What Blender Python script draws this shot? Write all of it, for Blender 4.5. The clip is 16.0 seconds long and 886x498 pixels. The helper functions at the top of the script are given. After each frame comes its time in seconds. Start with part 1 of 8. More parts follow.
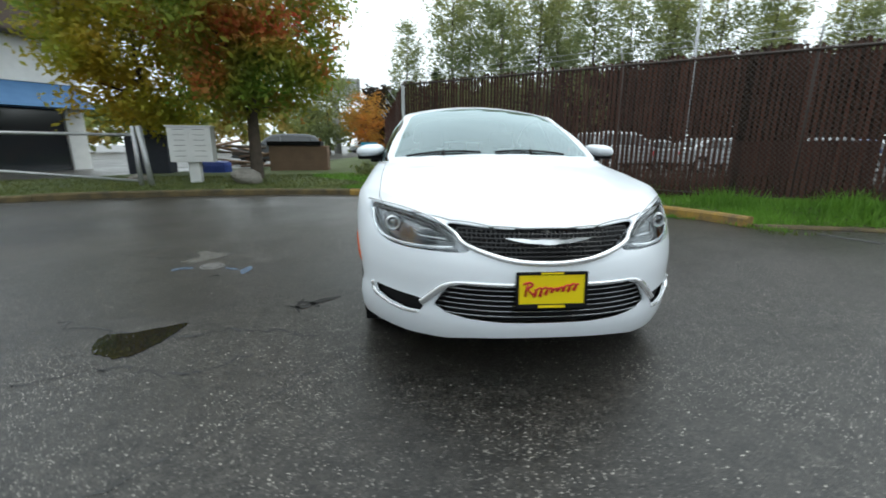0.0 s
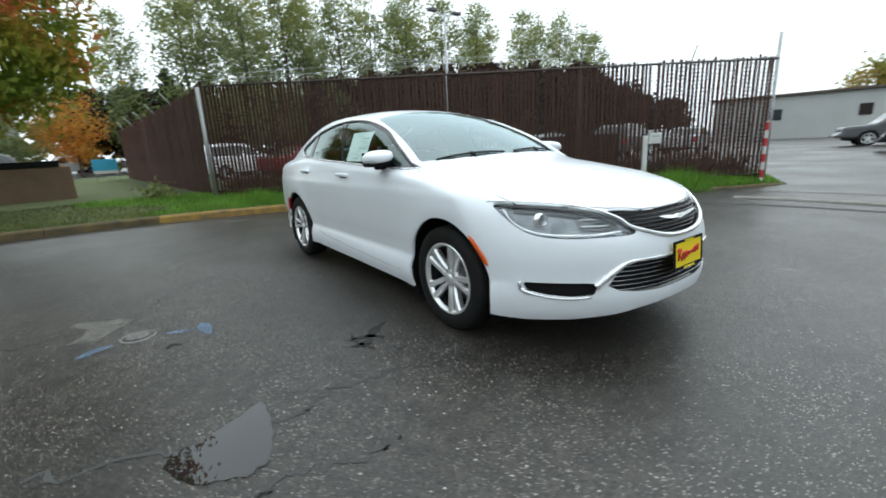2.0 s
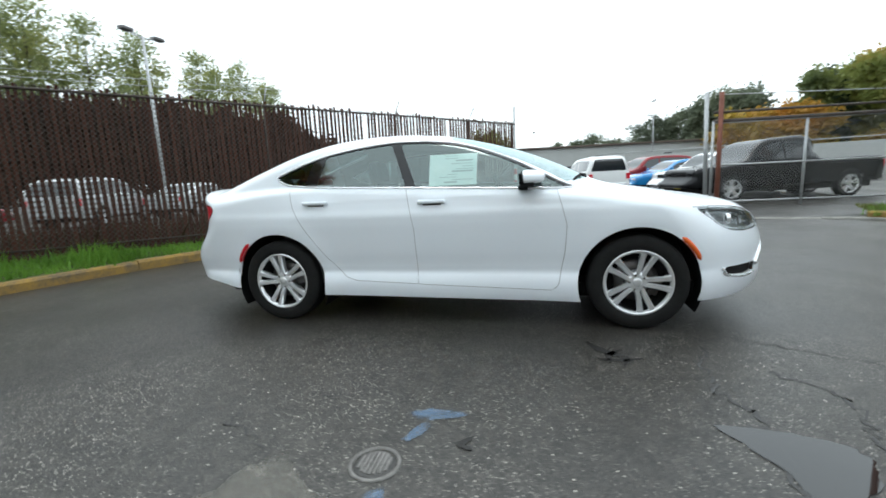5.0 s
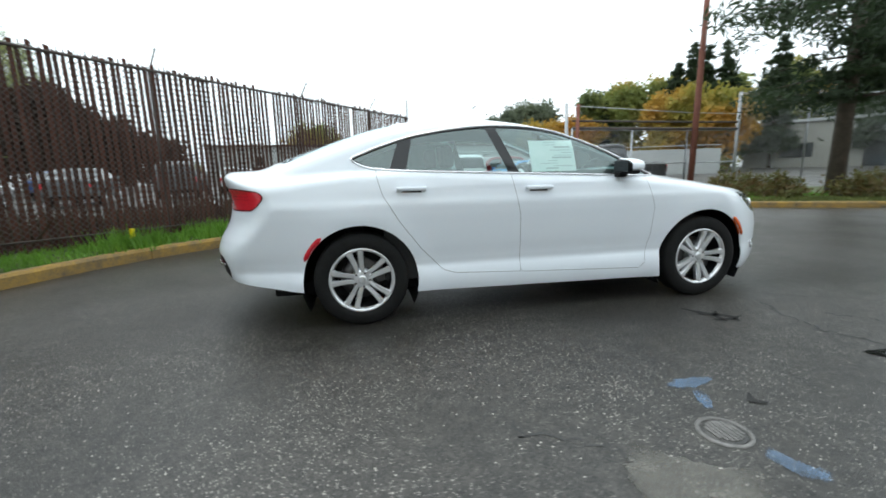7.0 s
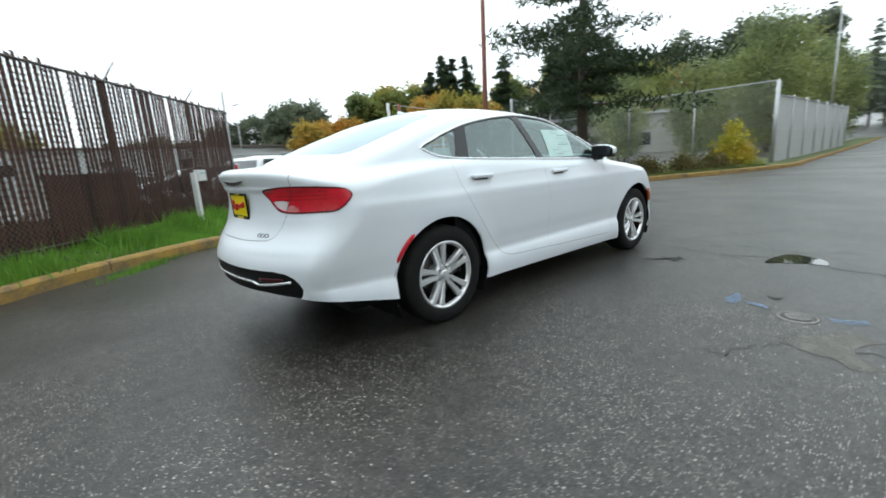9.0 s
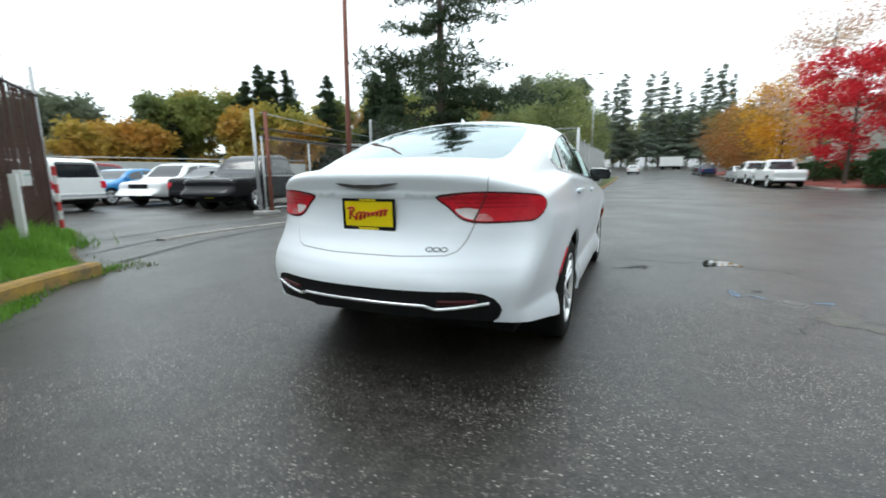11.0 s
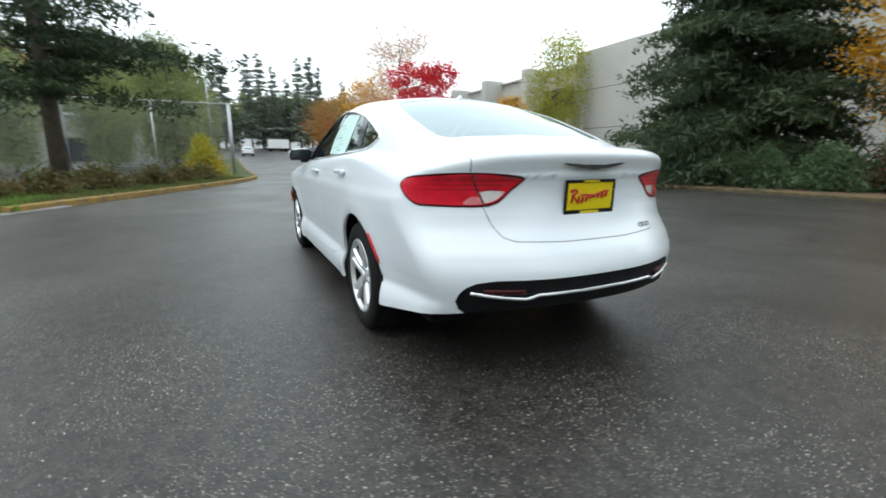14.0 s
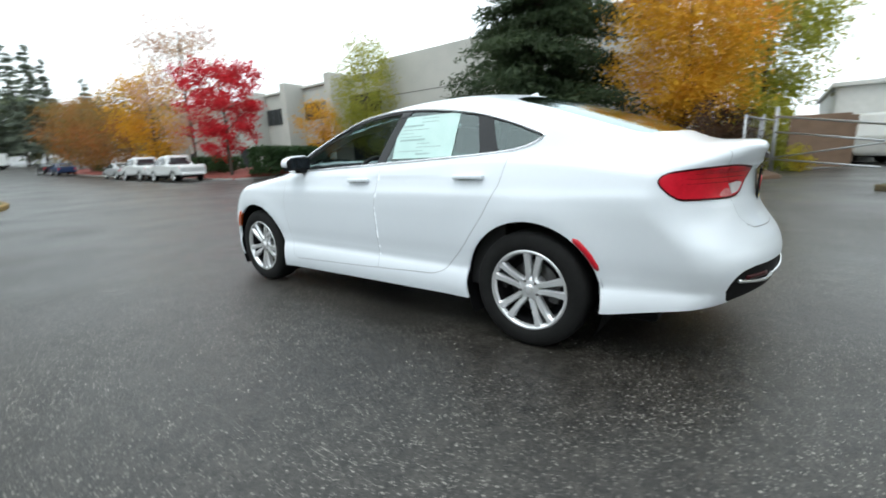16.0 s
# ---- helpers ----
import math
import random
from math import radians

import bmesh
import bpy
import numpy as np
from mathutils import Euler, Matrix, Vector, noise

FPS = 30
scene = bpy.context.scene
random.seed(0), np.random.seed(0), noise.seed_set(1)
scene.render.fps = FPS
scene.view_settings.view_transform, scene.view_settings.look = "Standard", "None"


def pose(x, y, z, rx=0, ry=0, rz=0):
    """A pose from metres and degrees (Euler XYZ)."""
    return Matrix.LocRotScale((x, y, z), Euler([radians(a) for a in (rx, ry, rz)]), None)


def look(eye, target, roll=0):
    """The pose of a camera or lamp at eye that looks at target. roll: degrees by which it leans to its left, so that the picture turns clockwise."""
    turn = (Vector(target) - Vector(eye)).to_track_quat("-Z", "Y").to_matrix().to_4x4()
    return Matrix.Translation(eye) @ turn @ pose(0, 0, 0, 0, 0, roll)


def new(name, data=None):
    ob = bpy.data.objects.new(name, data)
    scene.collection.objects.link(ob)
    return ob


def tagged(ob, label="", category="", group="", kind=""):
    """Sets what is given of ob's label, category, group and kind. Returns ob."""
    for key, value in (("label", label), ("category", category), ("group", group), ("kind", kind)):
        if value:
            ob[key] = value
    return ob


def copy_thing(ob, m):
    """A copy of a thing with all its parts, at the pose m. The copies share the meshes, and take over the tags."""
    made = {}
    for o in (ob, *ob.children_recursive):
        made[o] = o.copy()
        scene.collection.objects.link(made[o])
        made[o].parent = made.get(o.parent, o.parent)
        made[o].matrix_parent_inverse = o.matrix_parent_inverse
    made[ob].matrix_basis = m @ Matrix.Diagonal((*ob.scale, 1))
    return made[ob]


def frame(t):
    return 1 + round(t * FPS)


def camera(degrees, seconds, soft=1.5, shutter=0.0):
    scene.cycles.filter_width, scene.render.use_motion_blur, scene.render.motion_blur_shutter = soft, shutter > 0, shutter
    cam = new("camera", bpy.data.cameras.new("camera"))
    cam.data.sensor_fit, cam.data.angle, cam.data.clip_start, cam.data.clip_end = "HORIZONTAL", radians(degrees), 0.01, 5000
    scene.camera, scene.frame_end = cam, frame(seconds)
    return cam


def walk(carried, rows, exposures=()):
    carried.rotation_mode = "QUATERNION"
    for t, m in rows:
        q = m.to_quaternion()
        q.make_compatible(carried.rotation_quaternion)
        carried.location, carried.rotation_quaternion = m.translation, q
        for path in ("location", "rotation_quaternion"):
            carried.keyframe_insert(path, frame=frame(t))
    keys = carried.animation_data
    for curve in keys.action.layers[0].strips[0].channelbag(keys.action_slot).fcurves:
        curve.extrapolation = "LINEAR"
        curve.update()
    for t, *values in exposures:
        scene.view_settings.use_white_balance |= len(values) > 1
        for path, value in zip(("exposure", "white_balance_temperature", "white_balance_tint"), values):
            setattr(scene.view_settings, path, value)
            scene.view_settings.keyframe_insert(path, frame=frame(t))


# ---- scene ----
cam = camera(92.4, 16.0, soft=1.7, shutter=0.5)

PATH = [
    (0, (-0.602, -4.123, 1.131), (-0.463, -2.186, 0.656), 0.1),
    (0.5, (-1.031, -4.027, 1.139), (-0.673, -2.123, 0.645), -1.7),
    (1, (-1.483, -3.914, 1.147), (-0.796, -2.091, 0.694), -1.9),
    (1.5, (-1.938, -3.698, 1.138), (-1.005, -2.001, 0.641), -3.2),
    (2, (-2.4, -3.43, 1.151), (-1.264, -1.854, 0.676), -2.9),
    (2.5, (-2.814, -3.094, 1.159), (-1.484, -1.661, 0.737), -2.4),
    (3, (-3.167, -2.662, 1.169), (-1.666, -1.391, 0.809), -2.1),
    (3.5, (-3.454, -2.199, 1.156), (-1.818, -1.114, 0.773), -2.3),
    (6, (-4.037, 0.34, 1.096), (-2.059, 0.401, 0.803), -3.2),
    (6.5, (-3.959, 0.858, 1.102), (-1.989, 0.751, 0.773), -2.7),
    (7, (-3.861, 1.353, 1.093), (-1.931, 0.984, 0.722), -1.4),
    (7.5, (-3.694, 1.845, 1.101), (-1.819, 1.249, 0.742), -1.7),
    (8, (-3.514, 2.325, 1.108), (-1.738, 1.477, 0.752), -2.7),
    (10.5, (-1.734, 4.049, 1.047), (-0.758, 2.35, 0.646), -1.3),
    (11, (-1.248, 4.21, 1.069), (-0.451, 2.408, 0.728), -0.4),
    (11.5, (-0.735, 4.355, 1.109), (-0.242, 2.452, 0.743), -0.3),
    (12, (-0.26, 4.37, 1.101), (0.012, 2.428, 0.708), -0.9),
    (12.5, (0.223, 4.367, 1.095), (0.188, 2.407, 0.698), 0.0),
    (13, (0.68, 4.274, 1.085), (0.365, 2.346, 0.656), -1.0),
    (13.5, (1.127, 4.135, 1.072), (0.516, 2.275, 0.661), 0.1),
    (14, (1.564, 3.899, 1.063), (0.703, 2.145, 0.636), 0.1),
    (14.5, (1.958, 3.592, 1.075), (0.89, 1.962, 0.625), 0.3),
    (15, (2.316, 3.246, 1.084), (1.015, 1.793, 0.641), -0.6),
    (15.5, (2.663, 2.843, 1.086), (1.284, 1.477, 0.601), 0.0),
    (16, (2.971, 2.399, 1.085), (1.429, 1.199, 0.659), -2.5),
]
walk(cam, [(t, look(eye, target, roll)) for t, eye, target, roll in PATH], exposures=[(0, 0.58, 6260, 5), (1.5, 0.62, 6260, 5), (3, 0.77, 6260, 5), (7, 0.84, 6260, 5), (11, 0.86, 6260, 5), (13, 0.86, 6260, 5), (16, 0.81, 6260, 5)])

# ---- light ----
world = bpy.data.worlds.new("overcast")
scene.world = world
world.use_nodes = True
wn, wl = world.node_tree.nodes, world.node_tree.links
bg = wn["Background"]
sky = wn.new("ShaderNodeTexSky")
sky.sky_type = "NISHITA"
sky.sun_disc = False
sky.sun_elevation, sky.sun_rotation = radians(67), radians(77)
sky.air_density, sky.dust_density = 1.0, 3.0
wtc = wn.new("ShaderNodeTexCoord")
wmap = wn.new("ShaderNodeMapping")
wmap.inputs["Scale"].default_value = (1.0, 1.0, 2.6)
wno = wn.new("ShaderNodeTexNoise")
wno.inputs["Scale"].default_value = 2.2
wno.inputs["Detail"].default_value = 5
wramp = wn.new("ShaderNodeValToRGB")
wramp.color_ramp.elements[0].position, wramp.color_ramp.elements[0].color = 0.25, (8.9, 9.6, 10.1, 1)
wramp.color_ramp.elements[1].position, wramp.color_ramp.elements[1].color = 0.75, (10.5, 11.1, 11.4, 1)
wmix = wn.new("ShaderNodeMix")
wmix.data_type = "RGBA"
wmix.inputs["Factor"].default_value = 0.93
wl.new(wtc.outputs["Generated"], wmap.inputs["Vector"])
wl.new(wmap.outputs["Vector"], wno.inputs["Vector"])
wl.new(wno.outputs["Fac"], wramp.inputs["Fac"])
wl.new(sky.outputs["Color"], wmix.inputs["A"])
wl.new(wramp.outputs["Color"], wmix.inputs["B"])
wl.new(wmix.outputs["Result"], bg.inputs["Color"])
bg.inputs["Strength"].default_value = 0.1
sun = new("sun", bpy.data.lights.new("sun", "SUN"))
sun.data.energy, sun.data.angle, sun.data.color = 0.5, radians(25), (1.0, 0.97, 0.93)
sun.matrix_world = look((13, 3, 31), (0, 0, 0))

# ---- materials ----


def mat(name, c1, c2=None, rough=0.6, metal=0.0, scale=8.0, fine=60.0, bump=0.0, coat=0.0, spec=0.5, detail=6.0, island=0.0, objvar=0.0, rough2=None):
    """A principled material: two colours mixed by a large and a fine noise, with optional relief and random shade."""
    m = bpy.data.materials.new(name)
    m.use_nodes = True
    n, l = m.node_tree.nodes, m.node_tree.links
    b = n["Principled BSDF"]
    b.inputs["Roughness"].default_value, b.inputs["Metallic"].default_value = rough, metal
    b.inputs["Coat Weight"].default_value, b.inputs["Specular IOR Level"].default_value = coat, spec
    b.inputs["Coat Roughness"].default_value = 0.04
    if c2 is None:
        b.inputs["Base Color"].default_value = (*c1, 1)
        return m
    tc = n.new("ShaderNodeTexCoord")
    no = n.new("ShaderNodeTexNoise")
    no.inputs["Scale"].default_value, no.inputs["Detail"].default_value = scale, detail
    fi = n.new("ShaderNodeTexNoise")
    fi.inputs["Scale"].default_value, fi.inputs["Detail"].default_value = fine, 3
    l.new(tc.outputs["Object"], no.inputs["Vector"])
    l.new(tc.outputs["Object"], fi.inputs["Vector"])
    ad = n.new("ShaderNodeMath")
    ad.operation = "MULTIPLY_ADD"
    l.new(fi.outputs["Fac"], ad.inputs[0])
    ad.inputs[1].default_value = 0.5
    l.new(no.outputs["Fac"], ad.inputs[2])
    last = ad.outputs[0]
    for amount, node, out in ((island, "ShaderNodeNewGeometry", "Random Per Island"), (objvar, "ShaderNodeObjectInfo", "Random")):
        if amount:
            g = n.new(node)
            a2 = n.new("ShaderNodeMath")
            a2.operation = "MULTIPLY_ADD"
            l.new(g.outputs[out], a2.inputs[0])
            a2.inputs[1].default_value = amount
            l.new(last, a2.inputs[2])
            last = a2.outputs[0]
    mr = n.new("ShaderNodeMapRange")
    l.new(last, mr.inputs["Value"])
    mr.inputs["From Min"].default_value, mr.inputs["From Max"].default_value = 0.45, 1.05 + 0.8 * (island + objvar)
    mx = n.new("ShaderNodeMix")
    mx.data_type = "RGBA"
    mx.inputs["A"].default_value, mx.inputs["B"].default_value = (*c1, 1), (*c2, 1)
    l.new(mr.outputs["Result"], mx.inputs["Factor"])
    l.new(mx.outputs["Result"], b.inputs["Base Color"])
    if rough2 is not None:
        rr = n.new("ShaderNodeMapRange")
        l.new(no.outputs["Fac"], rr.inputs["Value"])
        rr.inputs["From Min"].default_value, rr.inputs["From Max"].default_value = 0.35, 0.65
        rr.inputs["To Min"].default_value, rr.inputs["To Max"].default_value = rough, rough2
        l.new(rr.outputs["Result"], b.inputs["Roughness"])
    if bump:
        bu = n.new("ShaderNodeBump")
        bu.inputs["Strength"].default_value, bu.inputs["Distance"].default_value = bump, 0.01
        l.new(ad.outputs[0], bu.inputs["Height"])
        l.new(bu.outputs["Normal"], b.inputs["Normal"])
    return m


def asphalt_material():
    """Dark worn damp asphalt: grit of many greys, pale stone specks, damp and dry patches, fine relief."""
    m = mat("asphalt", (0.0150, 0.0138, 0.0120), (0.045, 0.041, 0.0355), rough=0.5, spec=0.5, scale=0.45, fine=7.0, rough2=0.3)
    n, l = m.node_tree.nodes, m.node_tree.links
    b = n["Principled BSDF"]
    tc = n.new("ShaderNodeTexCoord")

    def node(kind, **values):
        q = n.new(kind)
        for key, value in values.items():
            q.inputs[key.replace("_", " ")].default_value = value
        return q

    def ranged(src, lo, hi, to0=0.0, to1=1.0):
        q = node("ShaderNodeMapRange", From_Min=lo, From_Max=hi, To_Min=to0, To_Max=to1)
        l.new(src, q.inputs["Value"])
        return q.outputs["Result"]

    def calc(op, p, q):
        k = n.new("ShaderNodeMath")
        k.operation = op
        for slot, src in ((0, p), (1, q)):
            if isinstance(src, float):
                k.inputs[slot].default_value = src
            else:
                l.new(src, k.inputs[slot])
        return k.outputs[0]

    def stones(scale, share, rim, channel):
        """Single stones: a random share of the cells, round, with soft rims."""
        v = node("ShaderNodeTexVoronoi", Scale=scale)
        l.new(tc.outputs["Object"], v.inputs["Vector"])
        sp = n.new("ShaderNodeSeparateColor")
        l.new(v.outputs["Color"], sp.inputs["Color"])
        return calc("MULTIPLY", ranged(sp.outputs[channel], 1 - share, 1 - share * 0.45), ranged(v.outputs["Distance"], rim, rim * 0.5)), sp

    def noisy(scale, detail):
        q = node("ShaderNodeTexNoise", Scale=scale, Detail=detail)
        l.new(tc.outputs["Object"], q.inputs["Vector"])
        return q.outputs["Fac"]

    fine, cells = stones(105.0, 0.26, 0.47, "Red")
    large, _ = stones(56.0, 0.085, 0.35, "Green")
    patch = ranged(noisy(1.1, 5.0), 0.36, 0.64, 0.15, 1.0)
    specks = calc("MAXIMUM", calc("MULTIPLY", fine, calc("MULTIPLY", patch, 0.85)), calc("MULTIPLY", large, ranged(noisy(0.8, 3.0), 0.35, 0.6, 0.5, 1.0)))
    # grit: every small cell has a grey of its own, over coarser mottling
    grit = calc("MULTIPLY", ranged(cells.outputs["Blue"], 0.0, 1.0, 0.4, 1.6), ranged(noisy(12.0, 6.0), 0.3, 0.7, 0.62, 1.4))
    old = b.inputs["Base Color"].links[0].from_socket
    tone = n.new("ShaderNodeVectorMath")
    tone.operation = "SCALE"
    l.new(old, tone.inputs[0])
    l.new(grit, tone.inputs["Scale"])
    mx = n.new("ShaderNodeMix")
    mx.data_type = "RGBA"
    l.new(specks, mx.inputs["Factor"])
    l.new(tone.outputs["Vector"], mx.inputs["A"])
    mx.inputs["B"].default_value = (0.52, 0.49, 0.435, 1)
    l.new(mx.outputs["Result"], b.inputs["Base Color"])
    # damp film: smoother where it is wet
    wet = ranged(noisy(0.5, 4.0), 0.34, 0.68, 0.29, 0.47)
    l.new(wet, b.inputs["Roughness"])
    h = calc("ADD", noisy(130.0, 3.0), calc("MULTIPLY", cells.outputs["Blue"], 0.35))
    bu = node("ShaderNodeBump", Strength=0.42, Distance=0.006)
    l.new(h, bu.inputs["Height"])
    l.new(bu.outputs["Normal"], b.inputs["Normal"])
    return m


def glass_material(name, tint, rough=0.02, clear=0.7, skin=0.05, steep=5.0, gloss=(0.95, 1.0, 1.0)):
    """Thin glazing: a see-through sheet with a mirror-like skin whose gloss follows the angle."""
    m = bpy.data.materials.new(name)
    m.use_nodes = True
    n, l = m.node_tree.nodes, m.node_tree.links
    n.remove(n["Principled BSDF"])
    tr = n.new("ShaderNodeBsdfTransparent")
    tr.inputs["Color"].default_value = (*[c * clear for c in tint], 1)
    gl = n.new("ShaderNodeBsdfGlossy")
    gl.inputs["Roughness"].default_value = rough
    gl.inputs["Color"].default_value = (*gloss, 1)
    lw = n.new("ShaderNodeLayerWeight")
    lw.inputs["Blend"].default_value = 0.5
    fr = n.new("ShaderNodeMath")
    fr.operation = "POWER"
    fr.inputs[1].default_value = steep
    l.new(lw.outputs["Facing"], fr.inputs[0])
    lift = n.new("ShaderNodeMapRange")
    lift.inputs["To Min"].default_value, lift.inputs["To Max"].default_value = skin, 1.0
    l.new(fr.outputs["Value"], lift.inputs["Value"])
    mx = n.new("ShaderNodeMixShader")
    l.new(lift.outputs["Result"], mx.inputs["Fac"])
    l.new(tr.outputs["BSDF"], mx.inputs[1])
    l.new(gl.outputs["BSDF"], mx.inputs[2])
    l.new(mx.outputs["Shader"], n["Material Output"].inputs["Surface"])
    return m


def faded(name, c1, c2, scale, most):
    """A worn mark on the asphalt: patchy, thinning out towards its rim."""
    m = mat(name, c1, c2, rough=0.7, scale=scale, fine=60, bump=0.3)
    n, l = m.node_tree.nodes, m.node_tree.links
    tc = n.new("ShaderNodeTexCoord")
    mp = n.new("ShaderNodeMapping")
    mp.inputs["Location"].default_value, mp.inputs["Scale"].default_value = (-1.0, -1.0, 0.0), (2.0, 2.0, 0.0)
    gr = n.new("ShaderNodeTexGradient")
    gr.gradient_type = "SPHERICAL"
    l.new(tc.outputs["Generated"], mp.inputs["Vector"])
    l.new(mp.outputs["Vector"], gr.inputs["Vector"])
    no = n.new("ShaderNodeTexNoise")
    no.inputs["Scale"].default_value, no.inputs["Detail"].default_value = scale, 8
    l.new(tc.outputs["Object"], no.inputs["Vector"])
    ad = n.new("ShaderNodeMath")
    ad.operation = "MULTIPLY_ADD"
    ad.inputs[1].default_value = 1.1
    l.new(gr.outputs["Fac"], ad.inputs[0])
    l.new(no.outputs["Fac"], ad.inputs[2])
    mr = n.new("ShaderNodeMapRange")
    mr.inputs["From Min"].default_value, mr.inputs["From Max"].default_value, mr.inputs["To Max"].default_value = 0.66, 1.05, most
    l.new(ad.outputs["Value"], mr.inputs["Value"])
    l.new(mr.outputs["Result"], n["Principled BSDF"].inputs["Alpha"])
    return m


def leaf_material(name, c1, c2, c3=None, scale=0.35, island=0.6):
    """Leaves: colour drifts over the crown and from leaf to leaf; light comes through."""
    m = bpy.data.materials.new(name)
    m.use_nodes = True
    n, l = m.node_tree.nodes, m.node_tree.links
    b = n["Principled BSDF"]
    b.inputs["Roughness"].default_value, b.inputs["Specular IOR Level"].default_value = 0.55, 0.3
    tc = n.new("ShaderNodeTexCoord")
    no = n.new("ShaderNodeTexNoise")
    no.inputs["Scale"].default_value, no.inputs["Detail"].default_value = scale, 2
    l.new(tc.outputs["Object"], no.inputs["Vector"])
    ge = n.new("ShaderNodeNewGeometry")
    mu = n.new("ShaderNodeMath")
    mu.operation = "MULTIPLY_ADD"
    l.new(ge.outputs["Random Per Island"], mu.inputs[0])
    mu.inputs[1].default_value = island * 0.5
    mr = n.new("ShaderNodeMapRange")
    l.new(no.outputs["Fac"], mr.inputs["Value"])
    mr.inputs["From Min"].default_value, mr.inputs["From Max"].default_value = 0.3, 0.7
    mr.inputs["To Max"].default_value = 1 - island * 0.5
    l.new(mr.outputs["Result"], mu.inputs[2])
    ra = n.new("ShaderNodeValToRGB")
    ra.color_ramp.elements[0].color, ra.color_ramp.elements[1].color = (*c1, 1), (*c2, 1)
    if c3:
        e = ra.color_ramp.elements.new(0.55)
        e.color, ra.color_ramp.elements[-1].color = (*c2, 1), (*c3, 1)
    l.new(mu.outputs[0], ra.inputs["Fac"])
    l.new(ra.outputs["Color"], b.inputs["Base Color"])
    tl = n.new("ShaderNodeBsdfTranslucent")
    l.new(ra.outputs["Color"], tl.inputs["Color"])
    mx = n.new("ShaderNodeMixShader")
    mx.inputs["Fac"].default_value = 0.42
    l.new(b.outputs["BSDF"], mx.inputs[1])
    l.new(tl.outputs["BSDF"], mx.inputs[2])
    l.new(mx.outputs["Shader"], n["Material Output"].inputs["Surface"])
    return m


M_ASPHALT = asphalt_material()
M_PAINT = mat("white_paint", (0.845, 0.89, 0.945), (0.865, 0.91, 0.96), rough=0.32, coat=0.6, scale=3)
M_SEAM = mat("seam_shadow_gap", (0.05, 0.05, 0.05), rough=0.7)
M_GAP = mat("panel_gap", (0.24, 0.245, 0.255), rough=0.7)
M_BLACK = mat("black_plastic", (0.006, 0.006, 0.007), (0.011, 0.011, 0.012), rough=0.6, spec=0.18, scale=20)
M_GLOSSBLACK = mat("gloss_black", (0.008, 0.008, 0.009), rough=0.08)
M_CHROME = mat("chrome", (0.86, 0.87, 0.89), rough=0.14, metal=0.72)
M_ALLOY = mat("alloy", (0.80, 0.81, 0.83), (0.90, 0.91, 0.92), rough=0.2, metal=0.62, scale=12)
M_DARKMETAL = mat("dark_metal", (0.10, 0.10, 0.10), (0.16, 0.15, 0.15), rough=0.45, metal=1.0)
M_TYRE = mat("tyre_rubber", (0.008, 0.008, 0.008), (0.014, 0.014, 0.014), spec=0.25, rough=0.8, scale=14, bump=0.2)
M_GLASS = glass_material("side_glass", (0.62, 0.80, 0.78), clear=0.74, skin=0.15, gloss=(0.86, 0.98, 0.96))
M_WINDSHIELD = glass_material("windshield_glass", (0.66, 0.80, 0.79), clear=0.75, skin=0.26, steep=3.0, gloss=(0.66, 0.78, 0.80))
M_BACKLIGHT = glass_material("rear_glass", (0.55, 0.70, 0.70), clear=0.25, skin=0.34, steep=3.0, gloss=(0.80, 0.90, 0.93))
M_LAMPGLASS = glass_material("lamp_cover", (0.95, 0.97, 0.98), clear=0.97)
M_REDLENS = mat("red_lens", (0.52, 0.004, 0.016), (0.74, 0.012, 0.035), rough=0.3, coat=0.3, scale=14)
M_DARKRED = mat("dark_red_lens", (0.045, 0.002, 0.005), rough=0.35, coat=0.1, spec=0.3)
M_PINKLENS = mat("pink_lens", (0.62, 0.16, 0.17), (0.70, 0.30, 0.30), rough=0.2, coat=0.5, scale=30)
M_DARKCHROME = mat("dark_chrome", (0.22, 0.23, 0.24), (0.3, 0.31, 0.32), rough=0.2, metal=1.0)
M_CLEARLENS = mat("clear_lens", (0.72, 0.66, 0.66), (0.84, 0.79, 0.79), rough=0.12, coat=1.0, scale=30)
M_AMBER = mat("amber_lens", (0.75, 0.10, 0.01), (0.85, 0.14, 0.015), rough=0.15, coat=0.8)
M_LAMPIN = mat("lamp_reflector", (0.09, 0.092, 0.10), (0.36, 0.37, 0.39), rough=0.22, metal=0.75, scale=11, fine=40)
M_SEAT = mat("dark_seat_cloth", (0.03, 0.03, 0.032), (0.045, 0.045, 0.047), rough=0.9, scale=30)
M_DASH = mat("dash_plastic", (0.02, 0.02, 0.021), (0.03, 0.03, 0.031), rough=0.6, scale=30)
M_YELLOW = mat("plate_yellow", (0.85, 0.66, 0.0), (0.9, 0.7, 0.01), rough=0.35, scale=12)
M_REDINK = mat("plate_red", (0.55, 0.02, 0.02), rough=0.4)
M_STICKER = mat("sticker_paper", (0.54, 0.74, 0.70), (0.62, 0.80, 0.76), rough=0.6, scale=9)
M_INK = mat("sticker_print", (0.36, 0.50, 0.48), rough=0.6)
M_WATER = mat("puddle_water", (0.012, 0.012, 0.012), rough=0.02, spec=0.7)
M_KERB = mat("worn_yellow_kerb", (0.10, 0.085, 0.065), (0.42, 0.25, 0.04), rough=0.85, scale=5.5, fine=40, bump=0.6)
M_KERBDARK = mat("bare_mossy_kerb", (0.035, 0.032, 0.025), (0.17, 0.125, 0.05), rough=0.9, scale=4.0, fine=40, bump=0.7)
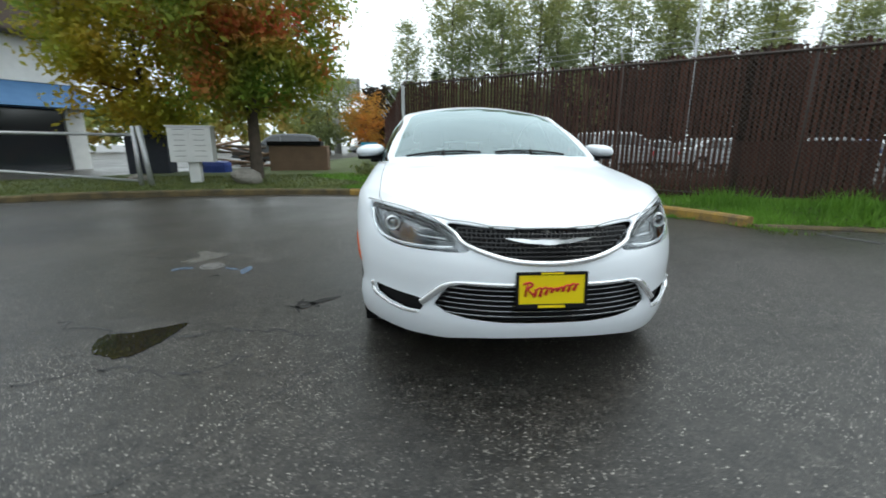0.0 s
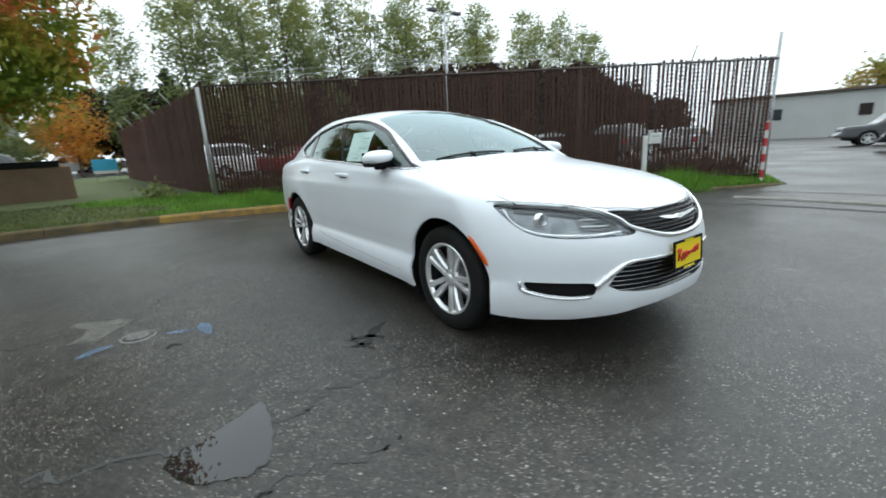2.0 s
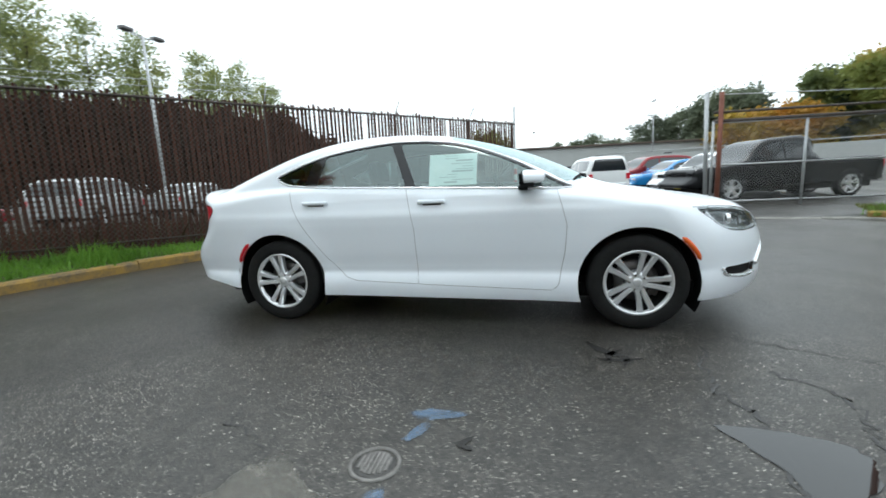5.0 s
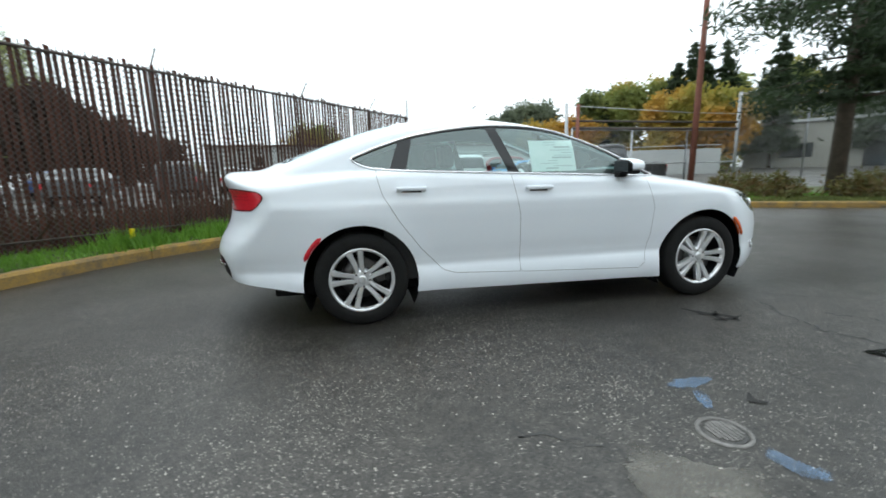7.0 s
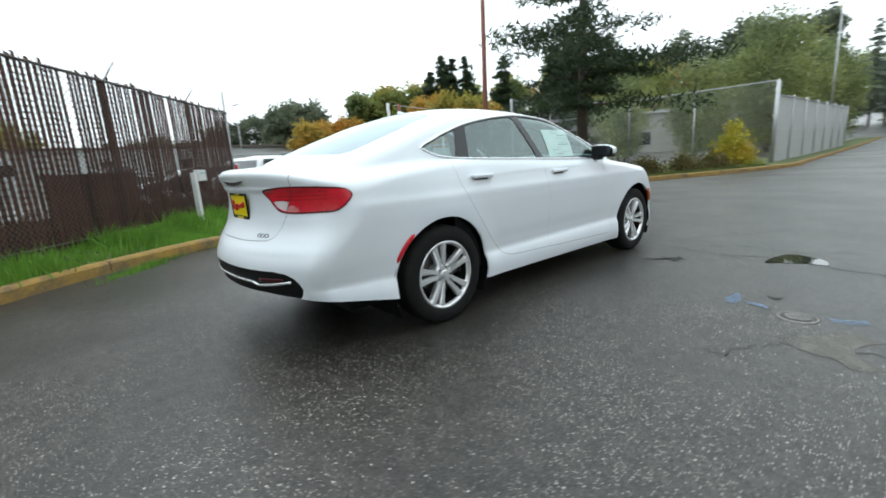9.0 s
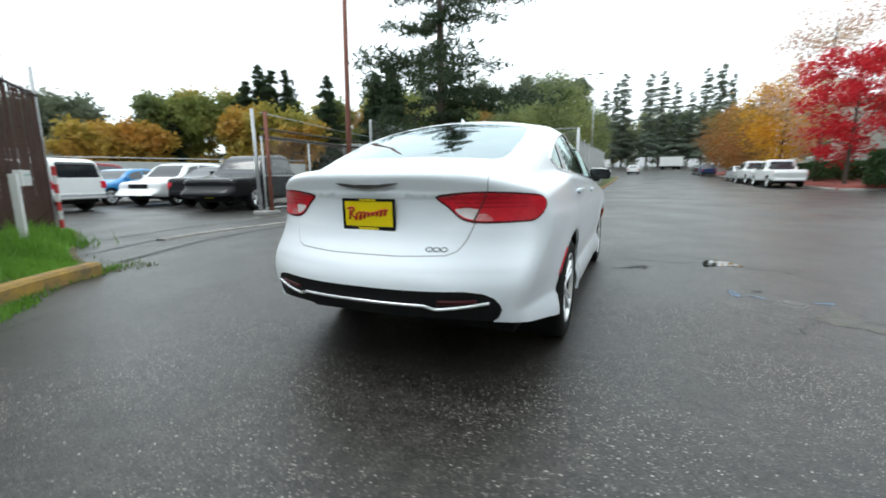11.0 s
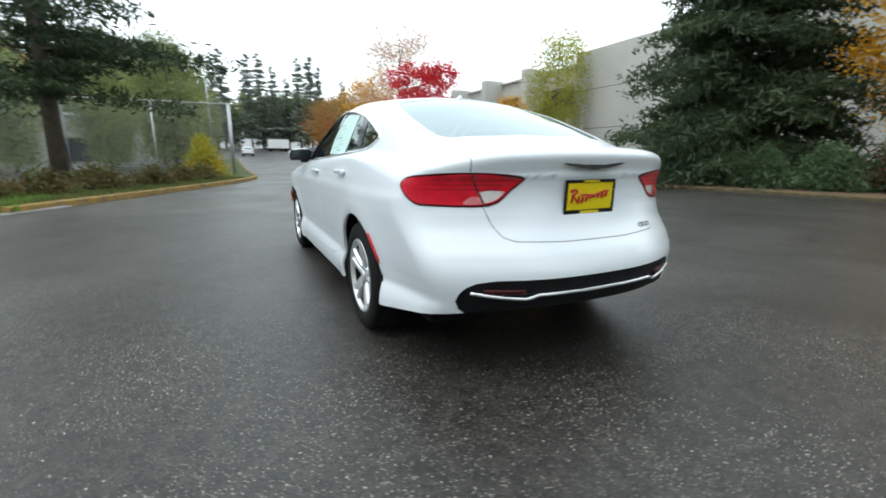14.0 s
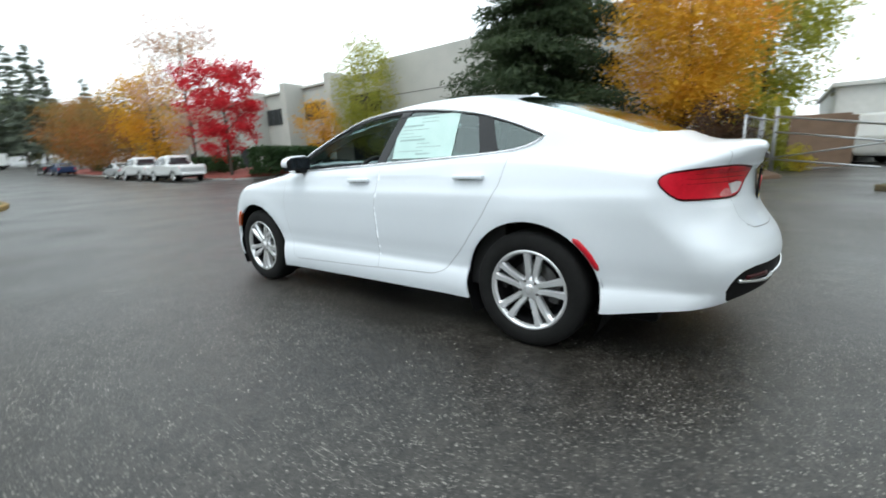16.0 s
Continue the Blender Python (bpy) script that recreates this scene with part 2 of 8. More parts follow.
M_CONCRETE = mat("concrete", (0.26, 0.26, 0.25), (0.36, 0.35, 0.33), rough=0.85, scale=1.2, fine=30, bump=0.3)
M_STAIN = mat("wet_dirt", (0.005, 0.0048, 0.0045), (0.014, 0.013, 0.012), rough=0.6, scale=20, bump=0.4)
M_PATCH = faded("pale_patch", (0.09, 0.086, 0.076), (0.21, 0.20, 0.175), 9.0, 0.62)
M_IRON = mat("cast_iron", (0.035, 0.034, 0.033), (0.09, 0.087, 0.083), rough=0.45, metal=0.3, scale=20, bump=0.3)
M_IRONRIM = mat("worn_iron_rim", (0.12, 0.117, 0.11), (0.24, 0.23, 0.22), rough=0.5, metal=0.3, scale=25, bump=0.3)
M_BLUEMARK = faded("blue_utility_paint", (0.09, 0.13, 0.19), (0.17, 0.27, 0.42), 18.0, 0.5)
M_GRASS = mat("grass_ground", (0.045, 0.06, 0.02), (0.10, 0.13, 0.035), rough=0.9, scale=3, fine=70, bump=0.6)
M_BLADE = leaf_material("grass_blades", (0.09, 0.20, 0.025), (0.22, 0.42, 0.06), scale=1.5)
M_DRYBLADE = leaf_material("dull_grass_blades", (0.08, 0.11, 0.03), (0.19, 0.20, 0.06), scale=1.2)
M_SOIL = mat("leaf_litter", (0.07, 0.05, 0.035), (0.16, 0.09, 0.05), rough=0.95, scale=4, fine=50, bump=0.6)
M_SLAT = mat("brown_slats", (0.029, 0.011, 0.007), (0.105, 0.042, 0.027), rough=0.8, spec=0.25, scale=1.5, fine=25, bump=0.2, objvar=0.5)
M_RAILDARK = mat("dark_rail", (0.05, 0.04, 0.035), (0.09, 0.07, 0.06), rough=0.7, scale=10)
M_GALV = mat("galvanised", (0.38, 0.39, 0.40), (0.52, 0.53, 0.54), rough=0.45, metal=0.6, scale=14)
M_RUST = mat("rusty_brown_pole", (0.16, 0.055, 0.035), (0.24, 0.09, 0.06), rough=0.75, scale=6, fine=40)
# pale grey-green needles: the haze of distance is put into their colour
L_HAZEFIR = leaf_material("hazed_fir_needles", (0.14, 0.17, 0.14), (0.22, 0.25, 0.18))
M_BARK = mat("bark", (0.05, 0.04, 0.03), (0.11, 0.085, 0.065), rough=0.95, scale=6, fine=30, bump=0.8)
M_WHITEBOX = mat("painted_white_metal", (0.62, 0.63, 0.61), (0.74, 0.74, 0.72), rough=0.5, scale=4)
M_TILT = mat("tilt_up_concrete", (0.40, 0.40, 0.37), (0.50, 0.49, 0.45), rough=0.9, scale=0.4, fine=8)
M_OLIVE = mat("olive_grey_siding", (0.26, 0.255, 0.225), (0.36, 0.35, 0.31), rough=0.85, scale=0.3, fine=6)
M_WAREHOUSE = mat("pale_grey_siding", (0.36, 0.37, 0.36), (0.46, 0.47, 0.46), rough=0.8, scale=0.3, fine=6)
M_ROOF = mat("brown_roof", (0.08, 0.06, 0.05), (0.13, 0.10, 0.08), rough=0.9, scale=1)
M_WINDOWDARK = mat("dark_glazing", (0.02, 0.024, 0.028), rough=0.08, spec=0.8)
M_BROWNBOX = mat("brown_cardboard_board", (0.20, 0.13, 0.09), (0.28, 0.19, 0.13), rough=0.85, scale=3)
M_NAVY = mat("navy_bin", (0.012, 0.016, 0.028), (0.02, 0.025, 0.04), rough=0.6)
M_BLUE = mat("blue_plastic", (0.02, 0.05, 0.25), (0.03, 0.07, 0.32), rough=0.5)
M_AWNING = mat("blue_awning", (0.05, 0.13, 0.27), (0.07, 0.17, 0.33), rough=0.7, scale=3)
M_STONE = mat("boulder", (0.16, 0.15, 0.13), (0.28, 0.26, 0.23), rough=0.9, scale=5, fine=40, bump=0.5)
M_MULCH = mat("red_leaf_bank", (0.16, 0.035, 0.03), (0.26, 0.07, 0.05), rough=0.95, scale=3, fine=40, bump=0.5)
L_PINE = leaf_material("pine_needles", (0.02, 0.034, 0.016), (0.05, 0.075, 0.032))
L_FIR = leaf_material("fir_needles", (0.026, 0.046, 0.022), (0.085, 0.118, 0.055))
L_POPLAR = leaf_material("poplar_leaves", (0.12, 0.16, 0.08), (0.25, 0.285, 0.11), (0.44, 0.41, 0.12), scale=0.15)
L_MAPLE = leaf_material("mixed_autumn_leaves", (0.13, 0.28, 0.035), (0.30, 0.29, 0.04), (0.52, 0.06, 0.04), scale=0.55, island=0.25)
L_YELLOW = leaf_material("yellow_leaves", (0.52, 0.20, 0.02), (0.68, 0.38, 0.025), (0.48, 0.36, 0.05), scale=0.35)
L_GOLD = leaf_material("golden_leaves", (0.62, 0.36, 0.03), (0.74, 0.42, 0.03), (0.74, 0.22, 0.035), scale=0.3, island=0.3)
L_YGREEN = leaf_material("yellow_green_leaves", (0.60, 0.38, 0.04), (0.38, 0.36, 0.035), (0.16, 0.26, 0.035), scale=0.5, island=0.25)
L_ORANGE = leaf_material("orange_leaves", (0.42, 0.13, 0.035), (0.30, 0.17, 0.05), (0.13, 0.15, 0.05), scale=0.3, island=0.3)
L_RED = leaf_material("scarlet_leaves", (0.48, 0.012, 0.022), (0.68, 0.035, 0.05))
L_PINK = leaf_material("thin_pinkish_leaves", (0.50, 0.26, 0.20), (0.56, 0.38, 0.28), (0.50, 0.40, 0.22))
L_HEDGE = leaf_material("hedge_leaves", (0.022, 0.05, 0.016), (0.05, 0.095, 0.03))
L_WEED = leaf_material("weedy_green_leaves", (0.13, 0.20, 0.05), (0.24, 0.28, 0.08), (0.30, 0.24, 0.09), scale=0.8)
L_BUSH = leaf_material("low_shrub_leaves", (0.15, 0.06, 0.03), (0.13, 0.14, 0.045), (0.08, 0.13, 0.035), scale=0.6)
L_HILL = leaf_material("hillside_leaves", (0.09, 0.125, 0.05), (0.25, 0.28, 0.075), (0.50, 0.28, 0.07), scale=0.11, island=0.2)
# leaf tones lightened to carry the haze over the far treeline
L_HAZEMIX = leaf_material("hazed_street_leaves", (0.16, 0.20, 0.13), (0.26, 0.29, 0.17), (0.38, 0.36, 0.18), scale=0.08)
L_JUNIPER = leaf_material("juniper_sprays", (0.06, 0.11, 0.05), (0.15, 0.22, 0.10))
L_BROWN = leaf_material("brown_twigs", (0.06, 0.035, 0.022), (0.14, 0.08, 0.045))
L_LIME = leaf_material("lime_green_leaves", (0.24, 0.30, 0.04), (0.38, 0.36, 0.05), (0.16, 0.22, 0.04), scale=0.4)

# ---- helpers for building ----


def raw(name, verts, faces, material=None, smooth=False):
    me = bpy.data.meshes.new(name)
    me.from_pydata([tuple(v) for v in verts], [], [tuple(f) for f in faces])
    if material:
        me.materials.append(material)
    if smooth:
        me.polygons.foreach_set("use_smooth", [True] * len(me.polygons))
    me.update()
    return me


def part(name, data, parent, label="", material=None):
    """One mesh as a child of a thing or part. data: a bmesh or a mesh."""
    if isinstance(data, bmesh.types.BMesh):
        me = bpy.data.meshes.new(name)
        data.to_mesh(me)
        data.free()
        data = me
    if material:
        data.materials.clear()
        data.materials.append(material)
    ob = new(name, data)
    ob.parent = parent
    if label:
        ob["label"] = label
    return ob


def thing(name, label, category, at=(0, 0, 0), rz=0.0, group="", kind="", mesh=None):
    ob = new(name, mesh)
    ob.matrix_basis = pose(*at, 0, 0, rz)
    return tagged(ob, label, category, group, kind)


def box(x0, x1, y0, y1, z0, z1, bevel=0.0, material=None, m=None):
    """A bevelled block as a mesh."""
    bm = bmesh.new()
    bmesh.ops.create_cube(bm, size=1)
    bmesh.ops.scale(bm, vec=(x1 - x0, y1 - y0, z1 - z0), verts=bm.verts)
    bmesh.ops.translate(bm, vec=((x0 + x1) / 2, (y0 + y1) / 2, (z0 + z1) / 2), verts=bm.verts)
    if bevel:
        bmesh.ops.bevel(bm, geom=bm.edges[:], offset=bevel, segments=2, affect="EDGES", profile=0.6)
    if m is not None:
        bmesh.ops.transform(bm, matrix=m, verts=bm.verts)
    me = bpy.data.meshes.new("block")
    bm.to_mesh(me)
    bm.free()
    if material:
        me.materials.append(material)
    return me


def tube(points, radius, sides=8, material=None, flat=None, closed=False, name="tube"):
    """A round or flattened rod swept along points; radius may be a list; flat: (height share) squeezes it along z."""
    p = np.array(points, float)
    n = len(p)
    r = np.full(n, radius) if np.isscalar(radius) else np.array(radius, float)
    d = np.gradient(p, axis=0)
    if closed:
        d = np.roll(p, -1, 0) - np.roll(p, 1, 0)
    d /= np.linalg.norm(d, axis=1)[:, None] + 1e-9
    up = np.where(np.abs(d[:, 2:3]) > 0.9, np.array([[0, 1.0, 0]]), np.array([[0, 0, 1.0]]))
    a = np.cross(d, up)
    a /= np.linalg.norm(a, axis=1)[:, None] + 1e-9
    b = np.cross(a, d)
    ang = np.linspace(0, 2 * np.pi, sides, endpoint=False)
    fa, fb = flat or (1, 1)
    v = (p[:, None] + r[:, None, None] * (np.cos(ang)[None, :, None] * a[:, None] * fa + np.sin(ang)[None, :, None] * b[:, None] * fb)).reshape(-1, 3)
    f = []
    for i in range(n if closed else n - 1):
        j = (i + 1) % n
        for k in range(sides):
            k2 = (k + 1) % sides
            f.append((i * sides + k, i * sides + k2, j * sides + k2, j * sides + k))
    if not closed:
        f += [tuple(range(sides))[::-1], tuple((n - 1) * sides + k for k in range(sides))]
    return raw(name, v, f, material, smooth=True)


def revolve(profile, steps, material=None, axis="x", name="turned"):
    """A profile of (r, h) turned round an axis."""
    v, f = [], []
    for i in range(steps):
        a = 2 * math.pi * i / steps
        for r, h in profile:
            c, s = r * math.cos(a), r * math.sin(a)
            v.append((h, c, s) if axis == "x" else (c, s, h))
    n = len(profile)
    for i in range(steps):
        j = (i + 1) % steps
        for k in range(n - 1):
            f.append((i * n + k, i * n + k + 1, j * n + k + 1, j * n + k))
    return raw(name, v, f, material, smooth=True)


def merged(meshes, name="joined"):
    """Several meshes as one, keeping their materials."""
    v, f, mi, mats, sm = [], [], [], [], []
    for me in meshes:
        o = len(v)
        v += [tuple(a.co) for a in me.vertices]
        idx = []
        for m in me.materials:
            if m not in mats:
                mats.append(m)
            idx.append(mats.index(m))
        for p in me.polygons:
            f.append(tuple(o + a for a in p.vertices))
            mi.append(idx[p.material_index] if idx else 0)
            sm.append(p.use_smooth)
    out = bpy.data.meshes.new(name)
    out.from_pydata(v, [], f)
    for m in mats:
        out.materials.append(m)
    out.polygons.foreach_set("material_index", mi)
    out.polygons.foreach_set("use_smooth", sm)
    out.update()
    return out


def spline(pts):
    """A smooth curve y(x) through points, straight past its ends."""
    p = np.array(pts, float)
    x, y = p[:, 0], p[:, 1]
    d = np.diff(y) / np.diff(x)
    t = np.concatenate(([d[0]], (d[1:] * np.diff(x)[:-1] + d[:-1] * np.diff(x)[1:]) / (x[2:] - x[:-2]), [d[-1]]))

    def f(q):
        q = np.asarray(q, float)
        i = np.clip(np.searchsorted(x, q) - 1, 0, len(x) - 2)
        h = x[i + 1] - x[i]
        s = (q - x[i]) / h
        c = np.clip(s, 0, 1)
        v = (2 * c**3 - 3 * c**2 + 1) * y[i] + (c**3 - 2 * c**2 + c) * h * t[i] + (3 * c**2 - 2 * c**3) * y[i + 1] + (c**3 - c**2) * h * t[i + 1]
        return v + np.where(s < 0, s * h * t[0], 0) + np.where(s > 1, (s - 1) * h * t[-1], 0)

    return f


def rounded(pts, n=6, closed=True):
    """Points of a Catmull-Rom curve through pts."""
    p = np.array(pts, float)
    out = []
    m = len(p)
    for i in range(m if closed else m - 1):
        g = (lambda k: p[k % m]) if closed else (lambda k: p[min(max(k, 0), m - 1)])
        a, b, c, d = g(i - 1), g(i), g(i + 1), g(i + 2)
        for k in range(n):
            s = k / n
            out.append(0.5 * (2 * b + (c - a) * s + (2 * a - 5 * b + 4 * c - d) * s * s + (3 * b - a - 3 * c + d) * s**3))
    if not closed:
        out.append(p[-1])
    return np.array(out)


def sdf(poly, u, v):
    """Signed distance of points (u, v) to a closed outline; negative inside."""
    p = np.array(poly, float)
    d = np.full(u.shape, 1e9)
    inside = np.zeros(u.shape, bool)
    for i in range(len(p)):
        a, b = p[i], p[(i + 1) % len(p)]
        e = b - a
        wu, wv = u - a[0], v - a[1]
        s = np.clip((wu * e[0] + wv * e[1]) / (e @ e + 1e-12), 0, 1)
        d = np.minimum(d, np.hypot(wu - s * e[0], wv - s * e[1]))
        c = (a[1] > v) != (b[1] > v)
        with np.errstate(divide="ignore", invalid="ignore"):
            x = a[0] + (v - a[1]) / (b[1] - a[1]) * e[0] if b[1] != a[1] else np.full(u.shape, 1e9)
        inside ^= c & (u < x)
    return np.where(inside, -d, d)


def smax(a, b, k):
    return np.maximum(a, b) + np.maximum(k - np.abs(a - b), 0) ** 2 / (4 * k)


def smin(a, b, k):
    return -smax(-a, -b, k)

# ---- ground ----


def ground_z(x, y):
    """The lot is level; the street climbs slowly away."""
    d = np.maximum(-np.asarray(y, float) - 8, 0)
    return np.where(d < 120, 0.00022 * d * d, 0.00022 * 14400 + (d - 120) * 0.0528)


def sheet_axis(near, far, n1, n2):
    a = np.linspace(0, near, n1)
    b = near * (far / near) ** (np.linspace(0, 1, n2)[1:])
    h = np.concatenate([a, b])
    return np.concatenate([-h[:0:-1], h])


def build_ground():
    xs, ys = sheet_axis(60, 700, 31, 16), sheet_axis(60, 700, 61, 20)
    X, Y = np.meshgrid(xs, ys, indexing="ij")
    Z = ground_z(X, Y)
    v = np.column_stack([X.ravel(), Y.ravel(), Z.ravel()])
    n = len(ys)
    f = [(i * n + j, (i + 1) * n + j, (i + 1) * n + j + 1, i * n + j + 1) for i in range(len(xs) - 1) for j in range(n - 1)]
    tagged(new("ground", raw("ground", v, f, M_ASPHALT, smooth=True)), "worn dark damp asphalt with pale stone specks", "asphalt", kind="structure")


build_ground()

# ---- the white sedan ----
AXLE_F, AXLE_R, ARCH_R = -1.371, 1.371, 0.400
car_half = spline([(-2.5, 0.80), (-2.1, 0.885), (-1.75, 0.918), (-1.4, 0.926), (-0.8, 0.925), (0.3, 0.925), (1.0, 0.926), (1.4, 0.928), (1.75, 0.908), (2.1, 0.858), (2.5, 0.785)])
car_inset = spline([(0.1, 0.07), (0.24, 0.016), (0.345, 0.016), (0.385, 0.028), (0.405, 0.036), (0.46, 0.034), (0.56, 0.019), (0.7, 0.006), (0.80, 0.0), (0.86, 0.003), (0.9, 0.014), (0.96, 0.028), (1.02, 0.045), (1.1, 0.075)])
car_centre = spline([(-2.6, 0.60), (-2.42, 0.68), (-2.3, 0.765), (-2.05, 0.868), (-1.85, 0.905), (-1.47, 0.975), (-1.2, 1.02), (-0.9, 1.05), (0, 1.08), (1.2, 1.10), (1.9, 1.115), (2.15, 1.112), (2.36, 1.105), (2.55, 1.10)])
car_edge = spline([(-2.5, 0.70), (-2.1, 0.785), (-1.81, 0.845), (-1.4, 0.915), (-0.95, 0.975), (-0.5, 1.0), (0.25, 1.035), (1.2, 1.08), (1.6, 1.05), (1.85, 1.01), (2.05, 0.975), (2.3, 0.95), (2.5, 0.93)])
car_front = spline([(0.0, -2.1), (0.15, -2.28), (0.24, -2.35), (0.32, -2.378), (0.44, -2.375), (0.56, -2.375), (0.64, -2.355), (0.70, -2.325), (0.78, -2.27), (1.0, -2.0)])
car_rear = spline([(0.0, 2.1), (0.2, 2.32), (0.30, 2.42), (0.42, 2.465), (0.56, 2.472), (0.62, 2.447), (0.68, 2.405), (0.74, 2.366), (0.80, 2.342), (0.87, 2.328), (0.93, 2.326), (0.962, 2.330), (1.0, 2.348), (1.03, 2.360), (1.07, 2.372), (1.1, 2.370), (1.3, 2.36)])
car_roof = spline([(-1.6, 0.85), (-1.35, 0.955), (-1.15, 1.055), (-0.87, 1.195), (-0.6, 1.305), (-0.37, 1.378), (-0.1, 1.446), (0.2, 1.490), (0.5, 1.508), (0.8, 1.500), (1.05, 1.468), (1.3, 1.412), (1.55, 1.335), (1.8, 1.25), (2.0, 1.17), (2.2, 1.07), (2.4, 0.95)])


def car_field(x, y, z):
    """Below zero inside the car's body."""
    ax = np.abs(x)
    side = ax - (car_half(y) - car_inset(z) - 0.30 * np.maximum(0.52 - z, 0) ** 1.3 * np.clip((y - 1.85) / 0.4, 0, 1))
    for yc in (AXLE_F, AXLE_R):
        r = np.hypot(y - yc, (z - 0.33))
        side = side - 0.012 * np.exp(-(((r - ARCH_R - 0.02) / 0.10) ** 2)) * (z > 0.1)
    top = z - (car_centre(y) - (car_centre(y) - car_edge(y)) * (ax / 0.86) ** (2.0 + 1.8 * np.clip((y - 1.4) / 0.6, 0, 1)))
    front = car_front(z) + 0.36 * (ax / 0.75) ** 2.7 - y
    rear = y - (car_rear(z) - 0.25 * (ax / 0.8) ** (2.4 + 0.7 * np.clip((z - 0.6) / 0.2, 0, 1)))
    low = smax(side, top, 0.05)
    low = smax(low, front * 0.8, 0.06)
    low = smax(low, rear * 0.9, 0.06)
    q = np.maximum(z - 1.0, -0.3)
    gx = 0.868 - 0.33 * q - 0.28 * q * np.abs(q) - 0.10 * np.maximum((y - 0.5) / 1.3, 0) ** 2 - 0.03 * np.maximum((-0.2 - y) / 0.8, 0) ** 2
    curve = 0.17 + 0.08 * np.clip((-y - 0.1) / 0.8, 0, 1) + 0.05 * np.clip((y - 1.0) / 0.8, 0, 1)
    cab = smax((ax - gx) * 0.95, (z - (car_roof(y) - curve * ax**2)) * 0.9, 0.06)
    cab = np.maximum(cab, 0.985 - z)
    return smin(low, cab, 0.035)


def car_cast(o, d, far=2.2):
    """Where rays from o along d leave the body."""
    s = np.linspace(0.02, far, 90)
    val = np.stack([car_field(*(o + d * k).T) for k in s])
    out = val > 0
    i = np.maximum(np.argmax(out, axis=0), 1)
    lo, hi = s[i - 1], s[i]
    for _ in range(26):
        mid = (lo + hi) / 2
        w = car_field(*(o + d * mid[:, None]).T) > 0
        lo, hi = np.where(w, lo, mid), np.where(w, mid, hi)
    return o + d * hi[:, None]


def on_side(pts, off=0.0, s=-1):
    """Points (y, z) laid on the car's flank."""
    p = np.array(pts, float)
    o = np.column_stack([np.zeros(len(p)), p[:, 0], p[:, 1]])
    h = car_cast(o, np.tile([float(s), 0, 0], (len(p), 1)))
    h[:, 0] += s * off
    return h


def on_front(pts, off=0.0):
    p = np.array(pts, float)
    o = np.column_stack([p[:, 0], np.full(len(p), -1.2), p[:, 1]])
    h = car_cast(o, np.tile([0.0, -1, 0], (len(p), 1)))
    h[:, 1] -= off
    return h


def on_rear(pts, off=0.0):
    p = np.array(pts, float)
    o = np.column_stack([p[:, 0], np.full(len(p), 1.4), p[:, 1]])
    h = car_cast(o, np.tile([0.0, 1, 0], (len(p), 1)))
    h[:, 1] += off
    return h


def on_top(pts, off=0.0):
    p = np.array(pts, float)
    o = np.column_stack([p[:, 0], p[:, 1], np.full(len(p), 0.55)])
    h = car_cast(o, np.tile([0.0, 0, 1], (len(p), 1)))
    h[:, 2] += off
    return h


WIN = rounded([(-0.94, 1.005), (-0.6, 1.014), (0.25, 1.050), (0.9, 1.078), (1.17, 1.095), (1.31, 1.120), (1.40, 1.172), (1.32, 1.212), (1.16, 1.272), (0.93, 1.336), (0.6, 1.386), (0.3, 1.403), (0.0, 1.384), (-0.22, 1.338), (-0.46, 1.254), (-0.71, 1.132), (-0.87, 1.045)], 4)
LAMP = rounded([(0.835, 0.832), (0.822, 0.75), (0.78, 0.685), (0.70, 0.658), (0.56, 0.656), (0.355, 0.668), (0.40, 0.735), (0.50, 0.785), (0.63, 0.815), (0.74, 0.828)], 4)
GRILLE = rounded([(-0.2, 0.765), (0.0, 0.765), (0.22, 0.768), (0.44, 0.784), (0.40, 0.735), (0.35, 0.690), (0.18, 0.640), (0.0, 0.626), (-0.2, 0.626)], 4)
LOWGRILLE = np.array([(-0.3, 0.521), (0.2, 0.521), (0.385, 0.522), (0.44, 0.508), (0.475, 0.47), (0.515, 0.405), (0.46, 0.375), (0.36, 0.358), (0.2, 0.349), (-0.3, 0.347)])
FOG = np.array([(0.815, 0.425), (0.70, 0.425), (0.60, 0.425), (0.545, 0.418), (0.575, 0.358), (0.65, 0.348), (0.74, 0.358), (0.80, 0.378)])
HOOD = np.array([(-0.5, -2.268), (0.1, -2.266), (0.25, -2.245), (0.43, -2.17), (0.55, -2.08), (0.66, -1.98), (0.75, -1.88), (0.785, -1.75), (0.80, -1.3), (0.80, -1.0), (0.775, -0.85), (0.73, -0.84), (0.58, -0.97), (0.3, -1.11), (0.0, -1.16), (-0.5, -1.16)])
SCREEN = np.array([(-0.5, -1.125), (0.0, -1.125), (0.3, -1.09), (0.55, -1.01), (0.735, -0.905), (0.71, -0.78), (0.645, -0.4), (0.605, -0.12), (0.57, -0.05), (0.3, 0.0), (-0.5, 0.005)])
BACKLIGHT = np.array([(-0.5, 1.06), (0.3, 1.07), (0.50, 1.10), (0.56, 1.18), (0.59, 1.45), (0.59, 1.72), (0.575, 1.83), (0.53, 1.885), (0.3, 1.965), (0.0, 2.0), (-0.5, 2.0)])
TAIL = rounded([(0.368, 0.966), (0.47, 0.985), (0.60, 0.992), (0.75, 0.985), (0.86, 0.965), (0.91, 0.94), (0.89, 0.87), (0.84, 0.845), (0.72, 0.838), (0.57, 0.837), (0.49, 0.856), (0.43, 0.91)], 4)
